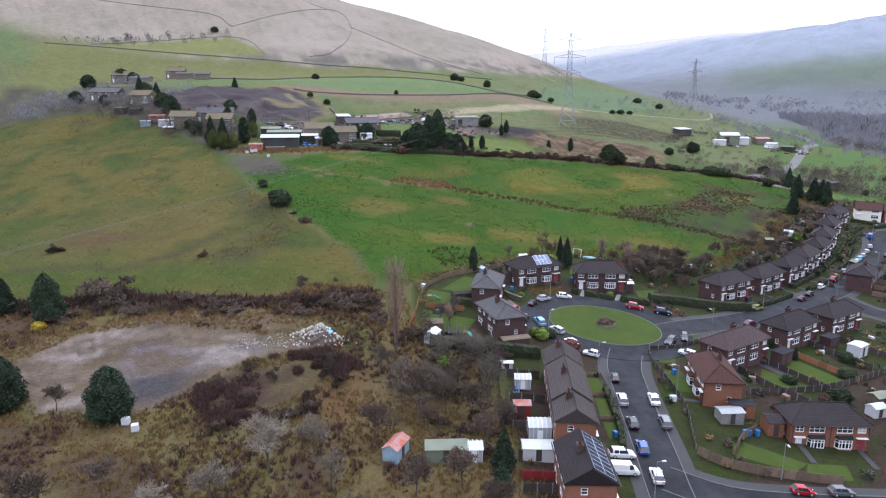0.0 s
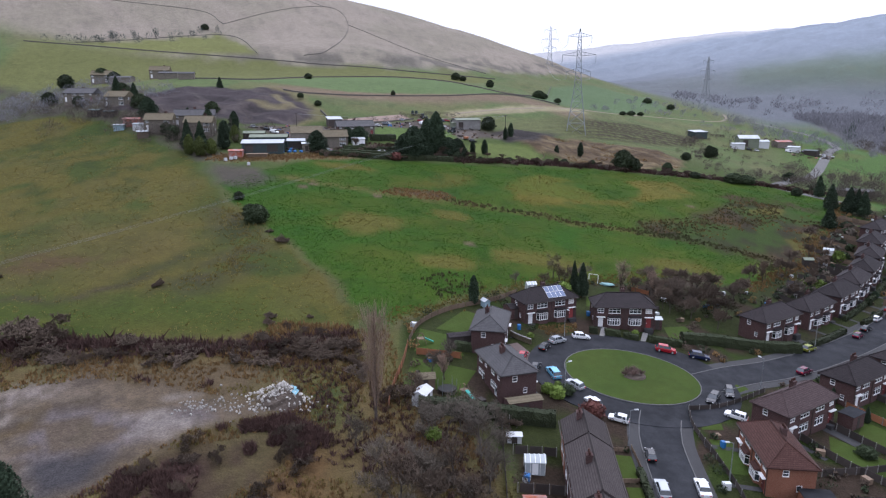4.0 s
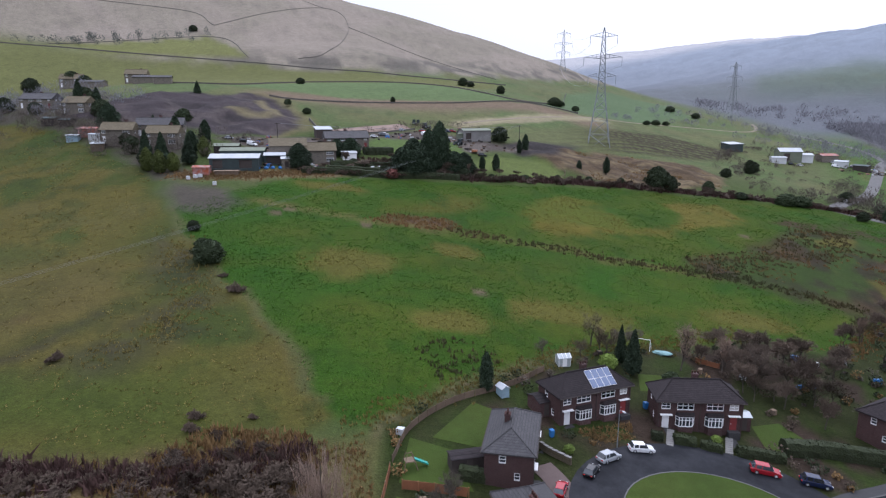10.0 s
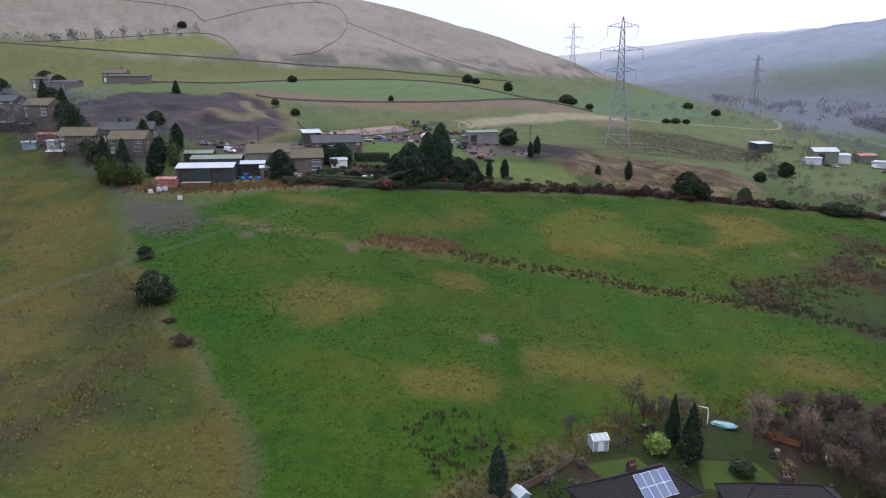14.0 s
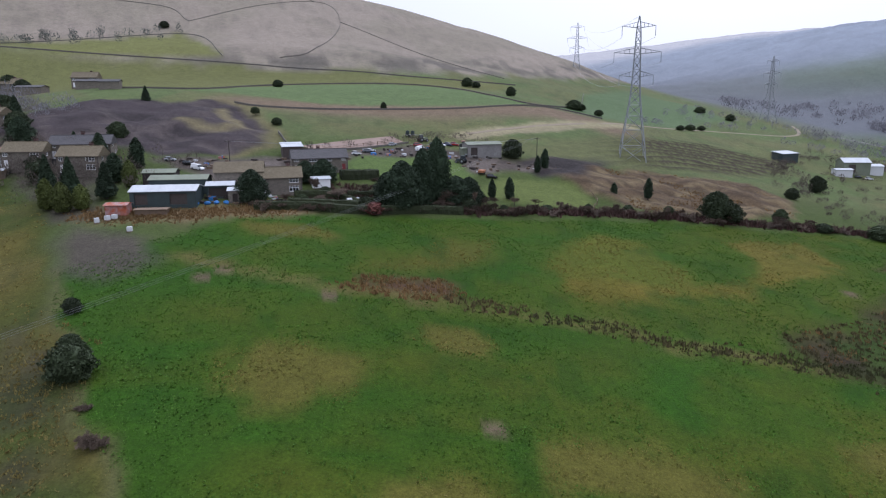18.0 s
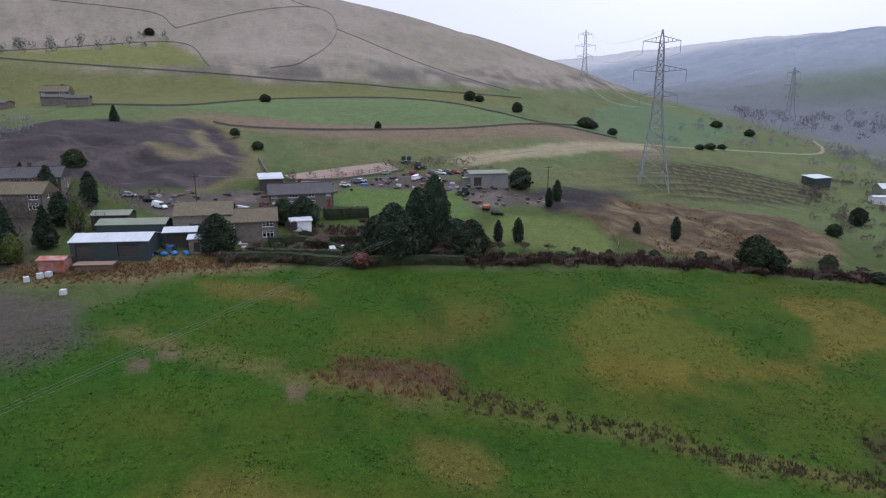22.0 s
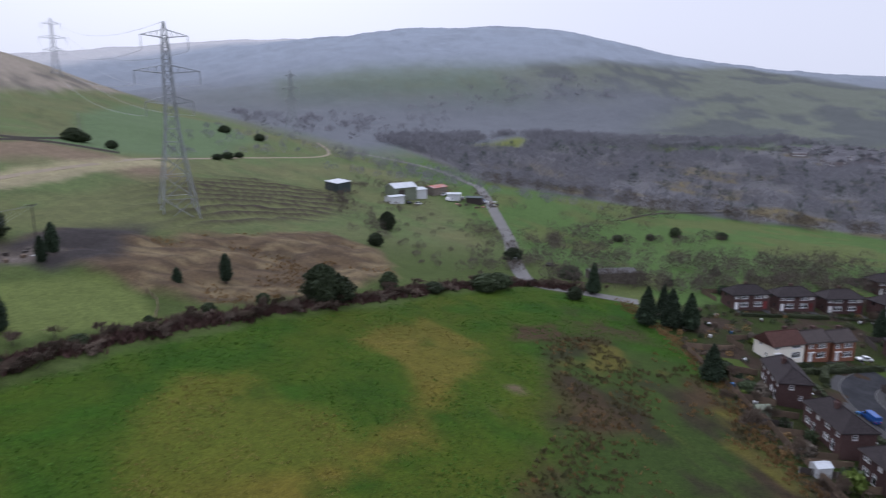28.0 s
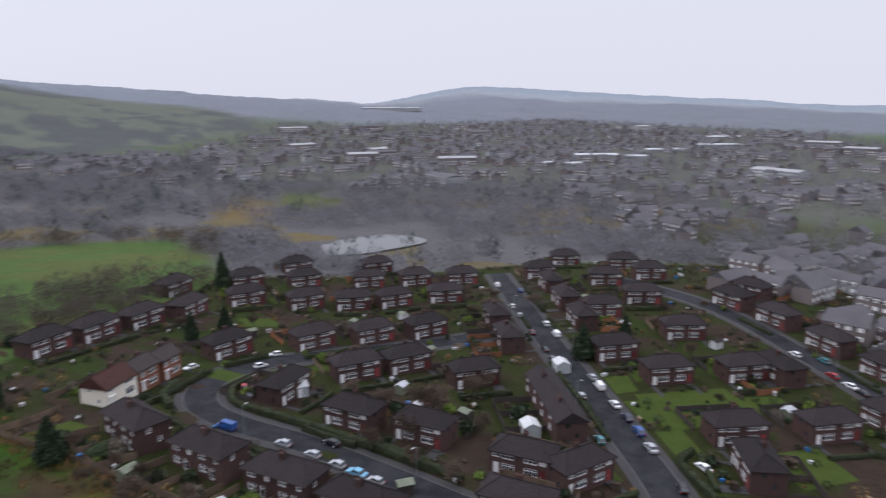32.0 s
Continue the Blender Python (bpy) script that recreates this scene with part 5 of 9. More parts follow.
for x, y, k in ((-77, 139, 1.1), (-74, 141, 0.8), (-23, 135, 0.7), (-27, 134.5, 0.6), (-31, 135, 0.55), (-19, 137, 0.6), (-34, 139, 0.45), (-28, 140.5, 0.45), (-24, 141, 0.4), (-15, 128, 0.5), (-8, 122, 0.6)):
    plant(SHRUB, x, y, k * 2.2, k * 1.9, "dense leafless thicket below the meadow")
for x, y, k in ((-6, 96, 1.0), (4, 96, 0.9), (-3, 112, 0.75), (6, 109, 0.6), (-10, 90, 0.8), (-2, 103, 0.7)):
    plant(BARE[1], x, y, k, k * 0.85, "wide bare tree among allotment scrub")
CONIFER = first_at(leafy("conifer_tree", "dark green conifer with a pointed crown", "tree", 5, 8.5, 4.2, NEEDLES, cone, 4200, 0.2), -95.5, 134, 1.2, 0.9)
BROAD = first_at(leafy("conifer_tree", "broad dark green conifer with a rounded top", "tree", 6, 8.5, 6.4, NEEDLES, egg, 7000, 0.19, 0.3), -52.1, 92.2, 1.05, 1.0)
CYPRESS = first_at(leafy("cypress_tree", "slim dark cypress like a flame", "tree", 7, 7.0, 2.3, NEEDLES, flame, 2600, 0.17, 0.3), 4.0, 162, 0.95, 0.93)
OLIVE = first_at(leafy("conifer_tree", "olive green rounded conifer", "tree", 9, 8.0, 4.6, NEEDLES_LIGHT, flame, 3200, 0.22, 0.4), -94, 270.5, 1.0, 0.9)
BUSH = first_at(leafy("bush", "dark evergreen bush standing in grass", "bush", 13, 4.2, 5.4, LEAF, dome, 3600, 0.2, 0.2), -54.8, 205.5, 1.1, 1.2)
BRIGHT = first_at(leafy("shrub", "bright yellow-green garden shrub", "shrub", 19, 2.2, 2.4, LEAF_BRIGHT, dome, 500, 0.2, 0.15), 16.9, 126.4)
RUST = first_at(leafy("shrub", "rust red garden shrub", "shrub", 29, 2.8, 3.6, LEAF_RUST, dome, 700, 0.24, 0.2), 21.6, 121.2)
GORSE = first_at(leafy("gorse_bush", "yellow flowering gorse bush", "shrub", 39, 1.8, 2.4, LEAF_GORSE, dome, 400, 0.2, 0.1), -83, 125)
for x, y, k, kz in ((27.6, 177, 0.5, 0.85), (28.9, 173.4, 0.75, 0.95), (6.5, 82.5, 0.8, 0.75), (6, 78, 0.7, 0.5), (140, 279.5, 1.3, 1.15), (145, 276, 1.4, 1.15),
                    (148.5, 273, 1.25, 1.1), (152, 283, 0.9, 0.95), (126.3, 253.8, 1.2, 0.95), (245, 247, 1.3, 1.5), (147, 302, 1.0, 1.05), (171.2, 153.1, 0.0, 0.0), (192, 246, 0.9, 1.0), (200, 239, 1.0, 0.9), (173.5, 148.3, 1.35, 1.1), (181, 134, 0.9, 0.9), (68, 128.5, 0.3, 0.35), (65.5, 134.5, 0.35, 0.35)):
    if k:
        plant(CONIFER, x, y, k, kz)
for x, y, k, kz in ((-10.5, 298.4, 2.2, 2.1), (6, 310, 1.0, 0.8), (11, 311.5, 1.2, 0.9), (24.2, 345, 1.2, 1.0), (21.5, 341, 1.0, 0.8), (-92, 291.5, 2.0, 1.1), (-91.8, 303.3, 1.8, 1.2), (-103, 305, 1.8, 1.25), (43.2, 325.4, 0.9, 0.6), (53.8, 326.7, 1.2, 0.9)):
    plant(CYPRESS, x, y, k, kz, "tall dark cypress beside the farm")
for x, y, k, kz in ((-88.5, 280, 1.2, 1.05), (-97, 279.5, 1.2, 1.2), (-101, 277, 1.2, 1.35), (-162, 349, 1.3, 1.3), (-150, 341, 1.2, 1.1), (-120.5, 371.5, 0.8, 0.7), (-114, 312, 0.9, 0.8)):
    plant(CONIFER, x, y, k, kz, "dark spreading pine at the farm" if y < 295 else "")
for x, y, k, kz in ((-71, 95.5, 1.1, 1.05), (-78, 89, 1.2, 1.1), (-83.2, 129, 0.95, 1.2), (-17.5, 292, 1.75, 1.45), (-12.5, 297.5, 1.3, 1.75), (-9, 300.5, 1.25, 2.05), (-21.5, 294, 1.2, 1.0), (-4, 300, 1.5, 0.95), (-0.5, 302, 1.2, 0.9), (-54, 284.2, 1.25, 0.95), (-45.5, 304.5, 1.0, 0.7), (-41, 306.6, 1.2, 0.75), (-132.8, 316.5, 1.3, 1.15)):
    plant(BROAD, x, y, k, kz)
plant(OLIVE, -90.5, 272.5, 0.9, 0.75)
plant(OLIVE, -98.5, 272, 0.85, 0.95)
plant(OLIVE, -87, 289, 0.8, 0.85)
for x, y, k, kz in ((-43.9, 192, 0.0, 0), (-58.6, 212, 0.6, 0.7), (-65.5, 224.5, 0.5, 0.6), (69.5, 312.5, 1.4, 1.95), (73.5, 312.5, 1.2, 1.3), (14.1, 354.5, 1.15, 1.5), (109.3, 354, 0.75, 0.9), (128, 376, 0.8, 1.5), (132, 382, 0.9, 1.2), (89.5, 317, 0.7, 1.0), 
                    (-1, 297.5, 0.9, 0.8), (116, 312, 1.3, 1.0), (122, 313.5, 1.2, 0.9), (100, 313, 0.8, 0.6), (-107, 172, 0.0, 0), (-80, 372, 0.55, 0.6), (-69, 361, 0.6, 0.6), (-36, 400.5, 0.4, 0.7), (19, 462, 0.8, 1.1), (48.6, 453, 1.2, 1.1), (52, 456, 0.9, 0.8), (60, 450, 0.7, 0.7), (-3, 504, 1.0, 1.2), (2, 506, 0.8, 0.8), (-92, 446, 0.8, 0.8),
                    (105, 471, 0.7, 0.6), (112, 478, 0.9, 0.7), (120, 485, 0.7, 0.6), (150, 582, 1.2, 1.0), (162, 560, 1.0, 1.0), (-195, 560, 1.0, 1.0), (180, 300, 0.5, 0.6), (206, 300, 0.6, 0.6), (233, 344, 0.6, 0.6), (247, 342, 0.8, 1.0), (152, 339, 1.0, 1.0), (154, 317, 1.2, 0.9), (220, 350, 0.7, 0.6), (262, 330, 0.8, 0.7),
                    (137, 300, 0.7, 0.8), (129, 247, 0.8, 0.6), (133, 255, 0.7, 0.6), (35, 172, 0.5, 0.5), (9.5, 136.5, 0.5, 0.5), (18.5, 128, 0.5, 0.4), (62, 118, 0.5, 0.4), (75, 122, 0.6, 0.5), (68, 112, 0.7, 0.6), (79, 130, 0.5, 0.5)):
    if k:
        plant(BUSH, x, y, k, kz, "dark evergreen tree on the hillside" if y > 330 else "")
THORN = first_at(bare_tree("bush", "dark purple-brown thorn bush", "bush", 43, 4.0, 1.3, TWIG_RED, stems=6, limbs=6, twigs=2.0, thick=3.5), -43.9, 191.5, 0.75, 0.7)
for x, y, k in ((-107, 171.5, 0.8), (-64.5, 164.5, 0.55), (-35.6, 149.5, 0.5), (-28, 150, 0.3), (-49, 198.5, 0.4), (-35, 146.5, 0.5), (-31, 145, 0.45)):
    plant(THORN, x, y, k, k * 0.9)
for x, y, k in ((-23.8, 285, 0.8),):
    plant(RUST, x, y, 1.1, 1.1, "dark red leafless shrub at the field edge")
plant(bpy.data.objects["tree.004"] if "tree.004" in bpy.data.objects else TAN_TREE, 1.0, 299.5, 0.5, 0.55, "small bare orange-brown tree at the field corner")
for x, y, k in ((17.5, 130, 0.5), (14.7, 148.2, 0.55), (36.5, 154.8, 0.6), (15.5, 127.8, 0.8), (25, 174.7, 1.2), (70, 156, 0.5), (88.5, 168, 0.5), (149, 186, 1.0), (-2.5, 112, 0.9), (141, 190, 1.1)):
    plant(BRIGHT, x, y, k, k)
random.seed(9)
# field-edge thicket below the farm and mound
for n in range(70):
    t = n / 69
    x = -52 + 206 * t
    y = np.interp(x, (-52, -27, 3, 35, 62, 85, 104, 130, 154), (279, 284.5, 296, 306, 309.5, 311, 314, 314, 302)) + random.uniform(-1.0, 3.2)
    plant(SHRUB if n % 3 else BARE[2], x, float(y), random.uniform(0.8, 1.5) if n % 3 else random.uniform(0.3, 0.55), random.uniform(0.6, 1.1) if n % 3 else random.uniform(0.3, 0.42), "leafless thorn thicket along the field's top edge" if n % 3 else "small bare tree along the field's top edge")
    if n % 4 == 0 and -30 < x < 60:
        plant(BUSH, x + 1.2, float(y) + 2.5, random.uniform(0.35, 0.6), random.uniform(0.4, 0.65), "dark evergreen bush along the field's top edge")


def hedge(line, wide, tall, mat, label, seed=1):
    """A hedge along a line, clipped or ragged, of one leafy mesh."""
    rng = np.random.default_rng(seed)
    pts = curve_points(line, 0.9)
    tris, rows = [], []
    for n, p in enumerate(pts):
        d = (pts[min(n + 1, len(pts) - 1)] - pts[max(n - 1, 0)]).normalized()
        s = Vector((d.y, -d.x))
        z = hz(p.x, p.y)
        rows.append([Vector((p.x + s.x * u * wide, p.y + s.y * u * wide, z + v * tall)) + Vector(rng.normal(size=3)) * 0.07 for u, v in ((-0.5, -0.3), (-0.52, 0.5), (-0.4, 0.95), (0.0, 1.04), (0.4, 0.95), (0.52, 0.5), (0.5, -0.3))])
    for a, b in zip(rows, rows[1:]):
        for k in range(6):
            tris += [(a[k], a[k + 1], b[k + 1]), (a[k], b[k + 1], b[k])]
    for r in (rows[0], rows[-1]):
        tris += [(r[0], r[k], r[k + 1]) for k in range(1, 6)]
    base = np.array([[tuple(v) for v in t] for t in tris])
    c = base[rng.integers(0, len(base), len(base) * 3)]
    w = rng.dirichlet((1, 1, 1), len(c))
    leaves = leaf_tris(rng, (c * w[:, :, None]).sum(1), 0.2)
    return tagged(part("hedge", tri_mesh("hedge", np.concatenate([base, leaves]), mat), mat), label, "hedge")


hedge(((45.8, 154.5), (53, 155.2), (62, 154.5), (70, 155.8)), 2.0, 2.0, HEDGE, "tall clipped green hedge along the road", 1)
hedge(((27.2, 154.2), (28.0, 154.0), (28.7, 153.9)), 1.0, 1.2, HEDGE, "low clipped hedge before a front garden", 2)
hedge(((30.2, 153.7), (31.8, 153.6), (33.2, 153.5)), 1.2, 1.3, HEDGE, "low clipped hedge before a front garden", 3)
hedge(((33.8, 153.2), (35.2, 152.9), (36.6, 152.6)), 1.2, 1.2, HEDGE, "brown-green clipped hedge before a front garden", 21)
hedge(((38.6, 152.6), (41.5, 152.4), (45, 152)), 1.2, 1.3, HEDGE, "low clipped hedge before a front garden", 22)
hedge(((-5, 119.5), (3, 119), (10, 118.4), (15.5, 118.2)), 2.0, 2.2, HEDGE, "ragged dark hedge behind back gardens", 4)
hedge(((72, 157.5), (78, 162), (86, 168.5)), 1.1, 1.2, HEDGE, "clipped green hedge along a front garden", 5)
hedge(((0.2, 140.5), (3.4, 140.3)), 1.4, 1.6, HEDGE, "square dark clipped garden hedge block", 6)
hedge(((-45, 290.5), (-36, 293.5), (-25, 288)), 1.6, 1.8, HEDGE, "dark clipped hedge below the farmhouse", 7)
hedge(((-52, 279), (-40, 283), (-28, 284.5), (-12, 291), (-2, 294)), 2.2, 1.9, HEDGE, "ragged dark hedge at the field's top edge", 8)
hedge(((24.5, 90), (25.3, 96), (25.6, 108)), 0.9, 1.0, HEDGE, "clipped front garden hedge", 9)
hedge(((90, 176), (100, 186), (112, 199), (122, 212), (131, 225)), 1.0, 1.1, HEDGE, "clipped front hedge along the road", 10)
hedge(((122, 188), (132, 200), (141, 212), (149, 224)), 1.4, 1.4, HEDGE, "green hedge along the crescent", 11)
hedge(((149, 224), (153, 229.5), (160, 231), (166, 228)), 1.2, 1.3, HEDGE, "clipped hedge round the corner garden", 12)
hedge(((150, 241.5), (156, 244), (163, 243)), 1.6, 1.4, HEDGE, "clipped hedge before the cream house", 13)
hedge(((134, 157.2), (150, 156.8), (172, 157)), 0.9, 0.9, HEDGE, "low hedge along the main road", 14)
hedge(((112, 147.4), (124, 147.5), (128, 143)), 1.2, 1.3, HEDGE, "clipped corner hedge by the main road", 15)


hedge(((-44.5, 282.5), (-36, 284.6), (-28, 286.6)), 2.0, 2.4, HEDGE, "tall dark clipped hedge below the farmhouse", 18)
hedge(((-32.5, 297), (-28.5, 298.6), (-24.5, 300.6)), 1.4, 1.3, HEDGE, "square olive hedge in the farm garden", 19)
hedge(((-37, 311), (-30, 314.5), (-27, 316)), 2.5, 2.6, HEDGE, "dark evergreen hedge before the slate cottage", 20)
random.seed(21)
for x, y, k in ((-33.9, 291.5, 0.75), (-26.3, 307.4, 0.6), (-22, 305, 0.6), (-11.7, 296.5, 0.5), (-8, 295.5, 0.55), (-5.2, 295, 0.55), (-2, 297, 0.5), (3.3, 302, 0.6), (6, 304, 0.5), (-38, 288, 0.5), (-46, 286, 0.5), (12, 306, 0.5), (18, 307, 0.5), (-14, 308, 0.5)):
    plant(DENSE, x, y, k, k * 0.6, "brown leafless shrub in the farm garden")
for n in range(22):
    x, y = random.uniform(-44, 2), random.uniform(-2, 11)
    y += float(np.interp(x, (-44, -25, 2), (285, 289, 299)))
    k = random.uniform(0.35, 0.75)
    plant(BUSH if n % 3 else DENSE, x, y, k if n % 3 else k * 0.8, k * 0.9, "rounded evergreen in the farm garden" if n % 3 else "brown leafless shrub in the farm garden")
plant(DENSE, 1.3, 303.7, 0.55, 0.75, "bare tree beside the farm garden")


def tufts(name, mat, label, category, xs, ys, tall, wide, per, seed, lean=0.5):
    """Tufts of blades or stalks on the ground, all of one kind in one mesh."""
    rng = np.random.default_rng(seed)
    xs, ys = np.repeat(xs, per) + rng.normal(0, wide * 1.6, len(xs) * per), np.repeat(ys, per) + rng.normal(0, wide * 1.6, len(ys) * per)
    roots = np.stack([xs, ys, height(xs, ys) - 0.05], -1)
    me = tri_mesh(name, blades(rng, roots, np.repeat(tall, per), wide, lean), mat)
    return tagged(part(name, me, mat), label, category, kind="stuff")


def sown(outline, count, seed, patchy=0.0, size=8.0):
    """Random places inside an outline, thinned out in patches."""
    rng = np.random.default_rng(seed)
    pts = np.array(outline, float)
    x = rng.uniform(pts[:, 0].min(), pts[:, 0].max(), count * 4)
    y = rng.uniform(pts[:, 1].min(), pts[:, 1].max(), count * 4)
    keep = (inside(x, y, outline, 0.5) > 0.5) & (clouds(x, y, size, seed) > patchy)
    return x[keep][:count], y[keep][:count]


def band(line, count, spread, seed):
    rng = np.random.default_rng(seed)
    pts = np.array([(p.x, p.y) for p in curve_points(line, 1.0)])
    p = pts[rng.integers(0, len(pts), count)] + rng.normal(0, spread, (count, 2))
    return p[:, 0], p[:, 1]


def varied(n, a, b, seed):
    return np.random.default_rng(seed).uniform(a, b, n)


x, y = sown(ROUGH, 17000, 3, 0.4)
keep = (inside(x, y, HARDSTANDING, 1) < 0.3) & (inside(x, y, BRAMBLES, 5) < 0.6)
tufts("dead_bracken", SCRUB, "dead brown bracken and rank grass", "bracken", x[keep], y[keep], varied(keep.sum(), 0.3, 0.8, 1), 0.09, 7, 4)
x, y = sown(ROUGH, 4200, 13, 0.54, 12)
x2, y2 = sown(((-44, 106), (-36, 111), (-24, 116), (-17, 111), (-17, 104), (-20, 96), (-28, 91), (-36, 90), (-41, 96)), 4200, 14, 0.46, 7)
x, y = np.concatenate([x, x2]), np.concatenate([y, y2])
keep = inside(x, y, HARDSTANDING, 2) < 0.2
tufts("brambles", SCRUB_DARK, "dark bramble tangle on waste ground", "bramble", x[keep], y[keep], varied(keep.sum(), 0.4, 1.1, 2), 0.1, 10, 5, 1.0)
x, y = sown(ROUGH, 9000, 23, 0.43, 16)
keep = (inside(x, y, HARDSTANDING, 1) < 0.5) & (inside(x, y, BRAMBLES, 5) < 0.5)
tufts("rough_grass", GRASS_TUFT, "tufts of pale rough grass", "grass", x[keep], y[keep], varied(keep.sum(), 0.3, 0.7, 3), 0.08, 6, 6)
x, y = band(RUSH_LINE[3:], 480, 1.5, 31)
x2, y2 = sown(WET, 700, 33, 0.45, 14)
x3, y3 = sown(((-8, 173), (-3, 179), (4, 179), (7, 172), (2, 165), (-3, 164)), 75, 35, 0.3)
x, y = np.concatenate([x, x2, x3]), np.concatenate([y, y2, y3])
tufts("rushes", RUSH, "dark rush tufts along a wet line in the field", "rushes", x, y, varied(len(x), 0.4, 0.8, 4), 0.16, 7, 7)
x, y = sown(WET, 330, 95, 0.5, 10)
tufts("dead_rushes", SCRUB, "red-brown dead rushes in the wet corner", "rushes", x, y, varied(len(x), 0.3, 0.7, 18), 0.16, 6, 19)
x, y = sown(((-42, 134), (-33, 147), (-20, 147), (-16, 138), (-24, 131)), 700, 97, 0.3)
tufts("dead_bracken", SCRUB, "russet dead bracken below the meadow", "bracken", x, y, varied(len(x), 0.5, 1.1, 20), 0.18, 6, 21)
x, y = sown(((-47, 283), (-25, 287), (-2, 297), (4, 306), (-14, 312), (-38, 306)), 500, 99, 0.3)
tufts("brambles", SCRUB_DARK, "dark tangled growth in the farm garden", "bramble", x, y, varied(len(x), 0.5, 1.2, 22), 0.2, 6, 23, 0.9)
x, y = sown(RUSHES, 230, 37, 0.35)
tufts("dead_rushes", SCRUB, "red-brown patch of dead rushes", "rushes", x, y, varied(len(x), 0.4, 0.8, 5), 0.16, 7, 8)
x, y = band(((-66, 217), (-55, 195), (-50, 180), (-58, 165)), 500, 3.0, 41)
tufts("rough_grass", GRASS_TUFT, "coarse tussocks in the meadow", "grass", x, y, varied(len(x), 0.25, 0.5, 6), 0.16, 5, 9)
x, y = band(((-88, 269), (-70, 270), (-58, 276), (-44, 282)), 1700, 2.4, 43)
tufts("dead_bracken", SCRUB, "dead bracken bank below the farm", "bracken", x, y, varied(len(x), 0.3, 0.7, 7), 0.08, 7, 10, 0.9)
x, y = band(((-14, 150), (-7, 156), (0, 162), (12, 172), (20, 179), (36, 187), (58, 198)), 900, 1.6, 45)
tufts("rough_grass", GRASS_TUFT, "rank dead grass along the garden ends", "grass", x, y, varied(len(x), 0.25, 0.65, 8), 0.09, 8, 11)
x, y = band(((74, 192), (90, 208), (103, 220), (114, 237), (127, 252), (138, 270), (149, 294)), 1200, 1.5, 47)
tufts("dead_bracken", SCRUB, "rank dead grass along the field edge", "grass", x, y, varied(len(x), 0.3, 0.8, 9), 0.14, 6, 12)
EDGE = [(x, float(np.interp(x, (-52, -27, 3, 35, 62, 85, 104, 130, 154), (279, 284.5, 296, 306, 309.5, 311, 314, 314, 302))) + 1.2) for x in range(-4, 152, 6)]
x, y = band(EDGE, 1500, 1.1, 101)
tufts("brambles", SCRUB_DARK, "brown bramble bank along the field's top edge", "bramble", x, y, varied(len(x), 0.6, 1.7, 24), 0.22, 7, 25, 0.8)
x, y = band(((-99, 136), (-82, 138), (-62, 137), (-43, 136), (-32, 137), (-20, 142)), 1300, 1.3, 103)
tufts("brambles", SCRUB_DARK, "dark bramble bank below the meadow", "bramble", x, y, varied(len(x), 0.6, 1.7, 26), 0.22, 7, 27, 0.8)
GRASS = material("pasture_tussocks", (0.05, 0.112, 0.01), 0.95, grain=((0.05, 0.7, 0.62), (0.3, 0.5, 0.7), (0.8, 0.5, 1.5)))
GRASS_DRY = material("dry_pasture_tussocks", (0.13, 0.112, 0.025), 0.95, grain=((0.06, 0.5, 0.7), (0.8, 0.5, 1.4)))
x, y = sown(FIELD, 36000, 91, 0.3, 9)
dry = np.max([inside(x, y, outline, 4) for outline in (PATCH_LIME, PATCH_LOW, PATCH_TOP, PATCH_WEST)], axis=0)
for x0, y0, rx, ry in ((-25, 211, 13, 9), (-2, 226, 8, 5), (-2, 186, 9, 6), (22, 196, 14, 7), (-40, 268, 12, 5), (60, 205, 12, 6)):
    dry = np.maximum(dry, 1 - ramp(np.hypot((x - x0) / rx, (y - y0) / ry), 0.6, 1.15))
clear = np.maximum(inside(x, y, WET, 8), inside(x, y, RUSHES, 3)) < 0.5
pick = np.random.default_rng(17).random(len(x)) * 0.8 + 0.1 < dry
for keep, mat, label in ((~pick & clear, GRASS, "green pasture tussocks in the big field"), (pick & clear, GRASS_DRY, "yellowed tussocks in patches of the big field")):
    tufts("grass_tussocks", mat, label, "grass", x[keep], y[keep], varied(keep.sum(), 0.1, 0.24, 14), 0.13, 4, 15, 1.6)
x, y = sown(MEADOW, 12000, 93, 0.4, 7)
tufts("grass_tussocks", GRASS_TUFT, "olive tussocks all over the meadow", "grass", x, y, varied(len(x), 0.12, 0.28, 16), 0.13, 5, 17, 1.4)
x, y = sown(MOUND, 1500, 49, 0.45, 9)
tufts("rough_grass", SCRUB, "pale dead grass over an old spoil mound", "grass", x, y, varied(len(x), 0.3, 0.6, 10), 0.1, 6, 13)


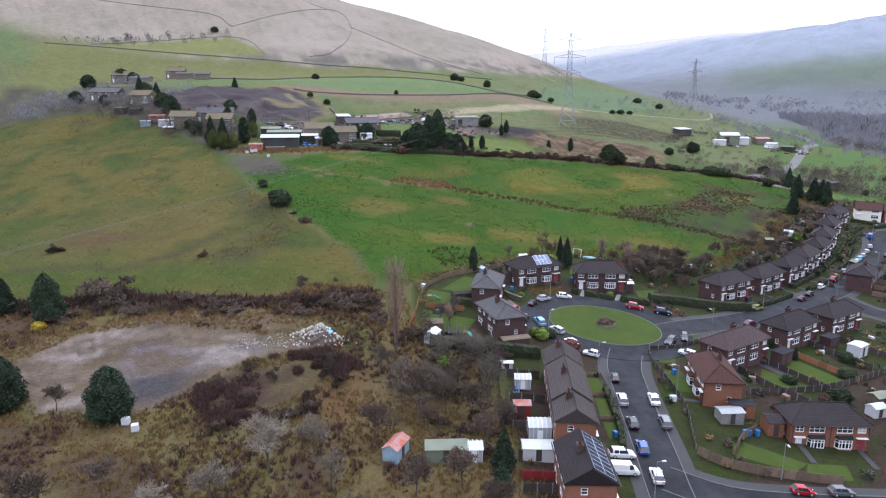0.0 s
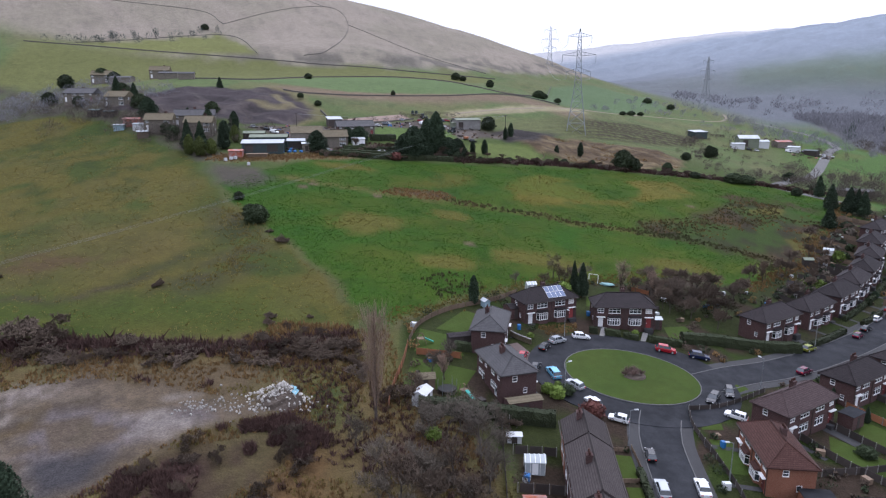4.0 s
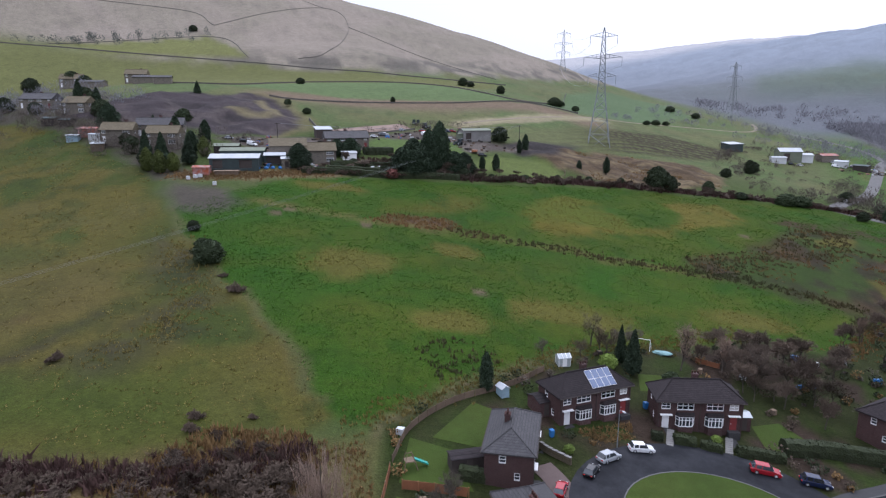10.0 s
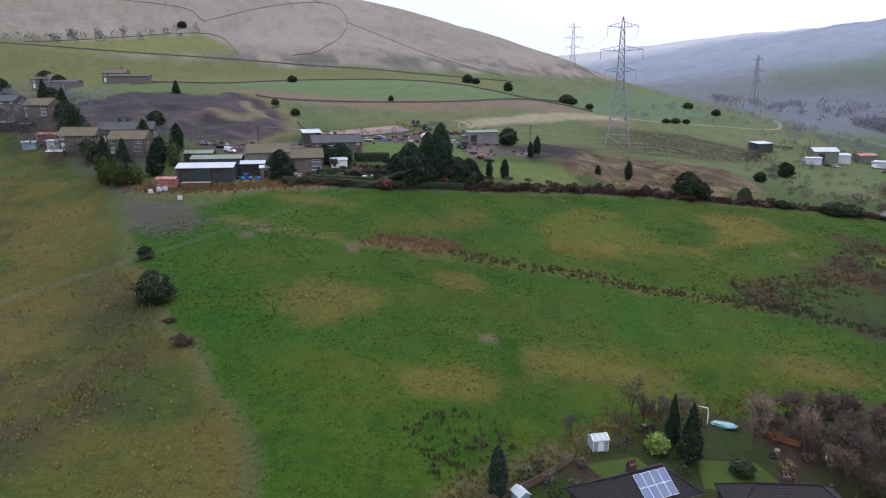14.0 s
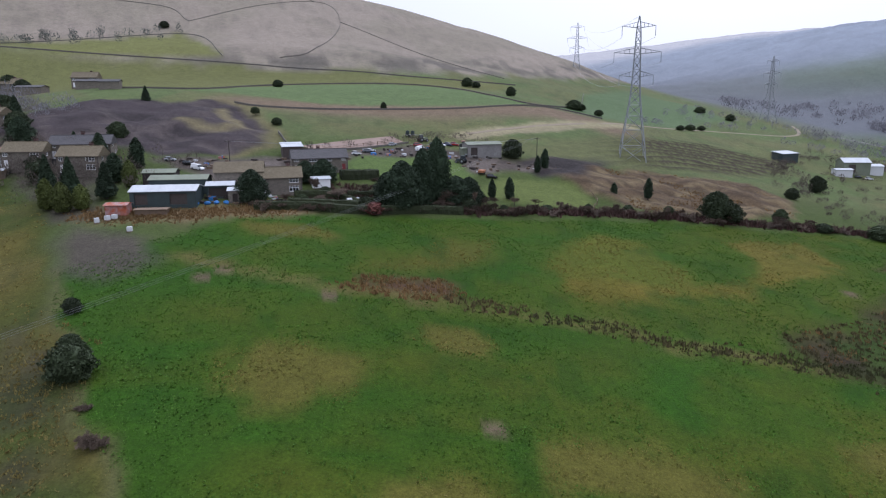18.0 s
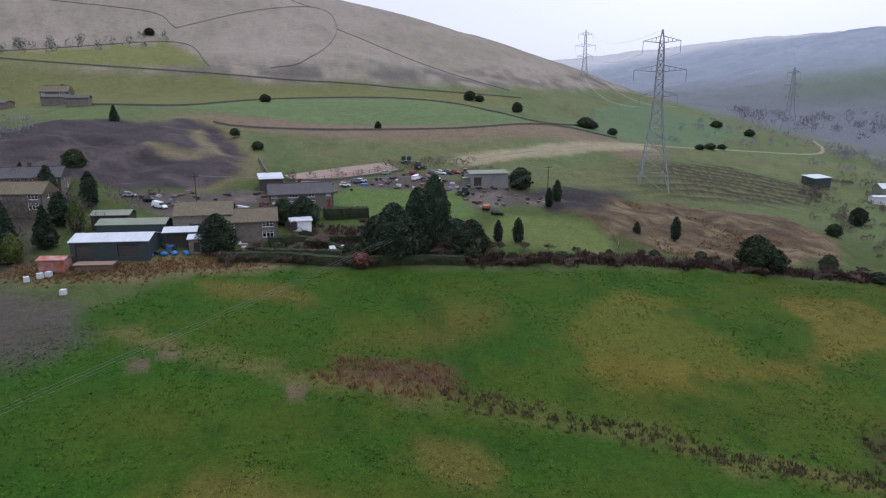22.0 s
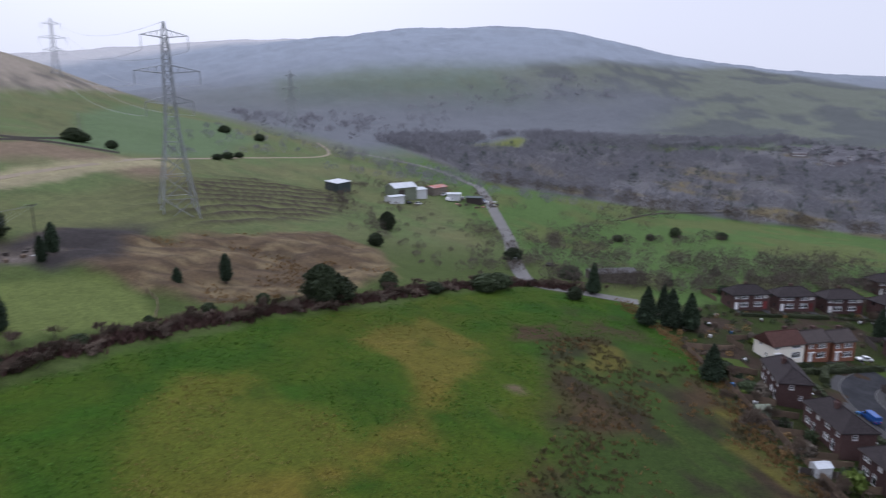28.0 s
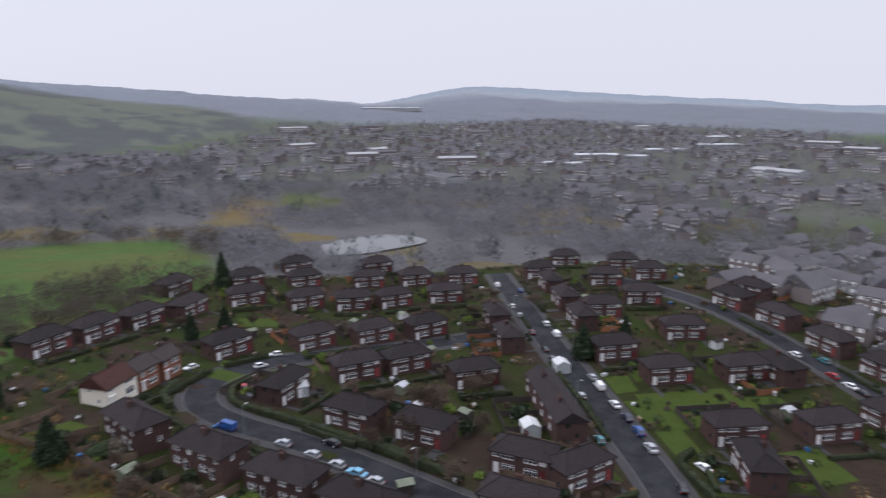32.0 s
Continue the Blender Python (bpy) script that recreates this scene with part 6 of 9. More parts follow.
def crowns(name, label, mat, xs, ys, seed, tall=(6, 10), wide=(2.5, 4.5), leaves=30, size=0.9):
    """Far woodland: many loose crowns of twig clumps in one mesh."""
    rng = np.random.default_rng(seed)
    n = len(xs)
    h, w = rng.uniform(*tall, n), rng.uniform(*wide, n)
    d = rng.normal(size=(n, leaves, 3))
    d /= np.linalg.norm(d, axis=2, keepdims=True)
    d *= rng.uniform(0.3, 1.0, (n, leaves, 1)) ** 0.5
    c = np.stack([xs, ys, height(xs, ys)], -1)[:, None, :] + d * np.stack([w, w, h * 0.5], -1)[:, None, :]
    c[:, :, 2] += (h * 0.5)[:, None]
    c, d = c.reshape(-1, 3), d.reshape(-1, 3)
    way = d * 0.6 + (0, 0, 0.8) + rng.normal(size=d.shape) * 0.3
    side = np.cross(way, rng.normal(size=d.shape))
    side /= np.linalg.norm(side, axis=1, keepdims=True) + 1e-6
    k = size * rng.uniform(0.6, 1.4, (len(c), 1))
    tris = np.stack([c - side * k * 0.32, c + side * k * 0.32, c + way * k * 2.0], 1)
    return tagged(part(name, tri_mesh(name, tris, mat), mat), label, "woodland", kind="stuff")


# pale blue-grey: distance haze put into the twigs' colour
WOOD_HAZED = material("hazed_winter_woodland", (0.2, 0.198, 0.215), 0.95, grain=((0.01, 0.5, 0.8), (0.05, 0.4, 0.8)))
THICKET = material("bare_thicket", (0.1, 0.083, 0.068), 0.95, grain=((0.05, 0.5, 0.7),))
WOOD_DARK_FIR = material("far_firs", (0.07, 0.085, 0.075), 0.95, grain=((0.02, 0.5, 0.7),))
x, y = sown(WOODS, 6800, 61, 0.4, 45)
keep = inside(x, y, ((300, 160), (300, 215), (365, 250), (372, 165)), 1) < 0.5
crowns("woodland", "bare valley woodland coloured pale for haze", WOOD_HAZED, x[keep], y[keep], 62, (4, 8), (2.2, 3.8), 75, 0.45)
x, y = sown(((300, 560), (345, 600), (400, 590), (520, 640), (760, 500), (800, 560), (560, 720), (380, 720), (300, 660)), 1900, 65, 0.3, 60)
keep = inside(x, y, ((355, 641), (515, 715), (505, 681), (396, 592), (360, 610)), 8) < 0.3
crowns("woodland", "bare woodland at the far hill's foot", WOOD_HAZED, x[keep], y[keep], 66, (4, 8), (3, 5), 50, 0.8)
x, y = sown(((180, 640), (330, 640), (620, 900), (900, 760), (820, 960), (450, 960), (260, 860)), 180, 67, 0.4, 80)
crowns("woodland", "scattered bare trees up the far hillside", WOOD_HAZED, x, y, 68, (4, 7), (3, 6), 40, 0.9)
x, y = sown(WOODS, 260, 63, 0.5, 60)
crowns("woodland", "scattered dark firs in the valley wood", WOOD_DARK_FIR, x, y, 64, (8, 12), (2, 3))
x, y = band(((160, 336), (180, 330), (205, 312), (230, 290), (262, 268)), 130, 5, 69)
crowns("woodland", "line of bare trees beyond the estate", THICKET, x, y, 70, (4, 8), (2, 3.5), 160, 0.28)
x, y = band(((146, 312), (160, 308), (176, 298), (196, 288), (216, 277), (238, 264), (256, 256)), 170, 4.5, 105)
crowns("woodland", "row of bare trees behind the estate's last houses", THICKET, x, y, 106, (2.5, 7), (1.6, 3.2), 190, 0.26)
x, y = band(((176, 356), (206, 350), (236, 338), (262, 334)), 46, 5, 107)
crowns("woodland", "thorn clumps in the far pasture", THICKET, x, y, 108, (1.5, 4), (1.4, 2.6), 150, 0.24)
x, y = band(((300, 262), (346, 276), (340, 330), (300, 420), (262, 474)), 220, 6, 71)
crowns("woodland", "bare hedgerow trees round the far field", THICKET, x, y, 72, (4, 8), (2, 3.5), 120, 0.32)
x, y = band(((180, 352), (215, 362), (250, 372), (300, 380)), 60, 6, 73)
crowns("woodland", "scattered bare trees in the far field", THICKET, x, y, 74, (3, 7), (2, 3.5), 120, 0.3)
x, y = band(((200, 540), (215, 500), (240, 480)), 70, 12, 75)
crowns("woodland", "bare trees along the upper lane", WOOD_HAZED, x, y, 76, (3, 7), (2, 4), 100, 0.35)
x, y = sown(((480, 200), (560, 310), (760, 420), (1100, 300), (1300, -200), (900, -500), (420, -300), (300, -20), (480, -20)), 2200, 77, 0.3, 40)
crowns("woodland", "bare trees between the town's houses", WOOD_HAZED, x, y, 78, (5, 9), (2.5, 4.5), 60, 0.7)
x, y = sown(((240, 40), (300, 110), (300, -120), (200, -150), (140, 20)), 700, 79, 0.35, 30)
crowns("woodland", "bare trees beyond the estate", WOOD_HAZED, x, y, 80, (5, 9), (2.5, 4.0), 90, 0.42)
x, y = sown(((-230, 340), (-180, 330), (-140, 330), (-135, 350), (-180, 380), (-240, 390)), 90, 81, 0.3, 30)
crowns("woodland", "bare garden trees round the hill hamlet", WOOD_HAZED, x, y, 82, (4, 8), (2.5, 4), 140, 0.3)
x, y = band(((-170, 322), (-145, 314), (-125, 300), (-105, 292), (-98, 300), (-86, 306)), 60, 6, 85)
crowns("woodland", "bare trees between the hill cottages", THICKET, x, y, 86, (3, 7), (1.5, 3), 160, 0.25)
x, y = band(((-215, 352), (-188, 340), (-163, 330), (-146, 318), (-124, 304), (-108, 288), (-96, 276)), 90, 5, 131)
crowns("woodland", "bare thorn trees along the hamlet's edge", THICKET, x, y, 132, (2.5, 6), (1.6, 3), 170, 0.24)
random.seed(133)
for x, y, k in ((-161, 352, 1.3), (-156, 346, 1.0), (-206, 421, 1.5), (-196, 415, 1.2), (-201, 359, 1.2), (-178, 344, 0.9), (-143, 331, 1.3), (-109, 327, 1.0), (-112, 291, 1.0), (-118, 299, 0.8), (-134, 316, 0.9), (-220, 408, 1.4)):
    plant(BUSH, x, y, k, k * 1.3, "dark evergreen clump between the hill cottages")
x, y = band(((-52, 332), (-40, 347), (-20, 364), (0, 366), (20, 360)), 34, 3, 87)
crowns("woodland", "grey thorn scrub above the farmyard", THICKET, x, y, 88, (1.5, 3), (1.2, 2.2), 120, 0.2)
x, y = band(((118, 362), (124, 380), (130, 400), (136, 425), (150, 440), (170, 438), (186, 434), (204, 420), (215, 400)), 70, 3, 89)
crowns("woodland", "dark scrub round the upper farm", THICKET, x, y, 90, (1.5, 4.5), (1.2, 2.5), 120, 0.24)
x, y = band(((160, 470), (200, 452), (232, 430), (262, 400)), 60, 7, 91)
crowns("woodland", "thorn trees along the upper lane", WOOD_HAZED, x, y, 92, (2, 5), (1.5, 2.8), 110, 0.28)
x, y = band(((120, 320), (135, 332), (150, 330), (162, 350), (172, 380)), 60, 4, 93)
crowns("woodland", "brown thicket beside the lane", THICKET, x, y, 94, (2, 4.5), (1.5, 2.6), 140, 0.22)
x, y = sown(((100, 326), (122, 318), (150, 345), (190, 400), (205, 440), (160, 445), (130, 432), (112, 380)), 80, 135, 0.4, 14)
crowns("woodland", "scattered thorn bushes on the slope below the upper farm", THICKET, x, y, 136, (1.0, 3.0), (0.8, 1.8), 110, 0.2)
x, y = sown(((80, 455), (140, 500), (190, 540), (215, 600), (170, 640), (120, 560)), 45, 137, 0.35, 30)
crowns("woodland", "scattered thorn trees on the upper pasture", WOOD_HAZED, x, y, 138, (2, 4.5), (1.4, 2.6), 110, 0.28)
x, y = band(((-260, 470), (-254, 483), (-180, 552)), 45, 5, 83)
crowns("woodland", "dark shelter belt below the moor", WOOD_DARK_FIR, x, y, 84, (3, 6), (1.5, 3), 70, 0.4)

# ---- vehicles ----
CARS = {}


def car(kind, color, label):
    """A parked car: hatchback, estate or van, with body, glass, wheels and lamps."""
    length, wide, tall, bonnet, rear, waist = {"hatch": (3.8, 1.68, 1.44, 0.9, 0.35, 0.86), "estate": (4.25, 1.72, 1.5, 1.05, 0.3, 0.92), "saloon": (4.2, 1.72, 1.4, 1.05, 0.85, 0.86), "van": (4.5, 1.8, 1.85, 0.8, 0.05, 1.05)}[kind]
    top = thing("car" if kind != "van" else "van", label, "car" if kind != "van" else "van", group="parked vehicles")
    l, w, p = length / 2, wide / 2, paint(color)
    side = [(-l + 0.12, 0.2), (l - 0.15, 0.2), (l + 0.02, 0.36), (l, 0.58), (l - 0.22, waist - 0.15), (l - bonnet + 0.1, waist - 0.02), (-l + 0.1, waist), (-l, waist - 0.12), (-l - 0.03, 0.45), (-l, 0.28)]
    slices = [(-w, 0.95), (-w * 0.9, 1.0), (0, 1.012), (w * 0.9, 1.0), (w, 0.95)]
    s = Shape()
    n = len(side)
    for y, k in slices:
        s.v += [(x * k, y if 0.3 < z < waist - 0.05 else y * 0.95, 0.5 + (z - 0.5) * k) for x, z in side]
    s.f += [(n * m + i, n * m + (i + 1) % n, n * (m + 1) + (i + 1) % n, n * (m + 1) + i)[::-1] for m in range(4) for i in range(n)]
    s.f += [tuple(range(n)), tuple(range(5 * n - 1, 4 * n - 1, -1))]
    body = part("body", s, p, top)
    r0, r1 = (-l + rear, l - bonnet - (0.75 if kind != "van" else 0.45))
    roof = [(r0 + 0.15, -w * 0.74, tall - 0.06), (r1, -w * 0.74, tall - 0.06), (r1, w * 0.74, tall - 0.06), (r0 + 0.15, w * 0.74, tall - 0.06)]
    sill = [(-l + 0.06 + (rear - 0.3 if kind == "saloon" else 0), -w * 0.9, waist), (l - bonnet - 0.05, -w * 0.9, waist), (l - bonnet - 0.05, w * 0.9, waist), (-l + 0.06 + (rear - 0.3 if kind == "saloon" else 0), w * 0.9, waist)]
    part("window_glass", Shape().hull(sill, roof), GLASS, top)
    rs = Shape().hull([(x, y * 1.02, z - 0.02) for x, y, z in roof], [(x * 0.97, y * 0.9, tall) for x, y, z in roof])
    part("roof", rs, p, body)
    if kind == "van":
        rs2 = Shape().hull([(-l + 0.04, -w * 0.93, waist), (0.55, -w * 0.92, waist), (0.55, w * 0.92, waist), (-l + 0.04, w * 0.93, waist)], [(-l + 0.12, -w * 0.8, tall - 0.04), (0.5, -w * 0.8, tall - 0.04), (0.5, w * 0.8, tall - 0.04), (-l + 0.12, w * 0.8, tall - 0.04)])
        part("side_panel", rs2, p, body)
    else:
        for x0, x1 in ((r0 + 0.1, r0 + 0.3), ((r0 + r1) / 2 - 0.05, (r0 + r1) / 2 + 0.08)):
            for sy in (-1, 1):
                pil = Shape().hull([(x0, sy * w * 0.92, waist), (x1, sy * w * 0.92, waist), (x1, sy * w * 0.86, waist), (x0, sy * w * 0.86, waist)], [(x0 + 0.05, sy * w * 0.76, tall - 0.05), (x1 + 0.05, sy * w * 0.76, tall - 0.05), (x1 + 0.05, sy * w * 0.7, tall - 0.05), (x0 + 0.05, sy * w * 0.7, tall - 0.05)])
                part("pillar", pil, p, body)
    for sx in (-1, 1):
        for sy in (-1, 1):
            x, y = sx * (l - 0.78), sy * (w - 0.1)
            wh = part("wheel", Shape().tube((x, y - 0.1, 0.31), (x, y + 0.1, 0.31), 0.31, 0.31, 12), RUBBER, top)
            part("rim", Shape().tube((x, y + sy * 0.09, 0.31), (x, y + sy * 0.12, 0.31), 0.2, 0.17, 8), ALU, wh)
        for sy in (-1, 1):
            y = sy * w * 0.66
            part("headlight" if sx > 0 else "tail_light", Shape().box(sx * l - 0.12, y - 0.17, 0.52 if sx > 0 else 0.62, sx * l + (0.02 if sx > 0 else 0.03), y + 0.17, 0.62 if sx > 0 else 0.74), LAMP_GLASS if sx > 0 else LAMP_RED, top)
    for sy in (-1, 1):
        part("mirror", Shape().box(l - bonnet - 0.35, sy * (w + 0.03) - 0.09, waist - 0.02, l - bonnet - 0.2, sy * (w + 0.03) + 0.09, waist + 0.12), p, top)
    return top


PAINT = {"white": (0.72, 0.73, 0.74), "black": (0.012, 0.012, 0.014), "grey": (0.11, 0.115, 0.125), "silver": (0.36, 0.38, 0.4), "blue": (0.02, 0.07, 0.24), "navy": (0.012, 0.018, 0.05), "red": (0.3, 0.012, 0.02), "sky": (0.14, 0.36, 0.52), "lime": (0.2, 0.22, 0.03), "teal": (0.05, 0.2, 0.22), "wine": (0.1, 0.008, 0.03)}
LINES = [STREET, CRESCENT, SIDE_ROAD, MAIN_ROAD, PARALLEL, ring]


def heading(x, y):
    """The turn of the road nearest to a place."""
    best = (1e9, 0)
    for line in LINES:
        for (ax, ay), (bx, by) in zip(line, line[1:]):
            dx, dy = bx - ax, by - ay
            t = min(1, max(0, ((x - ax) * dx + (y - ay) * dy) / (dx * dx + dy * dy)))
            best = min(best, (math.hypot(x - ax - t * dx, y - ay - t * dy), math.degrees(math.atan2(dy, dx))))
    return best[1]


def park(kind, color, x, y, turn=None, up=0.1):
    turn = heading(x, y) if turn is None else turn
    c, s = math.cos(radians(turn)), math.sin(radians(turn))
    tilt = math.degrees(math.atan2(hz(x - 1.2 * c, y - 1.2 * s) - hz(x + 1.2 * c, y + 1.2 * s), 2.4))
    m = pose(x, y, hz(x, y) + up, 0, 0, turn) @ pose(0, 0, 0, 0, tilt) @ Matrix.Scale(0.9, 4)
    word = {"hatch": "hatchback", "estate": "estate car", "saloon": "saloon car", "van": "van"}[kind]
    if (kind, color) in CARS:
        return copy_thing(CARS[kind, color], m)
    CARS[kind, color] = car(kind, PAINT[color], f"{color} {word} parked by the kerb")
    CARS[kind, color].matrix_basis = m
    return CARS[kind, color]


for row in (("saloon", "white", 33.2, 105.4), ("estate", "silver", 27.6, 104.3), ("hatch", "black", 27.6, 97.1), ("estate", "grey", 33.0, 98.3), ("hatch", "blue", 27.4, 90.4), ("hatch", "white", 27.6, 83.7), ("estate", "white", 23.8, 88.2, 5), ("van", "white", 23.2, 84.2, 5),
            ("hatch", "black", 28.1, 112), ("hatch", "white", 25.6, 121), ("hatch", "white", 22.5, 125.4, 120), ("estate", "black", 43.6, 130.6), ("estate", "black", 47.4, 133.6), ("estate", "white", 45.4, 125.6, 150), ("hatch", "black", 17.0, 144, 60), ("hatch", "silver", 19.8, 147.4, 35),
            ("estate", "white", 24.8, 150.4, 5), ("estate", "red", 40.8, 148.6, -12), ("estate", "navy", 46.8, 147.2, -10), ("estate", "sky", 17.3, 134, 105), ("estate", "silver", 20.4, 130.6, 130), ("hatch", "lime", 72.4, 156.8), ("hatch", "wine", 66, 145.4), ("hatch", "wine", 88.0, 166.6), ("hatch", "black", 92.2, 171),
            ("hatch", "white", 98.5, 177.7), ("hatch", "red", 105.8, 185), ("hatch", "red", 109.5, 180.5), ("saloon", "grey", 112.6, 192.3), ("hatch", "silver", 122, 202.6), ("hatch", "red", 47.5, 83.4), ("estate", "grey", 53.1, 84), ("van", "blue", 141.6, 229.5), ("hatch", "silver", 135.3, 218.6), ("hatch", "silver", 131.2, 213.2),
            ("estate", "black", 135.7, 210.0), ("saloon", "sky", 124.6, 205.6), ("hatch", "silver", 127.6, 208.9), ("saloon", "white", 172.3, 242.2, 140), ("hatch", "white", 182.5, 224.5, 110), ("hatch", "white", 174.6, 227), ("hatch", "silver", 166.1, 227.6, 150), ("hatch", "red", 161.4, 229, 20), ("hatch", "black", 156.9, 227.5, 20),
            ("van", "white", 241.7, 154.6), ("hatch", "blue", 232.7, 148.8), ("hatch", "white", 216.1, 155.6), ("hatch", "silver", 207.2, 155.7), ("hatch", "wine", 192.5, 156), ("estate", "white", 198, 150.2), ("van", "white", 189.5, 150), ("hatch", "black", 180, 156), ("estate", "grey", 173.7, 156), ("hatch", "teal", 175.1, 147.4, 80),
            ("hatch", "silver", 162.1, 150), ("van", "white", 157.2, 150.1), ("hatch", "silver", 153.3, 155.8), ("saloon", "white", 148.3, 150), ("hatch", "navy", 142.2, 149.9), ("estate", "blue", 136.6, 149.9), ("saloon", "silver", 130, 150.4), ("estate", "black", 116.3, 151.2), ("hatch", "teal", 134.2, 158.9, 0), ("saloon", "white", 122.3, 144, 10),
            ("hatch", "white", 167.2, 94.4), ("hatch", "teal", 163.1, 89.4), ("hatch", "red", 155.4, 93), ("saloon", "white", 150.3, 92.4), ("hatch", "black", 146.9, 92.2), ("van", "white", -44.5, 331.9, 20), ("van", "white", -76, 305.5, -15), ("van", "silver", -57, 308, 170), ("hatch", "white", -33, 343, 40), ("hatch", "black", -80, 309, 10),
            ("hatch", "silver", -86, 311, 10), ("hatch", "white", -36.9, 337.6, 15), ("hatch", "grey", -34.0, 341.7, 30), ("hatch", "red", -18.6, 356, 20), ("van", "white", -17.5, 351.4, 60), ("estate", "grey", -12.9, 358, -20), ("hatch", "white", -10.5, 359.2, -15), ("hatch", "navy", -8.2, 360.2, -20), ("hatch", "red", -6, 361.3, -10), ("van", "white", -10.9, 350.6, 80), ("estate", "black", 6.4, 330, 10), ("van", "white", 152, 338.5, 45), ("estate", "black", 160, 330, -5), ("hatch", "white", 190, 424, 20), ("hatch", "red", 195, 429, 20),
            ("van", "white", 187, 416, -30), ("hatch", "grey", 196, 418, 60), ("hatch", "black", 164, 414, 10), ("hatch", "white", 168, 413, 0), ("hatch", "black", 14.4, 135.6, 70), ("hatch", "red", 12.5, 139.6, 70), ("hatch", "silver", -27, 353, 50), ("hatch", "wine", 1.5, 358, 0)):
    park(*row, **({} if -5 < row[2] < 260 and row[3] < 260 else {"up": 0.02}))


# ---- fences, sheds and garden things ----
def fence(line, tall, panel_mat, post_mat, label, pitch=1.85, thick=0.05):
    """A panel fence: posts, and a panel of boards between each pair."""
    pts = curve_points(line, 0.2)
    run, spots, last = 0.0, [pts[0]], pts[0]
    for p in pts[1:]:
        run += (p - last).length
        last = p
        if run >= pitch:
            spots.append(p)
            run = 0.0
    a = spots[0]
    top = thing("fence", label, "fence", pose(a.x, a.y, hz(a.x, a.y)))
    panel = Shape()
    panel.box(0.01, -thick / 2, 0.06, pitch - 0.005, thick / 2, tall - 0.04, 0.006)
    pm = panel.mesh("panel", panel_mat)
    qm = Shape().box(-0.06, -0.06, -0.5, 0.06, 0.06, tall + 0.06, 0.01).mesh("post", post_mat)
    base = top.matrix_basis.inverted()
    for n, p in enumerate(spots):
        part("post", qm, post_mat, top, at=base @ pose(p.x, p.y, hz(p.x, p.y)))
        if n + 1 < len(spots):
            q = spots[n + 1]
            dz = hz(q.x, q.y) - hz(p.x, p.y)
            part("panel", pm, panel_mat, top, at=base @ pose(p.x, p.y, hz(p.x, p.y), 0, 0, math.degrees(math.atan2(q.y - p.y, q.x - p.x))) @ Matrix.Shear("XY", 4, (0, 0)) @ pose(0, 0, 0, 0, -math.degrees(math.atan2(dz, (q - p).length))))
    return top


fence(((38.2, 126.5), (37.2, 121), (38, 112), (38.2, 104), (36.6, 96), (35.6, 91)), 1.0, WOOD_DARK, CONCRETE, "low dark panel fence with concrete posts along the street")
fence(((35.6, 90.8), (38, 88.6), (42.3, 87.2), (50.7, 86.4), (56, 86.6)), 1.5, WOOD, WOOD, "curved pale timber fence at the corner", 1.6)
fence(((38.2, 126.6), (43, 128), (48, 131), (55, 136.4)), 0.9, WOOD_DARK, CONCRETE, "low dark panel fence with concrete posts round a front garden")
fence(((53.5, 121), (57, 114.5), (62, 109)), 1.3, WOOD_DARK, CONCRETE, "dark panel fence between back gardens")
fence(((60, 126.5), (64.5, 120), (69, 114)), 1.3, WOOD_DARK, CONCRETE, "dark panel fence between back gardens")
fence(((67, 133), (71.5, 126.5), (76, 120)), 1.3, WOOD_ORANGE, CONCRETE, "brown panel fence between back gardens")
fence(((74.5, 137.5), (79, 131), (83, 125)), 1.3, WOOD_DARK, CONCRETE, "dark panel fence between back gardens")
fence(((82, 142), (87, 135.5), (91, 130)), 1.3, WOOD_DARK, CONCRETE, "dark panel fence between back gardens")
fence(((52, 111.5), (58, 113), (66, 115.5), (76, 120.5), (90, 129)), 1.2, WOOD_DARK, CONCRETE, "dark panel fence across the garden ends")
fence(((47.5, 98.5), (44.5, 96), (42, 92.5), (40.5, 90)), 1.5, WOOD, WOOD, "weathered timber fence beside a garden path", 1.6)
for y0 in (78.5, 86, 93.5, 101.8, 110, 117.6):
    fence(((14.6, y0), (11, y0), (7.2, y0 - 0.3)), 1.4, WOOD_DARK, CONCRETE, "dark panel fence between back yards")
fence(((7.0, 78), (7.0, 90), (7.2, 104), (7.4, 117.5)), 1.4, WOOD_DARK, WOOD_DARK, "dark timber fence behind back yards")
fence(((14.4, 81.5), (10.5, 81.3), (8.2, 81.0)), 1.3, WOOD_RED, WOOD_RED, "bright red painted fence panels across a yard", 1.3)
fence(((-6.5, 137.4), (-2, 137.2), (3.2, 136.8)), 1.3, WOOD_ORANGE, WOOD_ORANGE, "orange timber fence across a lawn")
fence(((-9.6, 119), (-9.4, 126), (-8.6, 133), (-8.2, 142)), 1.4, WOOD_ORANGE, WOOD, "brown timber fence at the garden side")
fence(((-8.2, 142.3), (-6.5, 150), (-1, 157.6), (8, 164.5), (14, 171)), 1.1, WOOD, WOOD, "old timber fence between gardens and field")
fence(((42.2, 181.5), (44.2, 180.8), (46.6, 179.8)), 1.0, WOOD_ORANGE, WOOD_ORANGE, "orange timber garden fence")
for y0, y1 in ((98, 98.4), (105.5, 105.8), (112.6, 112.8)):
    fence(((22.6, y0), (25, y1)), 0.7, WOOD, WOOD, "low timber fence between front gardens", 1.2)
fence(((25.2, 93), (25.6, 100), (26, 108), (25.8, 115)), 0.7, WOOD, WOOD, "low timber fence along the pavement", 1.6)
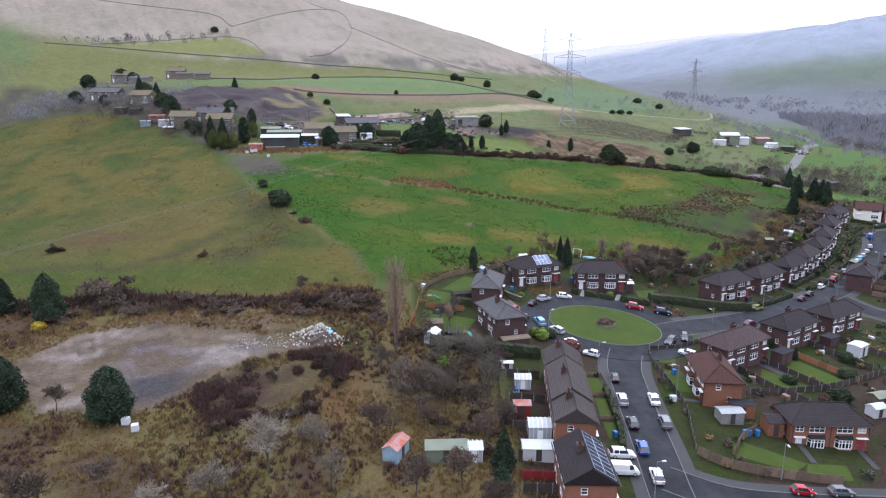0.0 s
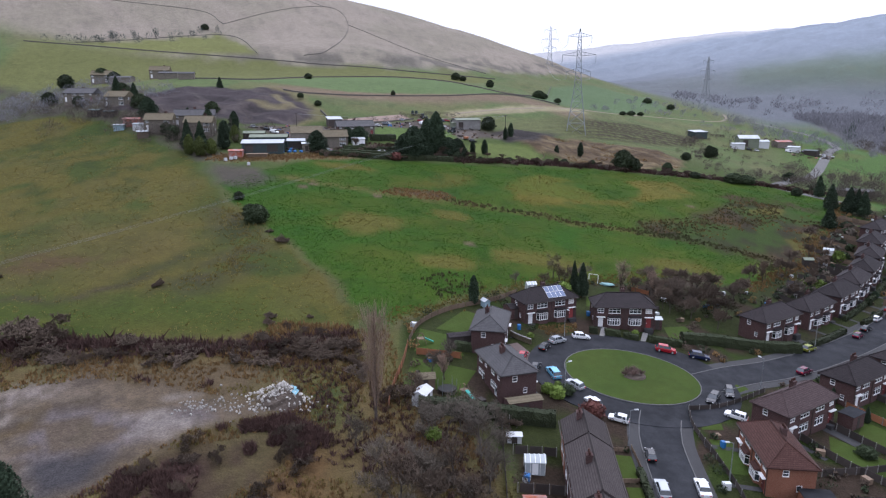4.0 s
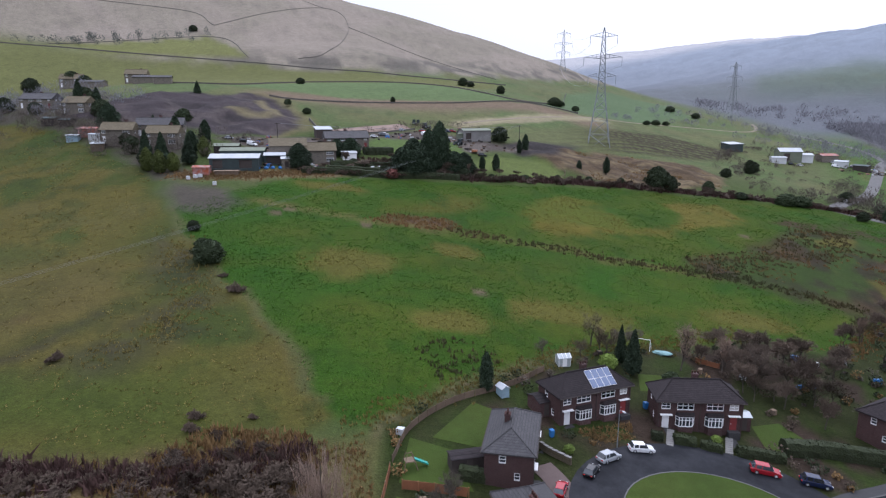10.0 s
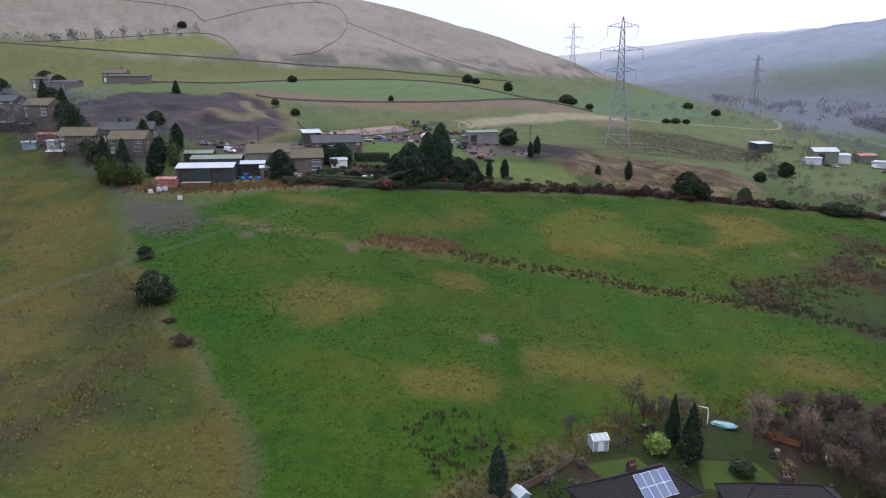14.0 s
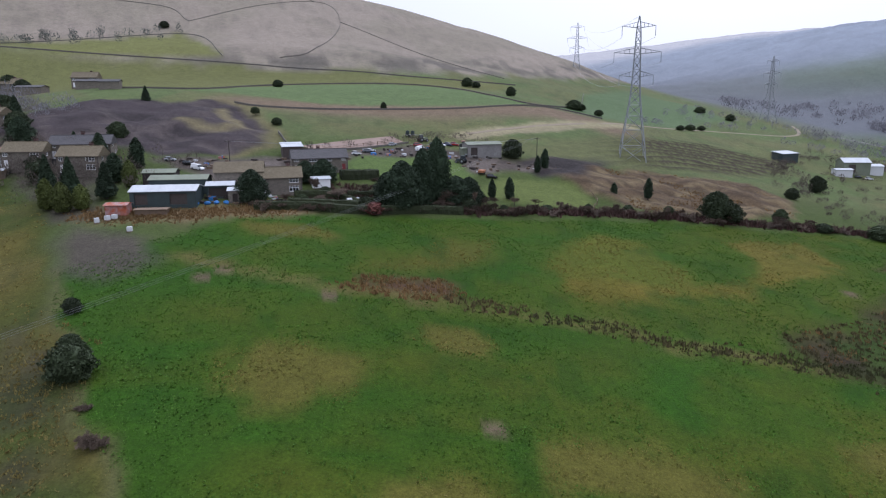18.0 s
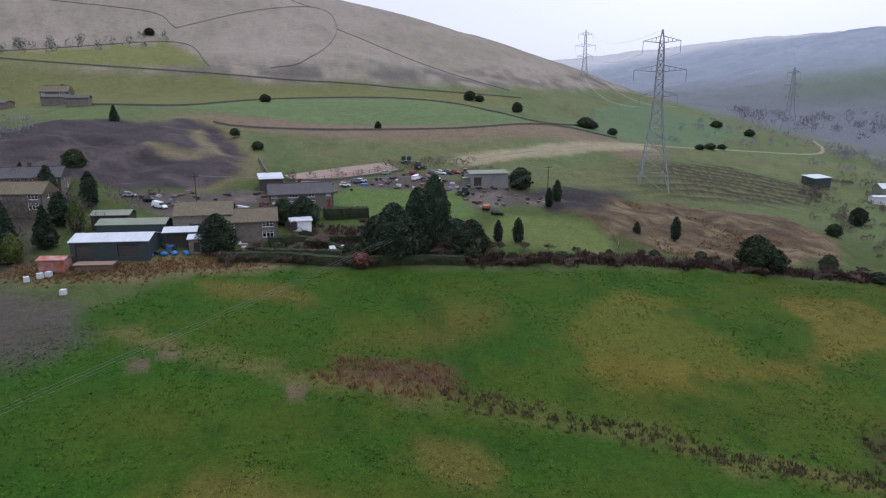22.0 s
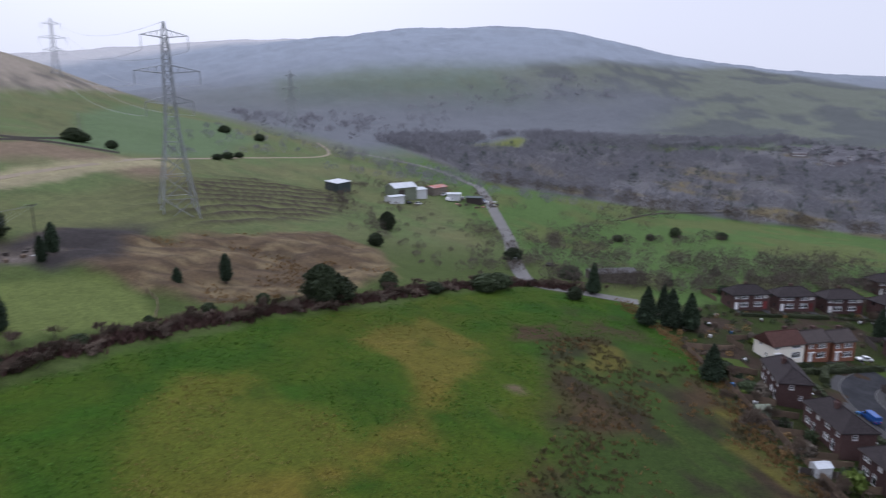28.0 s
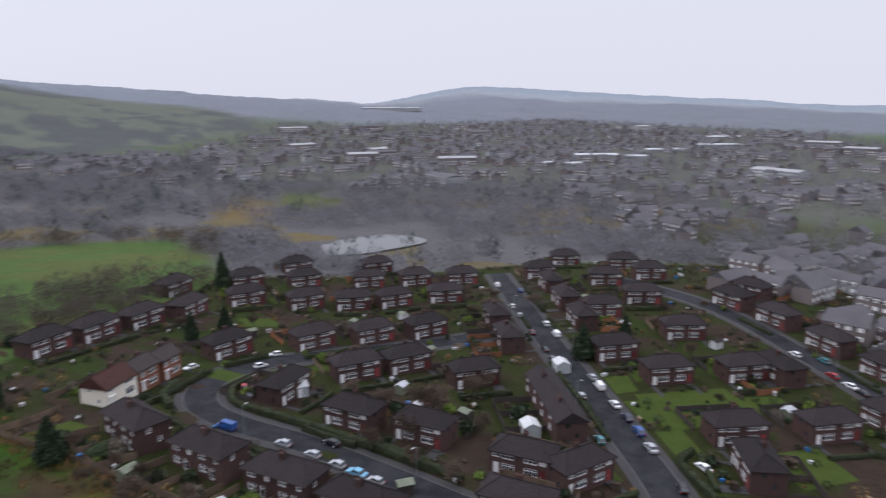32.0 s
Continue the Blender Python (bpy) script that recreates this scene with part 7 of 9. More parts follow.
fence(((104, 216), (116, 233), (128, 252), (136, 266)), 1.2, WOOD, WOOD, "weathered timber fence along the field edge", 2.0)
fence(((136.5, 266.5), (143, 262), (149, 260)), 1.4, WOOD, WOOD, "pale timber fence beside a garden", 2.0)
for x0, y0, x1, y1 in ((88, 190, 95, 183), (97, 201, 104, 196), (106, 212, 112, 207), (113, 224, 119, 219), (121, 237, 127, 232)):
    fence(((x0 - 4, y0 + 4), (x1 - 3, y1 + 3)), 1.3, WOOD_DARK, CONCRETE, "dark panel fence between back gardens")


def shed(x, y, turn, w, d, tall, rise, wall, roof, label, name="shed", category="shed", glazed=False):
    """A small gabled outbuilding with a door."""
    top = thing(name, label, category, on(x, y, turn))
    s = Shape().box(-w / 2, -d / 2, -0.6, w / 2, d / 2, tall)
    for sx in (-1, 1):
        s.face((sx * w / 2, -d / 2, tall), (sx * w / 2, d / 2, tall), (sx * w / 2, 0, tall + rise))
    part("wall", s, wall, top)
    r = Shape()
    o = 0.15
    for sy in (-1, 1):
        a = [(-w / 2 - o, sy * (d / 2 + o), tall - o * rise / (d / 2)), (w / 2 + o, sy * (d / 2 + o), tall - o * rise / (d / 2)), (w / 2 + o, 0, tall + rise), (-w / 2 - o, 0, tall + rise)]
        r.hull(a, [(px, py, pz + 0.06) for px, py, pz in a])
    part("roof", r, roof, top)
    part("door", Shape().box(-0.4, -d / 2 - 0.03, 0, 0.4, -d / 2 + 0.01, min(1.9, tall - 0.1)), WOOD_DARK if not glazed else UPVC, top)
    if glazed:
        g = Shape()
        for k in range(int(w / 0.6) + 1):
            u = -w / 2 + k * w / int(w / 0.6)
            for sy in (-1, 1):
                g.box(u - 0.025, sy * d / 2 - 0.04, 0, u + 0.025, sy * d / 2 + 0.04, tall)
                g.hull([(u - 0.03, sy * (d / 2 + o), tall - 0.02), (u + 0.03, sy * (d / 2 + o), tall - 0.02), (u + 0.03, 0, tall + rise), (u - 0.03, 0, tall + rise)], [(u - 0.03, sy * (d / 2 + o), tall + 0.09), (u + 0.03, sy * (d / 2 + o), tall + 0.09), (u + 0.03, 0, tall + rise + 0.1), (u - 0.03, 0, tall + rise + 0.1)])
        part("glazing_bars", g, UPVC, top)
    return top


POLY = material("glasshouse_glazing", (0.36, 0.39, 0.4), 0.25, grain=((1.0, 0.5, 0.75),), spec=0.7)
RUST_SHEET = material("rusted_red_sheet", (0.33, 0.085, 0.04), 0.8, grain=((1.5, 0.7, 0.6), (0.6, 0.5, (0.3, 0.36, 0.4))))
BLUE_SHEET = material("pale_blue_boards", (0.26, 0.36, 0.42), 0.7, grain=((1.5, 0.5, 0.7),))
shed(-8.3, 84.6, 70, 4.0, 2.2, 1.9, 0.6, BLUE_SHEET, RUST_SHEET, "old blue shed with a rusted red roof")
shed(-1.4, 84.8, 4, 5.6, 2.8, 2.0, 0.7, SHEET_GREEN, SHEET_GREEN, "long mossy green allotment shed")
shed(2.4, 85.2, 4, 2.4, 2.6, 1.9, 0.6, POLY, POLY, "small mossy glasshouse beside a shed", "greenhouse", "greenhouse", True)
shed(12.3, 91.5, 0, 3.2, 3.0, 2.4, 0.7, POLY, SHEET_PALE, "white conservatory at the back of a house", "conservatory", "conservatory", True)
shed(11.6, 86.6, 0, 4.4, 2.6, 1.9, 0.3, PLASTIC_WHITE, SHEET_PALE, "white flat-roofed yard store")
shed(10.3, 97.8, 0, 2.6, 2.0, 1.9, 0.5, WOOD_RED, RUST_SHEET, "red timber garden shed in a yard")
shed(8.3, 95.5, 90, 2.6, 1.8, 1.9, 0.5, WOOD_DARK, TILE, "dark timber garden shed")
shed(11.2, 106.5, 0, 2.6, 2.0, 1.8, 0.6, POLY, POLY, "small white-framed greenhouse in a back yard", "greenhouse", "greenhouse", True)
shed(9.0, 113, 0, 2.0, 1.2, 1.1, 0.2, PLASTIC_WHITE, PLASTIC_WHITE, "white garden storage box", "storage_box", "box")
shed(-4.6, 121.5, 70, 3.0, 2.2, 1.9, 0.6, PLASTIC_WHITE, PLASTIC_WHITE, "white plastic garden shed")
shed(-4.4, 126.3, 10, 3.0, 2.2, 1.9, 0.6, WOOD, TILE_TAN, "weathered timber shed beside a lawn")
shed(1.2, 142.6, 16, 4.6, 2.2, 2.0, 0.3, WOOD_DARK, TILE, "dark lean-to shed beside a house")
shed(17.3, 174.0, 15, 2.1, 1.6, 1.5, 0.5, POLY, POLY, "grey-white greenhouse at the garden end", "greenhouse", "greenhouse", True)
shed(6.5, 161.5, 120, 1.7, 1.3, 1.4, 0.4, BLUE_SHEET, SHEET_PALE, "pale blue shed under a cypress")
shed(44.4, 101.6, 6, 3.8, 2.5, 1.9, 0.25, CONCRETE, METAL_GREY, "pale corrugated garage with a flat roof", "garage", "garage")
shed(47.2, 103.8, -4, 3.8, 2.0, 2.3, 0.1, BRICK_BRIGHT, ASPHALT, "brick flat-roofed kitchen extension", "extension", "extension")
shed(50.4, 99.6, -2, 2.4, 3.4, 2.2, 0.5, BRICK_BRIGHT, TILE, "brick side porch with a dark roof", "porch", "porch")
shed(64.6, 127.2, 34, 3.6, 2.4, 2.3, 0.1, BRICK, ASPHALT, "flat-roofed brick outhouse behind a terrace", "outhouse", "outhouse")
shed(79.6, 137.6, 34, 3.6, 2.4, 2.3, 0.1, BRICK, ASPHALT, "flat-roofed brick outhouse behind a terrace", "outhouse", "outhouse")
shed(83.5, 134.0, 37, 3.6, 2.6, 2.3, 0.2, PLASTIC_WHITE, SHEET_PALE, "white flat-roofed garage behind houses", "garage", "garage")
shed(42.2, 160.6, -1, 1.9, 2.4, 2.1, 0.3, BRICK, POLY, "brick lean-to porch with a glazed roof at the house end", "porch", "porch")
shed(11.0, 120.9, 18, 5.4, 2.0, 2.3, 0.3, BRICK, TILE_TAN, "brick lean-to with a tan tiled roof", "porch", "porch")
shed(11.9, 158.2, 25, 2.4, 3.4, 2.1, 0.5, BRICK, TILE, "brick side extension with a dark tiled roof", "extension", "extension")
shed(75, 112, 20, 3.4, 2.4, 1.9, 0.5, WOOD, SHEET_GREEN, "weathered timber garden shed with felt roof")
shed(72, 108, 20, 2.6, 2.0, 1.7, 0.5, PLASTIC_WHITE, SHEET_PALE, "pale garden shed beside a fence")
shed(88, 122, 30, 3.0, 2.4, 1.9, 0.5, SHEET_GREEN, SHEET_GREEN, "green garden shed beside a fence")
for x, y, turn in ((158.9, 217.4, -70), (138.6, 171.6, 0), (148.5, 191.2, 20), (167.5, 155.8, 0), (196.5, 218.2, -62), (230, 201, -75), (186, 118, 80)):
    shed(x, y, turn, 3.6, 3.2, 2.3, 0.8, POLY, PLASTIC_WHITE, "round-topped white conservatory behind a house", "conservatory", "conservatory", True)
for x, y in ((119, 198), (108, 188), (101, 216), (112, 226), (122, 241), (96, 203), (87, 195), (176, 199), (182, 186), (150, 206), (146, 183), (160, 195), (170, 220), (197, 232), (206, 205), (212, 190), (166, 128), (139, 116), (174, 112), (190, 130), (215, 132), (128, 176), (236, 190), (240, 216), (203, 262)):
    shed(x, y, (x * 37 + y * 11) % 180, 2.6, 2.0, 1.9, 0.5, (WOOD, WOOD_DARK, PLASTIC_WHITE, SHEET_GREEN)[int(x + y) % 4], (TILE, SHEET_PALE, SHEET_GREEN)[int(x) % 3], ("weathered timber garden shed", "dark timber garden shed", "pale plastic garden shed", "mossy green garden shed")[int(x + y) % 4])


def bin_(x, y, mat, label):
    top = thing("wheelie_bin", label, "bin", on(x, y, 20))
    part("body", Shape().box(-0.25, -0.3, 0.05, 0.25, 0.3, 1.0, -0.04), mat, top)
    part("lid", Shape().box(-0.3, -0.36, 1.0, 0.3, 0.34, 1.07, 0.03), mat, top)
    for sx in (-1, 1):
        part("wheel", Shape().tube((sx * 0.2, 0.32, 0.1), (sx * 0.26, 0.32, 0.1), 0.1, 0.1, 8), RUBBER, top)


for x, y in ((45.2, 97.2), (45.9, 97.4), (12.8, 151.6), (28.4, 162.5), (40, 116.5), (47.3, 97.6), (24, 93.2), (140.6, 231.4), (161, 253), (150.4, 206.6)):
    bin_(x, y, PLASTIC_BLUE, "blue plastic wheelie bin beside a house")


def street_lamp(x, y, turn, tall=5.6):
    top = thing("street_lamp", "grey steel street lamp at the kerb", "street lamp", on(x, y, turn))
    part("pole", Shape().tube((0, 0, -0.4), (0, 0, 1.2), 0.09, 0.08, 8).tube((0, 0, 1.2), (0, 0, tall), 0.055, 0.045, 8), METAL_GREY, top)
    part("arm", Shape().tube((0, 0, tall - 0.05), (0.7, 0, tall + 0.1), 0.035, 0.03, 6), METAL_GREY, top)
    part("lantern", Shape().box(0.55, -0.12, tall + 0.05, 1.15, 0.12, tall + 0.18, 0.04), PLASTIC_WHITE, top)


for x, y, turn in ((21.6, 150.6, -60), (18.3, 127.6, 30), (54.4, 137.4, 120), (25.6, 114.5, 0), (26.0, 79, 0), (38.0, 108.5, 180), (46, 86.4, -90), (74.5, 158.4, -50), (100, 172.4, 130), (124, 195.5, 130), (140, 226, -40), (150, 158, -90), (180, 148.6, 90), (210, 157, -90), (160, 88.2, 90)):
    street_lamp(x, y, turn)

# the grass island with its planted bed
isl = Shape()
for n in range(48):
    a = 2 * math.pi * n / 48
    isl.v.append((GREEN[0] + 11.75 * math.sin(a), GREEN[1] + 9.85 * math.cos(a), hz(GREEN[0] + 11.75 * math.sin(a), GREEN[1] + 9.85 * math.cos(a)) + 0.2))
for k, u in enumerate((0.985, 0.66, 0.33)):
    for n in range(48):
        a = 2 * math.pi * n / 48
        x, y = GREEN[0] + 11.75 * u * math.sin(a), GREEN[1] + 9.85 * u * math.cos(a)
        isl.v.append((x, y, hz(x, y) + 0.26))
isl.v.append((*GREEN, hz(*GREEN) + 0.28))
isl.f += [(48 * k + (n + 1) % 48, 48 * k + n, 48 * (k + 1) + n, 48 * (k + 1) + (n + 1) % 48) for k in range(3) for n in range(48)]
isl.f += [(144 + (n + 1) % 48, 144 + n, 192) for n in range(48)]
setting("grass_island", isl, LAWN, "oval mown grass island inside the road loop", "grass")
setting("kerb", strip([(GREEN[0] + 11.8 * math.sin(a), GREEN[1] + 9.9 * math.cos(a)) for a in np.linspace(0, 2 * math.pi, 41)], -0.08, 0.08, 0.24, step=2, closed=True), KERB, "pale kerb round the grass island", "kerb")
setting("flower_bed", Shape().hull([(GREEN[0] + 2.4 * math.sin(a), GREEN[1] - 0.2 + 1.9 * math.cos(a), hz(*GREEN)) for a in np.linspace(0, 6.0, 16)][::-1], [(GREEN[0] + 2.2 * math.sin(a), GREEN[1] - 0.2 + 1.7 * math.cos(a), hz(*GREEN) + 0.36) for a in np.linspace(0, 6.0, 16)][::-1]), EARTH, "round bed of bare earth on the grass island", "flower bed")
SPIKY = material("spiky_leaves", (0.13, 0.09, 0.075), 0.8, spread=0.3)
rng = np.random.default_rng(77)
for n in range(9):
    a, r = 2.4 * n, 0.35 + 0.16 * n
    x, y = GREEN[0] + r * math.sin(a) * 1.15, GREEN[1] - 0.2 + r * math.cos(a) * 0.9
    top = thing("cordyline", "spiky purple-brown cordyline in the island bed", "plant", pose(x, y, hz(*GREEN) + 0.34), group="island plants")
    part("stem", Shape().tube((0, 0, -0.1), (0, 0, 0.45), 0.08, 0.06, 6), BARK, top)
    roots = np.zeros((70, 3)) + (0, 0, 0.4)
    d = rng.normal(size=(70, 3))
    d[:, 2] = np.abs(d[:, 2]) * 0.9 + 0.1
    d /= np.linalg.norm(d, axis=1, keepdims=True)
    side = np.cross(d, rng.normal(size=(70, 3)))
    side *= 0.06 / np.linalg.norm(side, axis=1, keepdims=True)
    part("leaves", tri_mesh("leaves", np.stack([roots - side, roots + side, roots + d * rng.uniform(0.8, 1.2, (70, 1))], 1), SPIKY), SPIKY, top)


def far_gardens():
    """Back fence, front hedge and shrubs for each pair of houses beyond the bend."""
    rng = random.Random(77)
    clumps, far = [], {}
    for seed, mat in ((1, LEAF), (2, LEAF), (3, TWIG_RED), (4, LEAF_BRIGHT), (5, TWIG), (6, NEEDLES)):
        r = np.random.default_rng(seed)
        d = r.normal(size=(220, 3))
        d /= np.linalg.norm(d, axis=1, keepdims=True)
        d = d * r.uniform(0.55, 1.0, (220, 1)) * (1.0, 1.0, 0.85) + (0, 0, 0.7)
        clumps.append((tri_mesh("shrub", leaf_tris(r, d, 0.26), mat), mat, ("dark evergreen shrub in a garden", "rounded dark green garden shrub", "leafless brown shrub in a garden", "yellow-green shrub in a garden", "bare grey shrub in a garden", "dark conifer shrub in a garden")[seed - 1]))
    homes = [ob for ob in bpy.data.objects if ob.parent is None and ob.name.startswith("house") and ob.matrix_basis.translation.x > 91 and ob.matrix_basis.translation.y < 300]
    for ob in homes:
        m = ob.matrix_basis
        at = lambda u, v: (m @ Vector((u, v, 0))).xy
        deep = rng.uniform(9, 12)
        mat = rng.choice((WOOD, WOOD_DARK, WOOD_DARK, WOOD_ORANGE))
        for k, run in enumerate((((-6.6, 3.4), (-6.8, deep), (6.8, deep), (6.6, 3.4)), ((0, 3.3), (0.2, deep - 0.2)))):
            pts = [Vector(at(*a)).lerp(Vector(at(*b)), j / 5) for a, b in zip(run, run[1:]) for j in range(5)] + [Vector(at(*run[-1]))]
            s = Shape()
            n = len(pts)
            for p in pts:
                z = hz(p.x, p.y)
                out = (p - m.translation.xy).normalized() * 0.06
                s.v += [(p.x, p.y, z - 0.4), (p.x, p.y, z + 1.35 + rng.uniform(-0.08, 0.08)), (p.x + out.x, p.y + out.y, z + 1.35), (p.x + out.x, p.y + out.y, z - 0.4)]
            for j in range(n - 1):
                s.f += [(4 * j + a, 4 * j + (a + 1) % 4, 4 * j + 4 + (a + 1) % 4, 4 * j + 4 + a) for a in range(4)]
            tagged(part("fence", s, mat), "timber fence round a back garden" if k == 0 else "timber fence between two back gardens", "fence", "garden fences")
        if rng.random() < 0.75:
            hedge([at(u, -rng.uniform(8.0, 8.4)) for u in (-6, -2, 2, 6)], 0.9, rng.uniform(0.8, 1.3), HEDGE, "clipped hedge before a front garden", rng.randrange(99))
        for _ in range(6):
            front = rng.random() < 0.3
            u, v = rng.uniform(-6.3, 6.3), -rng.uniform(5, 7.4) if front else rng.uniform(5, deep - 0.5)
            x, y = at(u, v)
            me, mt, label = rng.choice(clumps)
            k = rng.uniform(0.6, 1.0) if front else rng.uniform(0.8, 1.7)
            place = on(x, y, rng.uniform(0, 360), -0.1) @ Matrix.Diagonal((k, k, k * rng.uniform(0.8, 1.5), 1))
            if m.translation.x < 150:
                tagged(part("shrub", me, mt, at=place), label, "shrub")
            else:
                co = np.empty(len(me.vertices) * 3, np.float32)
                me.vertices.foreach_get("co", co)
                far.setdefault(mt.name, []).append(co.reshape(-1, 3) @ np.array(place.to_3x3()).T + np.array(place.translation))
    for name, rows in far.items():
        mt = bpy.data.materials[name]
        tagged(part("garden_shrubs", tri_mesh("garden_shrubs", np.concatenate(rows).reshape(-1, 3, 3), mt), mt), "mixed shrubs in the farther gardens", "shrubs", kind="stuff")


far_gardens()


def lawn(outline, label="short green lawn", up=0.07):
    """A patch of mown grass on the ground."""
    pts = np.array(outline, float)
    s = Shape()
    n = 7
    a, b, c, d = pts
    for i in range(n):
        for j in range(n):
            u, v = i / (n - 1), j / (n - 1)
            x, y = (a * (1 - u) + b * u) * (1 - v) + (d * (1 - u) + c * u) * v
            s.v.append((x, y, hz(x, y) + (up if 0 < i < n - 1 and 0 < j < n - 1 else up - 0.03)))
    s.f = [(i * n + j, (i + 1) * n + j, (i + 1) * n + j + 1, i * n + j + 1) for i in range(n - 1) for j in range(n - 1)]
    return setting("lawn", s, LAWN, label, "grass")


for o in (((-8, 126), (1.5, 125.5), (4, 133), (-7, 136)), ((-7, 138.5), (2, 138), (-0.5, 146), (-6.5, 148)), ((-3.5, 148.5), (3.5, 147), (5, 157), (2, 158.5)), ((23, 98.8), (25, 99), (25.2, 104.8), (23, 104.6)), ((23, 92.8), (24.8, 93), (25, 97.4), (23, 97.3)), ((23, 106.2), (25.3, 106.4), (25.4, 111.8), (23.1, 111.8)),
          ((38.5, 121), (42, 121.5), (43, 126.8), (39.5, 126)), ((38.6, 110), (41.4, 110), (42, 118.5), (38.6, 118.5)), ((41, 91.5), (49, 88.5), (52, 91), (43, 96)), ((50, 87.4), (57, 87.6), (58, 91.5), (52, 91)), ((56, 116.5), (61.5, 112.5), (65, 117), (59, 123)), ((62.5, 122), (68, 115.5), (74, 120.5), (68, 129)), ((43.5, 152.8), (52, 157), (49, 163), (44, 161)),
          ((46, 132), (52, 136.5), (51, 138.5), (44.5, 134)), ((29, 168), (40, 169), (38, 175), (30, 174)), ((18, 166), (24, 169.5), (22, 173), (15, 170)), ((131, 256), (140, 251.5), (143, 257), (136, 263)), ((136, 144), (153, 143.5), (153, 122), (140, 121)), ((114, 130), (126, 130), (127, 118), (116, 118)), ((158, 106), (165, 107), (164, 122), (158.5, 121)), ((159, 125), (168, 126), (168, 140), (159, 140.5)),
          ((120, 160), (131, 161), (131, 172), (124, 175)), ((172, 206), (180, 205), (178, 214), (173, 216)), ((164, 232), (170, 229), (174, 236), (168, 240)), ((141, 183), (148, 190), (144, 195), (137, 188)), ((206, 225), (214, 228), (213, 238), (205, 236)), ((231, 222), (238, 224), (236, 232), (229, 229))):
    lawn(o)
for o in (((139, 146.6), (150.3, 147.4), (147.8, 112), (141, 112)), ((126, 146.6), (136.6, 146.4), (136.6, 140.6), (127.2, 141)), ((153.8, 147.4), (163, 147.2), (162.4, 141), (154.5, 142))):
    lawn(o, "wide mown lawn before brick houses")


def slide(x, y, turn):
    top = thing("climbing_frame", "green and blue garden slide and climbing frame", "play equipment", on(x, y, turn))
    for sx in (-1, 1):
        for sy in (-0.6, 0.6):
            part("leg", Shape().tube((sx * 0.9, sy * 1.3, 0), (sx * 0.35, sy * 0.6, 2.1), 0.06, 0.05, 6), WOOD, top)
    part("platform", Shape().box(-0.6, -0.6, 1.1, 0.6, 0.6, 1.2), WOOD, top)
    part("chute", Shape().hull([(0.6, -0.25, 1.15), (2.4, -0.25, 0.15), (2.4, 0.25, 0.15), (0.6, 0.25, 1.15)], [(0.6, -0.3, 1.35), (2.4, -0.3, 0.35), (2.4, 0.3, 0.35), (0.6, 0.3, 1.35)]), material("green_slide", (0.04, 0.3, 0.25), 0.4), top)
    part("top_bar", Shape().tube((-0.35, 0, 2.1), (0.35, 0, 2.1), 0.06, 0.06, 6), WOOD, top)


slide(1.9, 124.3, -50)
slide(-6.0, 141.5, 20)
def garden_steps(x0, y0, x1, y1, count, wide=1.0):
    """A flight of stone steps up a front garden, each step a slab of its own."""
    turn = math.degrees(math.atan2(y1 - y0, x1 - x0))
    top = thing("garden_steps", "worn stone steps up to a front door", "steps", on(x0, y0, turn))
    run = math.hypot(x1 - x0, y1 - y0) / count
    base = top.matrix_basis.inverted()
    for n in range(count):
        k = (n + 0.5) / count
        x, y = x0 + (x1 - x0) * k, y0 + (y1 - y0) * k
        part("step", Shape().box(-run * 0.46, -wide / 2, -0.5, run * 0.46, wide / 2, 0.16), CONCRETE, top, at=base @ on(x, y, turn))


garden_steps(29.3, 152.6, 30.7, 157.0, 8)
garden_steps(37.5, 152.4, 39.1, 156.8, 8)


def retaining_wall(line, tall):
    """A tan stone wall that holds up a bank, with coping stones along its top."""
    top = thing("retaining_wall", "tan stone retaining wall beside a drive", "wall", on(*line[0]))
    base = top.matrix_basis.inverted()
    pts = curve_points(line, 0.9)
    for a, b in zip(pts, pts[1:]):
        d = b - a
        m = base @ on(a.x, a.y, math.degrees(math.atan2(d.y, d.x)))
        part("stone_course", Shape().box(0, -0.16, -0.6, d.length - 0.02, 0.16, tall), TILE_TAN, top, at=m)
        part("coping_stone", Shape().box(0, -0.2, tall, d.length - 0.04, 0.2, tall + 0.09), CONCRETE, top, at=m)


retaining_wall(((10.9, 148.6), (11.8, 147.5), (13.0, 146.6), (14.6, 145.4)), 0.9)
setting("drive", strip(((10.6, 144.6), (11.8, 142.6), (12.8, 140.4), (13.2, 138.6)), -1.6, 1.6, 0.09, step=1.0), material("pink_drive_slabs", (0.12, 0.088, 0.08), 0.9, grain=((0.4, 0.5, 0.7), (3, 0.4, 0.75))), "pinkish paved drive beside a house", "drive")
x, y = sown(((16.6, 154), (25.2, 157.6), (24.6, 153.4), (18.4, 150.4)), 260, 141, 0.2, 4)
tufts("rough_grass", SCRUB, "brown dead growth over a garden bank", "grass", x, y, varied(len(x), 0.2, 0.5, 30), 0.08, 6, 31, 0.9)
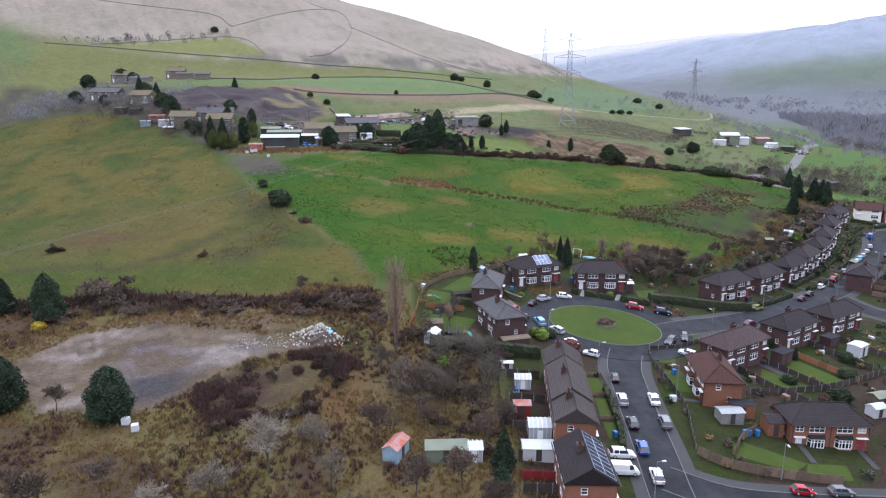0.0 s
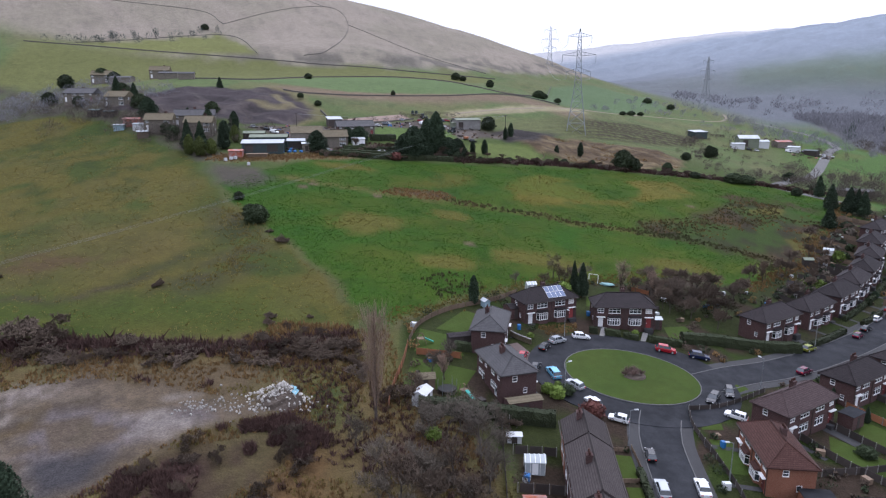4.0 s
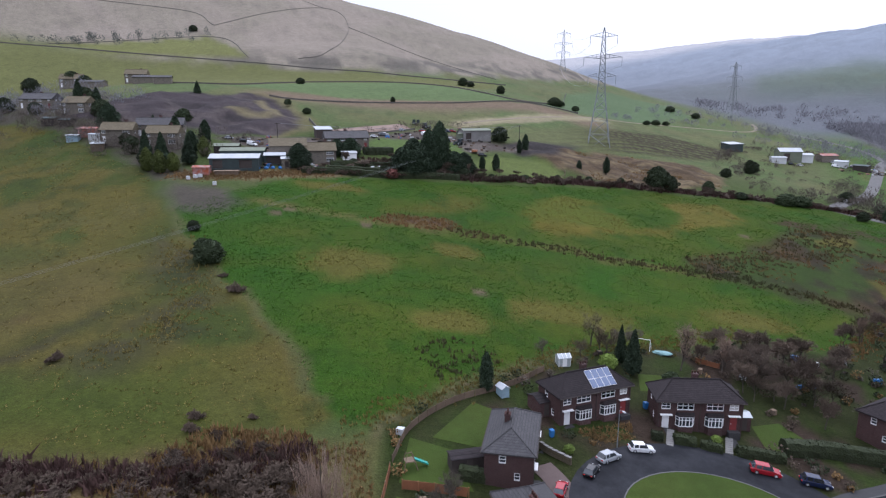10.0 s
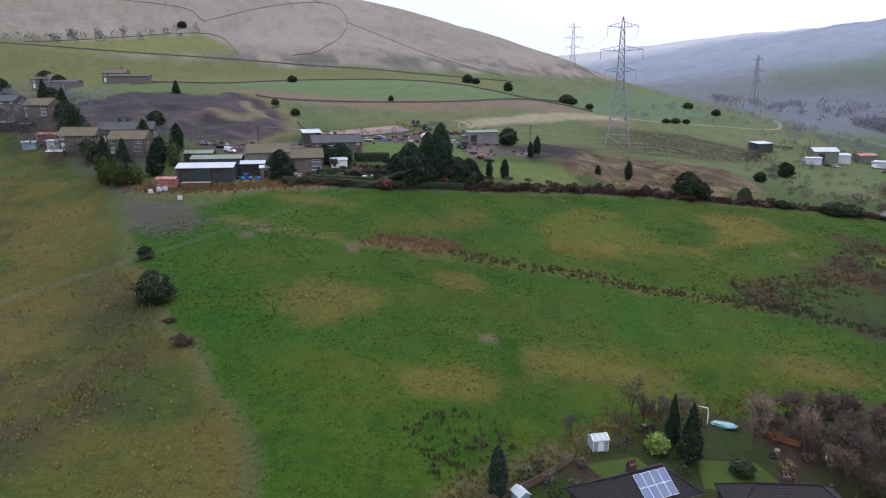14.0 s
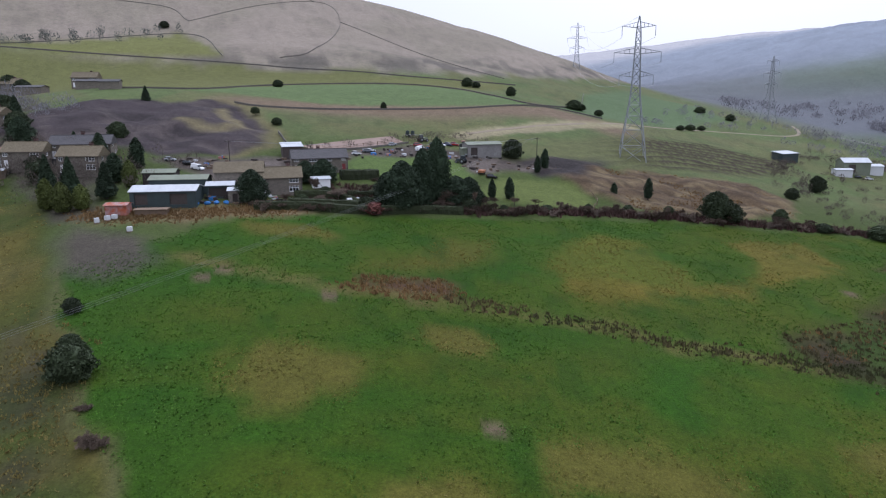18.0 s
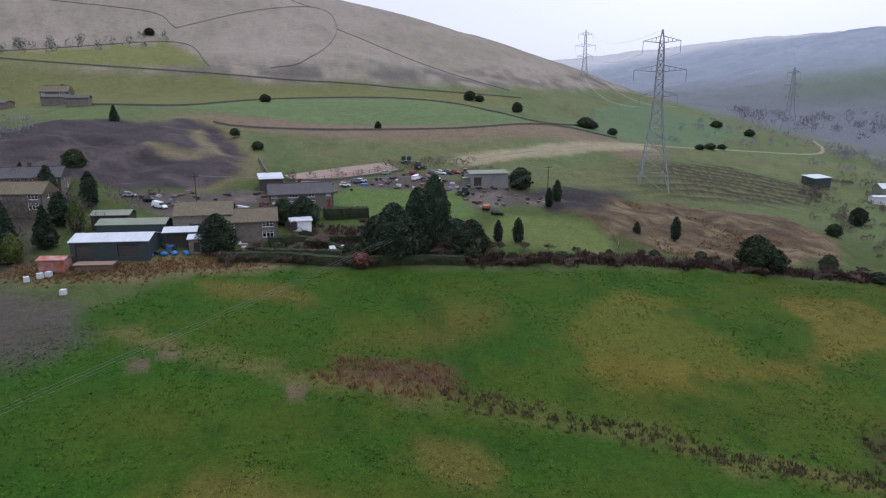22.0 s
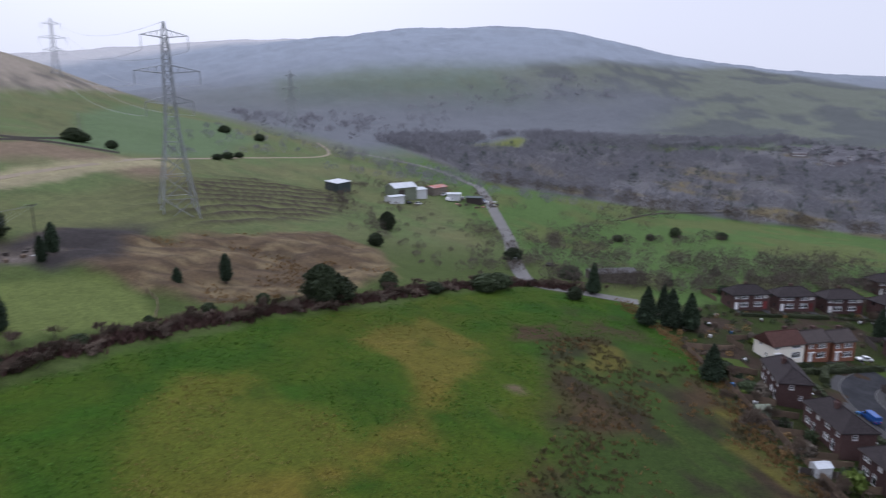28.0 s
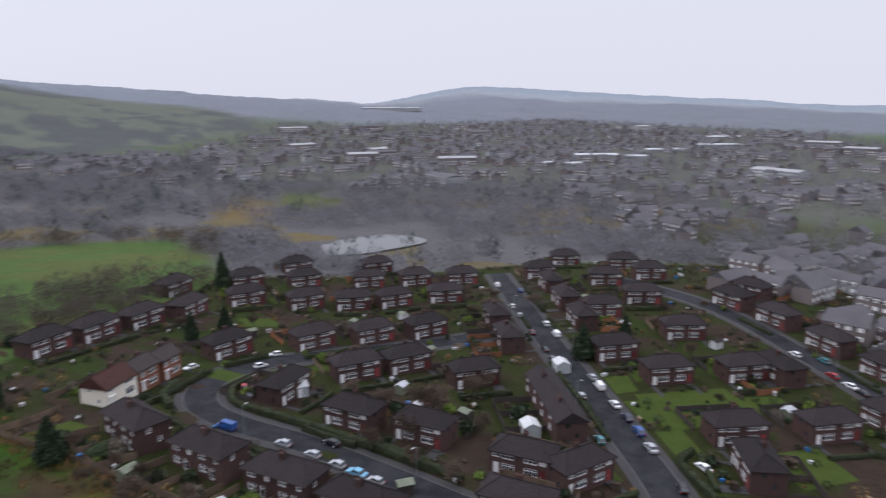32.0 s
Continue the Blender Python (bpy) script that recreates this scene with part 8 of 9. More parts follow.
# a swing frame and a slumped sheet at the garden end
sw = thing("swing_frame", "white metal swing frame leaning by a garden end", "play equipment", on(33.6, 184.6, -25))
for sx in (-1.1, 1.1):
    for sy in (-0.8, 0.8):
        part("leg", Shape().tube((sx * 1.1, sy, -0.1), (sx, 0, 1.9), 0.05, 0.05, 6), UPVC, sw)
part("top_bar", Shape().tube((-1.1, 0, 1.9), (1.1, 0, 1.9), 0.05, 0.05, 6), UPVC, sw)
sheet = lumpy(np.random.default_rng(9), lambda t: dome(t), 5, 10, 0.12)
sheet.v = [(u * 1.9, v * 0.8, w * 0.7) for u, v, w in sheet.v]
cover_sheet = thing("garden_sheet", "pale turquoise sheet slumped over garden things", "sheet", on(36.6, 183.2, -20))
part("sheet", sheet, material("turquoise_sheet", (0.2, 0.34, 0.34), 0.6, grain=((1.2, 0.5, 0.7),)), cover_sheet)
tr = thing("trampoline", "round black netted trampoline on a lawn", "trampoline", on(-0.8, 125.3))
part("bed", Shape().tube((0, 0, 0.6), (0, 0, 0.68), 1.5, 1.5, 16), RUBBER, tr)
for n in range(6):
    a = n * math.pi / 3
    part("pole", Shape().tube((1.5 * math.cos(a), 1.5 * math.sin(a), 0), (1.5 * math.cos(a), 1.5 * math.sin(a), 2.2), 0.04, 0.03, 6), METAL_GREY, tr)

# rubble heap and boxes on the waste ground
heap = thing("rubble_heap", "heap of broken concrete, branches and blue sheeting", "rubble", on(-25.5, 119.6))
rng = np.random.default_rng(15)
s = Shape()
for n in range(420):
    r = abs(rng.normal()) * 2.0
    a = rng.uniform(0, 6.28)
    x, y, k = r * math.cos(a) * 1.5 - (1.6 * r if n % 3 == 0 else 0), r * math.sin(a) * 0.8, rng.uniform(0.07, 0.24)
    z = max(0, 3.3 - r * 1.15)
    q = Euler(rng.uniform(0, 6, 3)).to_matrix()
    ring_ = [Vector(p) for p in ((-k, -k, -k * 0.5), (k, -k * 0.8, -k * 0.5), (k * 0.9, k, -k * 0.5), (-k, k * 0.7, -k * 0.5))]
    s.hull([Vector((x, y, z)) + q @ p for p in ring_], [Vector((x, y, z)) + q @ (p * 0.8 + Vector((0, 0, k * 0.9))) for p in ring_])
tagged(part("concrete_lumps", s, RUBBLE, heap), "broken concrete lumps", kind="stuff")
mound_ = lumpy(rng, lambda t: max(0.03, 1 - t), 5, 12, 0.12)
mound_.v = [(x * 3.6, y * 2.6, z * 3.6 - 0.2) for x, y, z in mound_.v]
part("earth_mound", mound_, EARTH, heap)
tarp = Shape()
for n in range(5):
    x, y = rng.uniform(-0.8, 1.6), rng.uniform(-1.2, 0.6)
    tarp.face((x, y, 1.9 + 0.2 * n), (x + 0.9, y - 0.5, 1.5 + 0.2 * n), (x + 1.1, y + 0.4, 1.7 + 0.15 * n), (x + 0.2, y + 0.6, 2.1 + 0.1 * n))
part("blue_sheeting", tarp, material("torn_blue_sheeting", (0.16, 0.32, 0.38), 0.6), heap)
br = Shape()
for n in range(40):
    a = rng.uniform(0, 6.28)
    br.tube((rng.normal() * 0.8, rng.normal() * 0.5, 1.6), (1.6 * math.cos(a), 1.2 * math.sin(a), rng.uniform(1.8, 3.8)), 0.05, 0.02, 4)
part("dead_branches", br, TWIG_PALE, heap)
scat = Shape()
for n in range(170):
    x, y = rng.uniform(-42, -24), rng.normal(118.0, 1.7)
    k = rng.uniform(0.06, 0.22)
    z = hz(x, y)
    scat.hull([(x - k, y - k, z - 0.05), (x + k, y - k * 0.6, z - 0.05), (x + k, y + k, z - 0.05), (x - k * 0.7, y + k, z - 0.05)], [(x - k * 0.6, y - k * 0.5, z + k), (x + k * 0.7, y - k * 0.4, z + k * 0.8), (x + k * 0.6, y + k * 0.6, z + k), (x - k * 0.5, y + k * 0.6, z + k * 1.1)])
tagged(part("rubble_scatter", scat, RUBBLE), "broken concrete strewn over hardstanding", "rubble", kind="stuff")
for x, y, n in ((-49.0, 90.6, 0), (-46.8, 88.8, 1), (-82.8, 264.6, 2), (-81.2, 266.2, 3), (-80, 267, 4), (-73.2, 260.2, 5)):
    top = thing("water_tank", "white caged plastic tank on a pallet", "tank", on(x, y, 20 * n))
    part("tank", Shape().box(-0.5, -0.5, 0.16, 0.5, 0.5, 1.1, 0.03), PLASTIC_WHITE, top)
    part("pallet", Shape().box(-0.55, -0.55, -0.1, 0.55, 0.55, 0.15), WOOD, top)
    part("cap", Shape().tube((0, 0, 1.1), (0, 0, 1.18), 0.12, 0.12, 8), PLASTIC_WHITE, top)
for x, y in ((-74, 276.5), (-72.4, 276.8), (-70, 277), (-67.6, 278), (-65.8, 278.6), (-63.5, 279.5), (-61.6, 280.4), (-59.4, 281)):
    top = thing("silage_bag", "blue plastic farm sacks heaped by a barn", "sack", on(x, y, x * 31))
    b = lumpy(np.random.default_rng(int(-x * 10)), lambda t: dome(t), 5, 9, 0.1)
    b.v = [(u * 0.8, v * 0.6, w * 0.9) for u, v, w in b.v]
    part("sack", b, PLASTIC_BLUE, top)

# pond
pond = Shape()
ps = [(333 + 22 * math.sin(a) * (1 + 0.15 * math.sin(3 * a)), 205 + 33 * math.cos(a) * (1 + 0.12 * math.cos(2 * a))) for a in np.linspace(0, 2 * math.pi, 33)[:-1]]
pz = min(hz(*p) for p in ps) + 0.9
setting("water", pond.hull([(x, y, pz - 2.5) for x, y in ps][::-1], [(x, y, pz) for x, y in ps][::-1]), WATER, "still grey pond at the wood's edge", "pond")


def garden_growth():
    """Low shrubs, dead stalks, paths and odd clutter in the gardens between roads and houses."""
    rng = np.random.default_rng(88)
    x, y = sown(ESTATE, 3400, 89, 0.2, 12)
    keep = np.ones(len(x), bool)
    for line in LINES:
        keep &= along(x, y, line, 10.5, 0.2) < 0.5
    for ob in bpy.data.objects:
        if ob.parent is None and ob.name.split(".")[0] in ("house", "shed", "garage", "conservatory", "outhouse", "porch", "car", "van", "greenhouse"):
            m = ob.matrix_basis
            dx, dy = x - m.translation.x, y - m.translation.y
            u, v = dx * m[0][0] + dy * m[1][0], dx * m[0][1] + dy * m[1][1]
            home = ob.name.startswith("house")
            keep &= ~((np.abs(u) < (9.0 if home else 3.2)) & (np.abs(v) < (5.4 if home else 2.4)))
    keep &= np.hypot((x - GREEN[0]) / 17.5, (y - GREEN[1]) / 15.5) > 1
    for ob in bpy.data.objects:
        if ob.name.startswith("lawn"):
            p = [v.co for v in ob.data.vertices]
            mid = sum((q.xy for q in p), Vector((0, 0))) / len(p)
            keep &= ~((np.hypot(x - mid.x, y - mid.y) < 4.5) & (rng.random(len(x)) < 0.8))
    x, y = x[keep], y[keep]
    kind = rng.choice(5, len(x), p=(0.3, 0.32, 0.16, 0.12, 0.1))
    for n, (mat, label) in enumerate(((LEAF, "dark evergreen shrubs in the gardens"), (TWIG_RED, "leafless brown shrubs in the gardens"), (SCRUB, "dead tan stalks in the gardens"), (HEDGE, "low olive shrubs in the gardens"), (TWIG, "bare grey shrubs in the gardens"))):
        px, py = x[kind == n], y[kind == n]
        d = rng.normal(size=(len(px), 70, 3))
        d /= np.linalg.norm(d, axis=2, keepdims=True)
        k = rng.uniform(0.35, 1.15, (len(px), 1, 1)) * rng.choice((1.0, 1.0, 1.5), (len(px), 1, 1))
        c = d * k * rng.uniform(0.5, 1.0, (len(px), 70, 1)) * (1, 1, 0.8) + np.stack([px, py, height(px, py)], -1)[:, None, :] + k * (0, 0, 0.6)
        tagged(part("garden_shrubs", tri_mesh("garden_shrubs", leaf_tris(rng, c.reshape(-1, 3), 0.2), mat), mat), label, "shrubs", kind="stuff")
    # front paths and drives
    s = Shape()
    for ob in bpy.data.objects:
        if ob.parent is None and ob.name.split(".")[0] == "house" and ob.matrix_basis.translation.y < 290 and ob.matrix_basis.translation.x > 20:
            m = ob.matrix_basis
            for u, w in ((-4.6, 1.0), (4.6, rng.choice((1.0, 2.4)))):
                pts = []
                for v in (-3.0, -4.8, -6.6, -8.2):
                    for q in (u - w / 2, u + w / 2):
                        p = m @ Vector((q, v, 0))
                        pts.append((p.x, p.y, hz(p.x, p.y) + 0.07))
                n = len(s.v)
                s.v += pts
                s.f += [(n + 2 * j, n + 2 * j + 1, n + 2 * j + 3, n + 2 * j + 2) for j in range(3)]
    tagged(part("garden_paths", s, PAVING), "grey paved garden paths and drives", "path", kind="stuff")
    # tubs, boxes and other small clutter
    for mat, label, n in ((PLASTIC_WHITE, "white odds and ends in the gardens", 130), (PLASTIC_BLUE, "blue tubs and bins in the gardens", 40), (WOOD_DARK, "dark boxes and benches in the gardens", 110), (WOOD, "timber stacks in the gardens", 90)):
        s = Shape()
        for j in rng.choice(len(x), n, replace=False):
            a, w, d, h = rng.uniform(0, 3), rng.uniform(0.25, 0.7), rng.uniform(0.25, 0.45), rng.uniform(0.4, 1.0)
            c, q, z = math.cos(a), math.sin(a), hz(x[j], y[j])
            box = [(x[j] + 0.8 + u * c - v * q, y[j] + 0.6 + u * q + v * c) for u, v in ((-w, -d), (w, -d), (w, d), (-w, d))]
            s.hull([(*p, z - 0.3) for p in box], [(*p, z + h) for p in box])
        tagged(part("garden_clutter", s, mat), label, "clutter", kind="stuff")


garden_growth()

# ---- the hill farm ----
def barn(x, y, turn, w, d, tall, rise, wall, roof, label, name="barn", openings=(), lean=False, category="barn"):
    """A farm building with a sheeted or slated roof: gabled, or a lean-to with one slope. openings: (from, to, height) along its front."""
    top = thing(name, label, category, on(x, y, turn))
    front, back = frame_of((-w / 2, -d / 2, 0), 0), frame_of((w / 2, d / 2, 0), math.pi)
    s = Shape()
    hb = tall + rise if lean else tall
    holes = [(a, 0.0, b, h) for a, b, h in openings]
    wall_shape(s, front, w, -3, tall, holes, 0.3)
    wall_shape(s, back, w, -3, hb, [])
    for sx in (-1, 1):
        ring_ = [(sx * w / 2, -d / 2, -3), (sx * w / 2, d / 2, -3), (sx * w / 2, d / 2, hb)] + ([] if lean else [(sx * w / 2, 0, tall + rise)]) + [(sx * w / 2, -d / 2, tall)]
        s.face(*(ring_ if sx > 0 else ring_[::-1]))
    part("wall", s, wall, top)
    r, o = Shape(), 0.3
    planes = [((-d / 2 - o, tall - o * rise / d), (d / 2 + o, hb + o * rise / d))] if lean else [((-d / 2 - o, tall - o * 2 * rise / d), (0, tall + rise)), ((d / 2 + o, tall - o * 2 * rise / d), (0, tall + rise))]
    for (ya, za), (yb, zb) in planes:
        n = max(2, int(w / 1.1))
        us = [-w / 2 - o + (w + 2 * o) * k / n for k in range(n + 1)]
        ridge = [0.09 + 0.03 * (k % 2) for k in range(n + 1)]
        for k in range(n):
            r.face((us[k], ya, za + ridge[k]), (us[k + 1], ya, za + ridge[k + 1]), (us[k + 1], yb, zb + ridge[k + 1]), (us[k], yb, zb + ridge[k]))
        low = [(us[0], ya, za), (us[-1], ya, za), (us[-1], yb, zb), (us[0], yb, zb)]
        r.face(*low)
        r.face(low[0], low[1], (us[-1], ya, za + ridge[-1]), (us[0], ya, za + ridge[0]))
        for i, j, k in ((0, 3, 0), (1, 2, -1)):
            r.face(low[i], low[j], (us[k], yb, zb + ridge[k]), (us[k], ya, za + ridge[k]))
    part("roof", r, roof, top)
    for a, b, h in openings:
        p = Shape()
        bar(p, front, a, 0, b, h, -0.32, -0.28)
        part("doorway", p, WOOD_DARK, top)
    return top


barn(-73, 279.2, 9, 15, 8, 3.2, 1.0, SHEET_DARK, SHEET_PALE, "dark green cattle shed with a pale sheeted roof", openings=((1, 4, 2.6), (9, 13, 2.6)))
barn(-73.5, 288.5, 9, 14, 6, 3.0, 0.8, SHEET_DARK, SHEET_GREEN, "long dark shed with a mossy sheeted roof")
barn(-80.3, 292.5, 9, 8, 5, 3.0, 0.7, WOOD_DARK, SHEET_GREEN, "small dark shed with a mossy roof")
barn(-62.6, 286.8, 14, 6.5, 5, 2.8, 0.7, SHEET_DARK, SHEET_PALE, "dark open shed with a pale roof", openings=((0.5, 5.5, 2.3),))
barn(-56, 284.8, 15, 7.5, 5, 2.8, 0.5, STONE, SHEET_PALE, "stone yard store with pale roof sheets", openings=((1, 2.2, 2.0), (4, 5.2, 2.0)))
barn(-80.7, 270.4, 6, 4.8, 3.2, 2.2, 0.4, RUST_SHEET, RUST_SHEET, "rusty red sheeted field shelter", "field_shelter", category="shed")
barn(-73.4, 271.6, 8, 7.0, 2.6, 1.0, 0.1, WOOD, WOOD, "low timber pen beside a red shelter", "cattle_pen", category="pen")
barn(-60, 293.8, 15, 12, 8, 4.6, 2.2, STONE, TILE_TAN, "gritstone barn with a weathered mossy roof", openings=((3, 5.4, 2.6), (8, 9, 1.9)))
COTTAGE = house("gritstone farmhouse with a stone slate roof and white windows", w=11, d=7.0, eaves=4.6, rise=2.3, hip=0.0, wall=STONE, roof=TILE_TAN, units=1, bays=False, porch=False, group="hill farm houses")
COTTAGE.matrix_basis = placed(-54, 289.4, -43.4, 292.7, 7.0)
barn(-41, 302.6, 21, 4.8, 4.4, 2.1, 0.5, UPVC, SHEET_PALE, "white conservatory extension with a pale roof", "conservatory", ((0.6, 1.4, 1.8),), category="conservatory")
SLATE = house("long gritstone cottage with a grey slate roof", w=16, d=7.0, eaves=4.2, rise=2.2, hip=0.0, wall=STONE, roof=TILE_GREY, units=2, bays=False, porch=False, group="hill farm houses")
SLATE.matrix_basis = placed(-51, 312, -36, 317.6, 7.0)
barn(-55, 327, 22, 6, 5.5, 3.2, 0.9, WOOD_DARK, SHEET_PALE, "dark shed with a pale blue-white roof", lean=True)
barn(-46.6, 326.5, 20, 5, 4, 2.6, 0.4, WOOD_DARK, SHEET_DARK, "small dark store shed")
barn(3.5, 354.6, 19, 12, 7, 3.6, 0.7, CONCRETE, SHEET_GREEN, "grey block workshop with a shallow roof", openings=((1, 3.4, 2.6),))
barn(-2.2, 351.4, 19, 3.2, 2.6, 2.4, 0.2, SHEET_GREEN, SHEET_GREEN, "green cabin beside the workshop", "cabin", category="cabin")
tag_copy(COTTAGE, pose(-104, 298.5, hz(-104, 298.5) + 0.2, 0, 0, 4), "low gritstone cottage with a mossy roof")
tag_copy(COTTAGE, pose(-121.5, 302, hz(-121.5, 302) + 0.2, 0, 0, 6), "tan-roofed stone cottage on the hillside")
tag_copy(SLATE, pose(-110, 309.5, hz(-110, 309.5) + 0.2, 0, 0, 14), "stone cottage row with a grey roof")
tag_copy(COTTAGE, pose(-155, 337, hz(-155, 337) + 0.2, 0, 0, -12), "stone cottage among bare trees")
tag_copy(SLATE, pose(-180, 352, hz(-180, 352) + 0.2, 0, 0, -10), "grey-roofed cottages among bare trees")
tag_copy(COTTAGE, pose(-176, 431, hz(-176, 431), 0, 0, 10), "stone farmhouse below the moor")
tag_copy(COTTAGE, pose(-205, 420, hz(-205, 420), 0, 0, 10), "stone farmhouse below the moor")
barn(-137, 310.5, -6, 7, 4, 2.6, 0.5, RUST_SHEET, RUST_SHEET, "red sheeted shed beside a cottage")
barn(-131.5, 305, -4, 5, 3.2, 2.2, 0.3, PLASTIC_WHITE, SHEET_PALE, "pale static caravan by the field edge", "caravan", category="caravan")
barn(-161, 326.5, -14, 6, 4, 2.4, 0.5, WOOD_DARK, SHEET_DARK, "black timber shed by the field edge")
barn(-153, 323.8, -14, 5, 3.4, 2.2, 0.4, WOOD_DARK, SHEET_DARK, "black timber shed by the field edge")
barn(-140.5, 305.5, 10, 4, 3, 2, 0.3, BLUE_SHEET, SHEET_PALE, "pale blue allotment hut")
barn(-126, 294.8, 20, 4, 3, 2.2, 0.4, WOOD, SHEET_PALE, "timber hut at the field edge")
for x, y, turn, w, d in ((-160, 405, 5, 10, 5), (-147, 397, 12, 8, 4), (-190, 412, 0, 12, 6)):
    barn(x, y, turn, w, d, 3, 0.8, STONE, TILE_GREY, "stone outbuilding below the moor")
# farm across the fields
barn(140, 430.6, 25, 9.5, 6, 3.4, 0.7, SHEET_DARK, SHEET_PALE, "dark hill barn with a white roof", lean=True)
barn(166, 423, -3, 11, 8, 4.6, 1.6, SHEET_GREEN, SHEET_PALE, "tall pale green sheeted barn", openings=((2, 5, 3.6),))
barn(174.5, 424, -3, 7, 7, 3.2, 0.7, PLASTIC_WHITE, SHEET_PALE, "white farm shed with a low roof")
barn(158, 416, 0, 7, 4, 2.6, 0.4, PLASTIC_WHITE, SHEET_PALE, "white farm outhouse beside a barn")
barn(188, 427.5, 10, 9, 6, 3, 0.8, STONE, RUST_SHEET, "stone store with a rusty roof")
barn(191, 418, -40, 6, 3.5, 2.6, 0.5, PLASTIC_WHITE, SHEET_PALE, "white container in a farmyard", "container", category="container")
barn(198, 412, -50, 7, 4, 2.6, 0.5, WOOD_DARK, SHEET_DARK, "dark timber shed in a farmyard")
barn(146, 437, 20, 3, 2.5, 2.4, 0.5, WOOD_DARK, SHEET_DARK, "small dark field hut")
barn(166, 311, -30, 14, 6, 3, 0.6, STONE, TILE_GREY, "low stone building by the lane")


def stone_wall(line, label="dry stone field wall", tall=0.65):
    s = Shape()
    pts = curve_points(line, 5.0)
    for a, b in zip(pts, pts[1:]):
        d = (b - a).normalized()
        n = Vector((d.y, -d.x)) * 0.2
        za, zb = hz(a.x, a.y), hz(b.x, b.y)
        s.hull([(a.x - n.x, a.y - n.y, za - 3), (b.x - n.x, b.y - n.y, zb - 3), (b.x + n.x, b.y + n.y, zb - 3), (a.x + n.x, a.y + n.y, za - 3)],
               [(a.x - n.x * 0.6, a.y - n.y * 0.6, za + tall), (b.x - n.x * 0.6, b.y - n.y * 0.6, zb + tall), (b.x + n.x * 0.6, b.y + n.y * 0.6, zb + tall), (a.x + n.x * 0.6, a.y + n.y * 0.6, za + tall)])
    return tagged(part("stone_wall", s, WALLSTONE), label, "wall")


WALLSTONE = material("dark_walling_stone", (0.125, 0.115, 0.1), 0.95, grain=((0.8, 0.6, 0.6),))
for line in (((-150, 398), (-114, 409), (-94, 459), (-41, 477), (-14, 471), (6, 452)), ((-92, 385), (-79, 384), (-40, 398), (-3, 413), (32, 438), (60, 440)), ((-280, 470), (-170, 498), (-84, 508), (-32, 515), (26, 543)),
             ((-254, 483), (-180, 552), (-142, 513)), ((-187, 580), (-128, 692), (-98, 640), (-96, 543), (-111, 520)), ((-320, 560), (-220, 600), (-187, 580)), ((-300, 640), (-200, 720), (-128, 692)), ((6, 452), (30, 440), (52, 470), (70, 560)),
             ((-98, 640), (-40, 600), (20, 560)), ((250, 372), (300, 382), (345, 372)), ((-66, 352), (-56, 336), (-40, 342), (-22, 358))):
    stone_wall(line, tall=0.65 if line[0][1] < 480 else 0.4)


def post_rail(line, label):
    s = thing("rail_fence", label, "fence", on(*line[0]))
    base = s.matrix_basis.inverted()
    post = Shape().box(-0.07, -0.07, -0.4, 0.07, 0.07, 1.25).mesh("post", WOOD)
    pts = curve_points(line, 2.6)
    for n, p in enumerate(pts):
        part("post", post, WOOD, s, at=base @ on(p.x, p.y))
        if n:
            q = pts[n - 1]
            r = Shape()
            for h in (0.55, 1.05):
                r.tube(base @ Vector((q.x, q.y, hz(q.x, q.y) + h)), base @ Vector((p.x, p.y, hz(p.x, p.y) + h)), 0.05, 0.05, 4)
            part("rail", r, WOOD, s)


post_rail(((-50, 334), (-38, 346), (-22, 360), (-14, 362)), "timber rail fence round the riding ring")
post_rail(((34, 309.5), (37, 318), (35, 330)), "timber rail fence beside the paddock")
setting("riding_ring", strip(((-52, 337), (-40, 349), (-26, 361)), -4, 4, 0.12), material("riding_sand", (0.22, 0.16, 0.13), 0.95, grain=((0.5, 0.5, 0.75),)), "pinkish sand riding ring", "riding ring")
setting("track", strip(((-2, 377), (25, 398), (49, 418), (81, 452), (110, 478), (139, 494), (165, 510), (190, 532), (205, 560), (215, 592)), -1.0, 1.0, 0.05), material("pale_track", (0.2, 0.165, 0.115), 0.95, grain=((0.3, 0.6, 0.7),)), "pale earth farm track over the hill", "track")


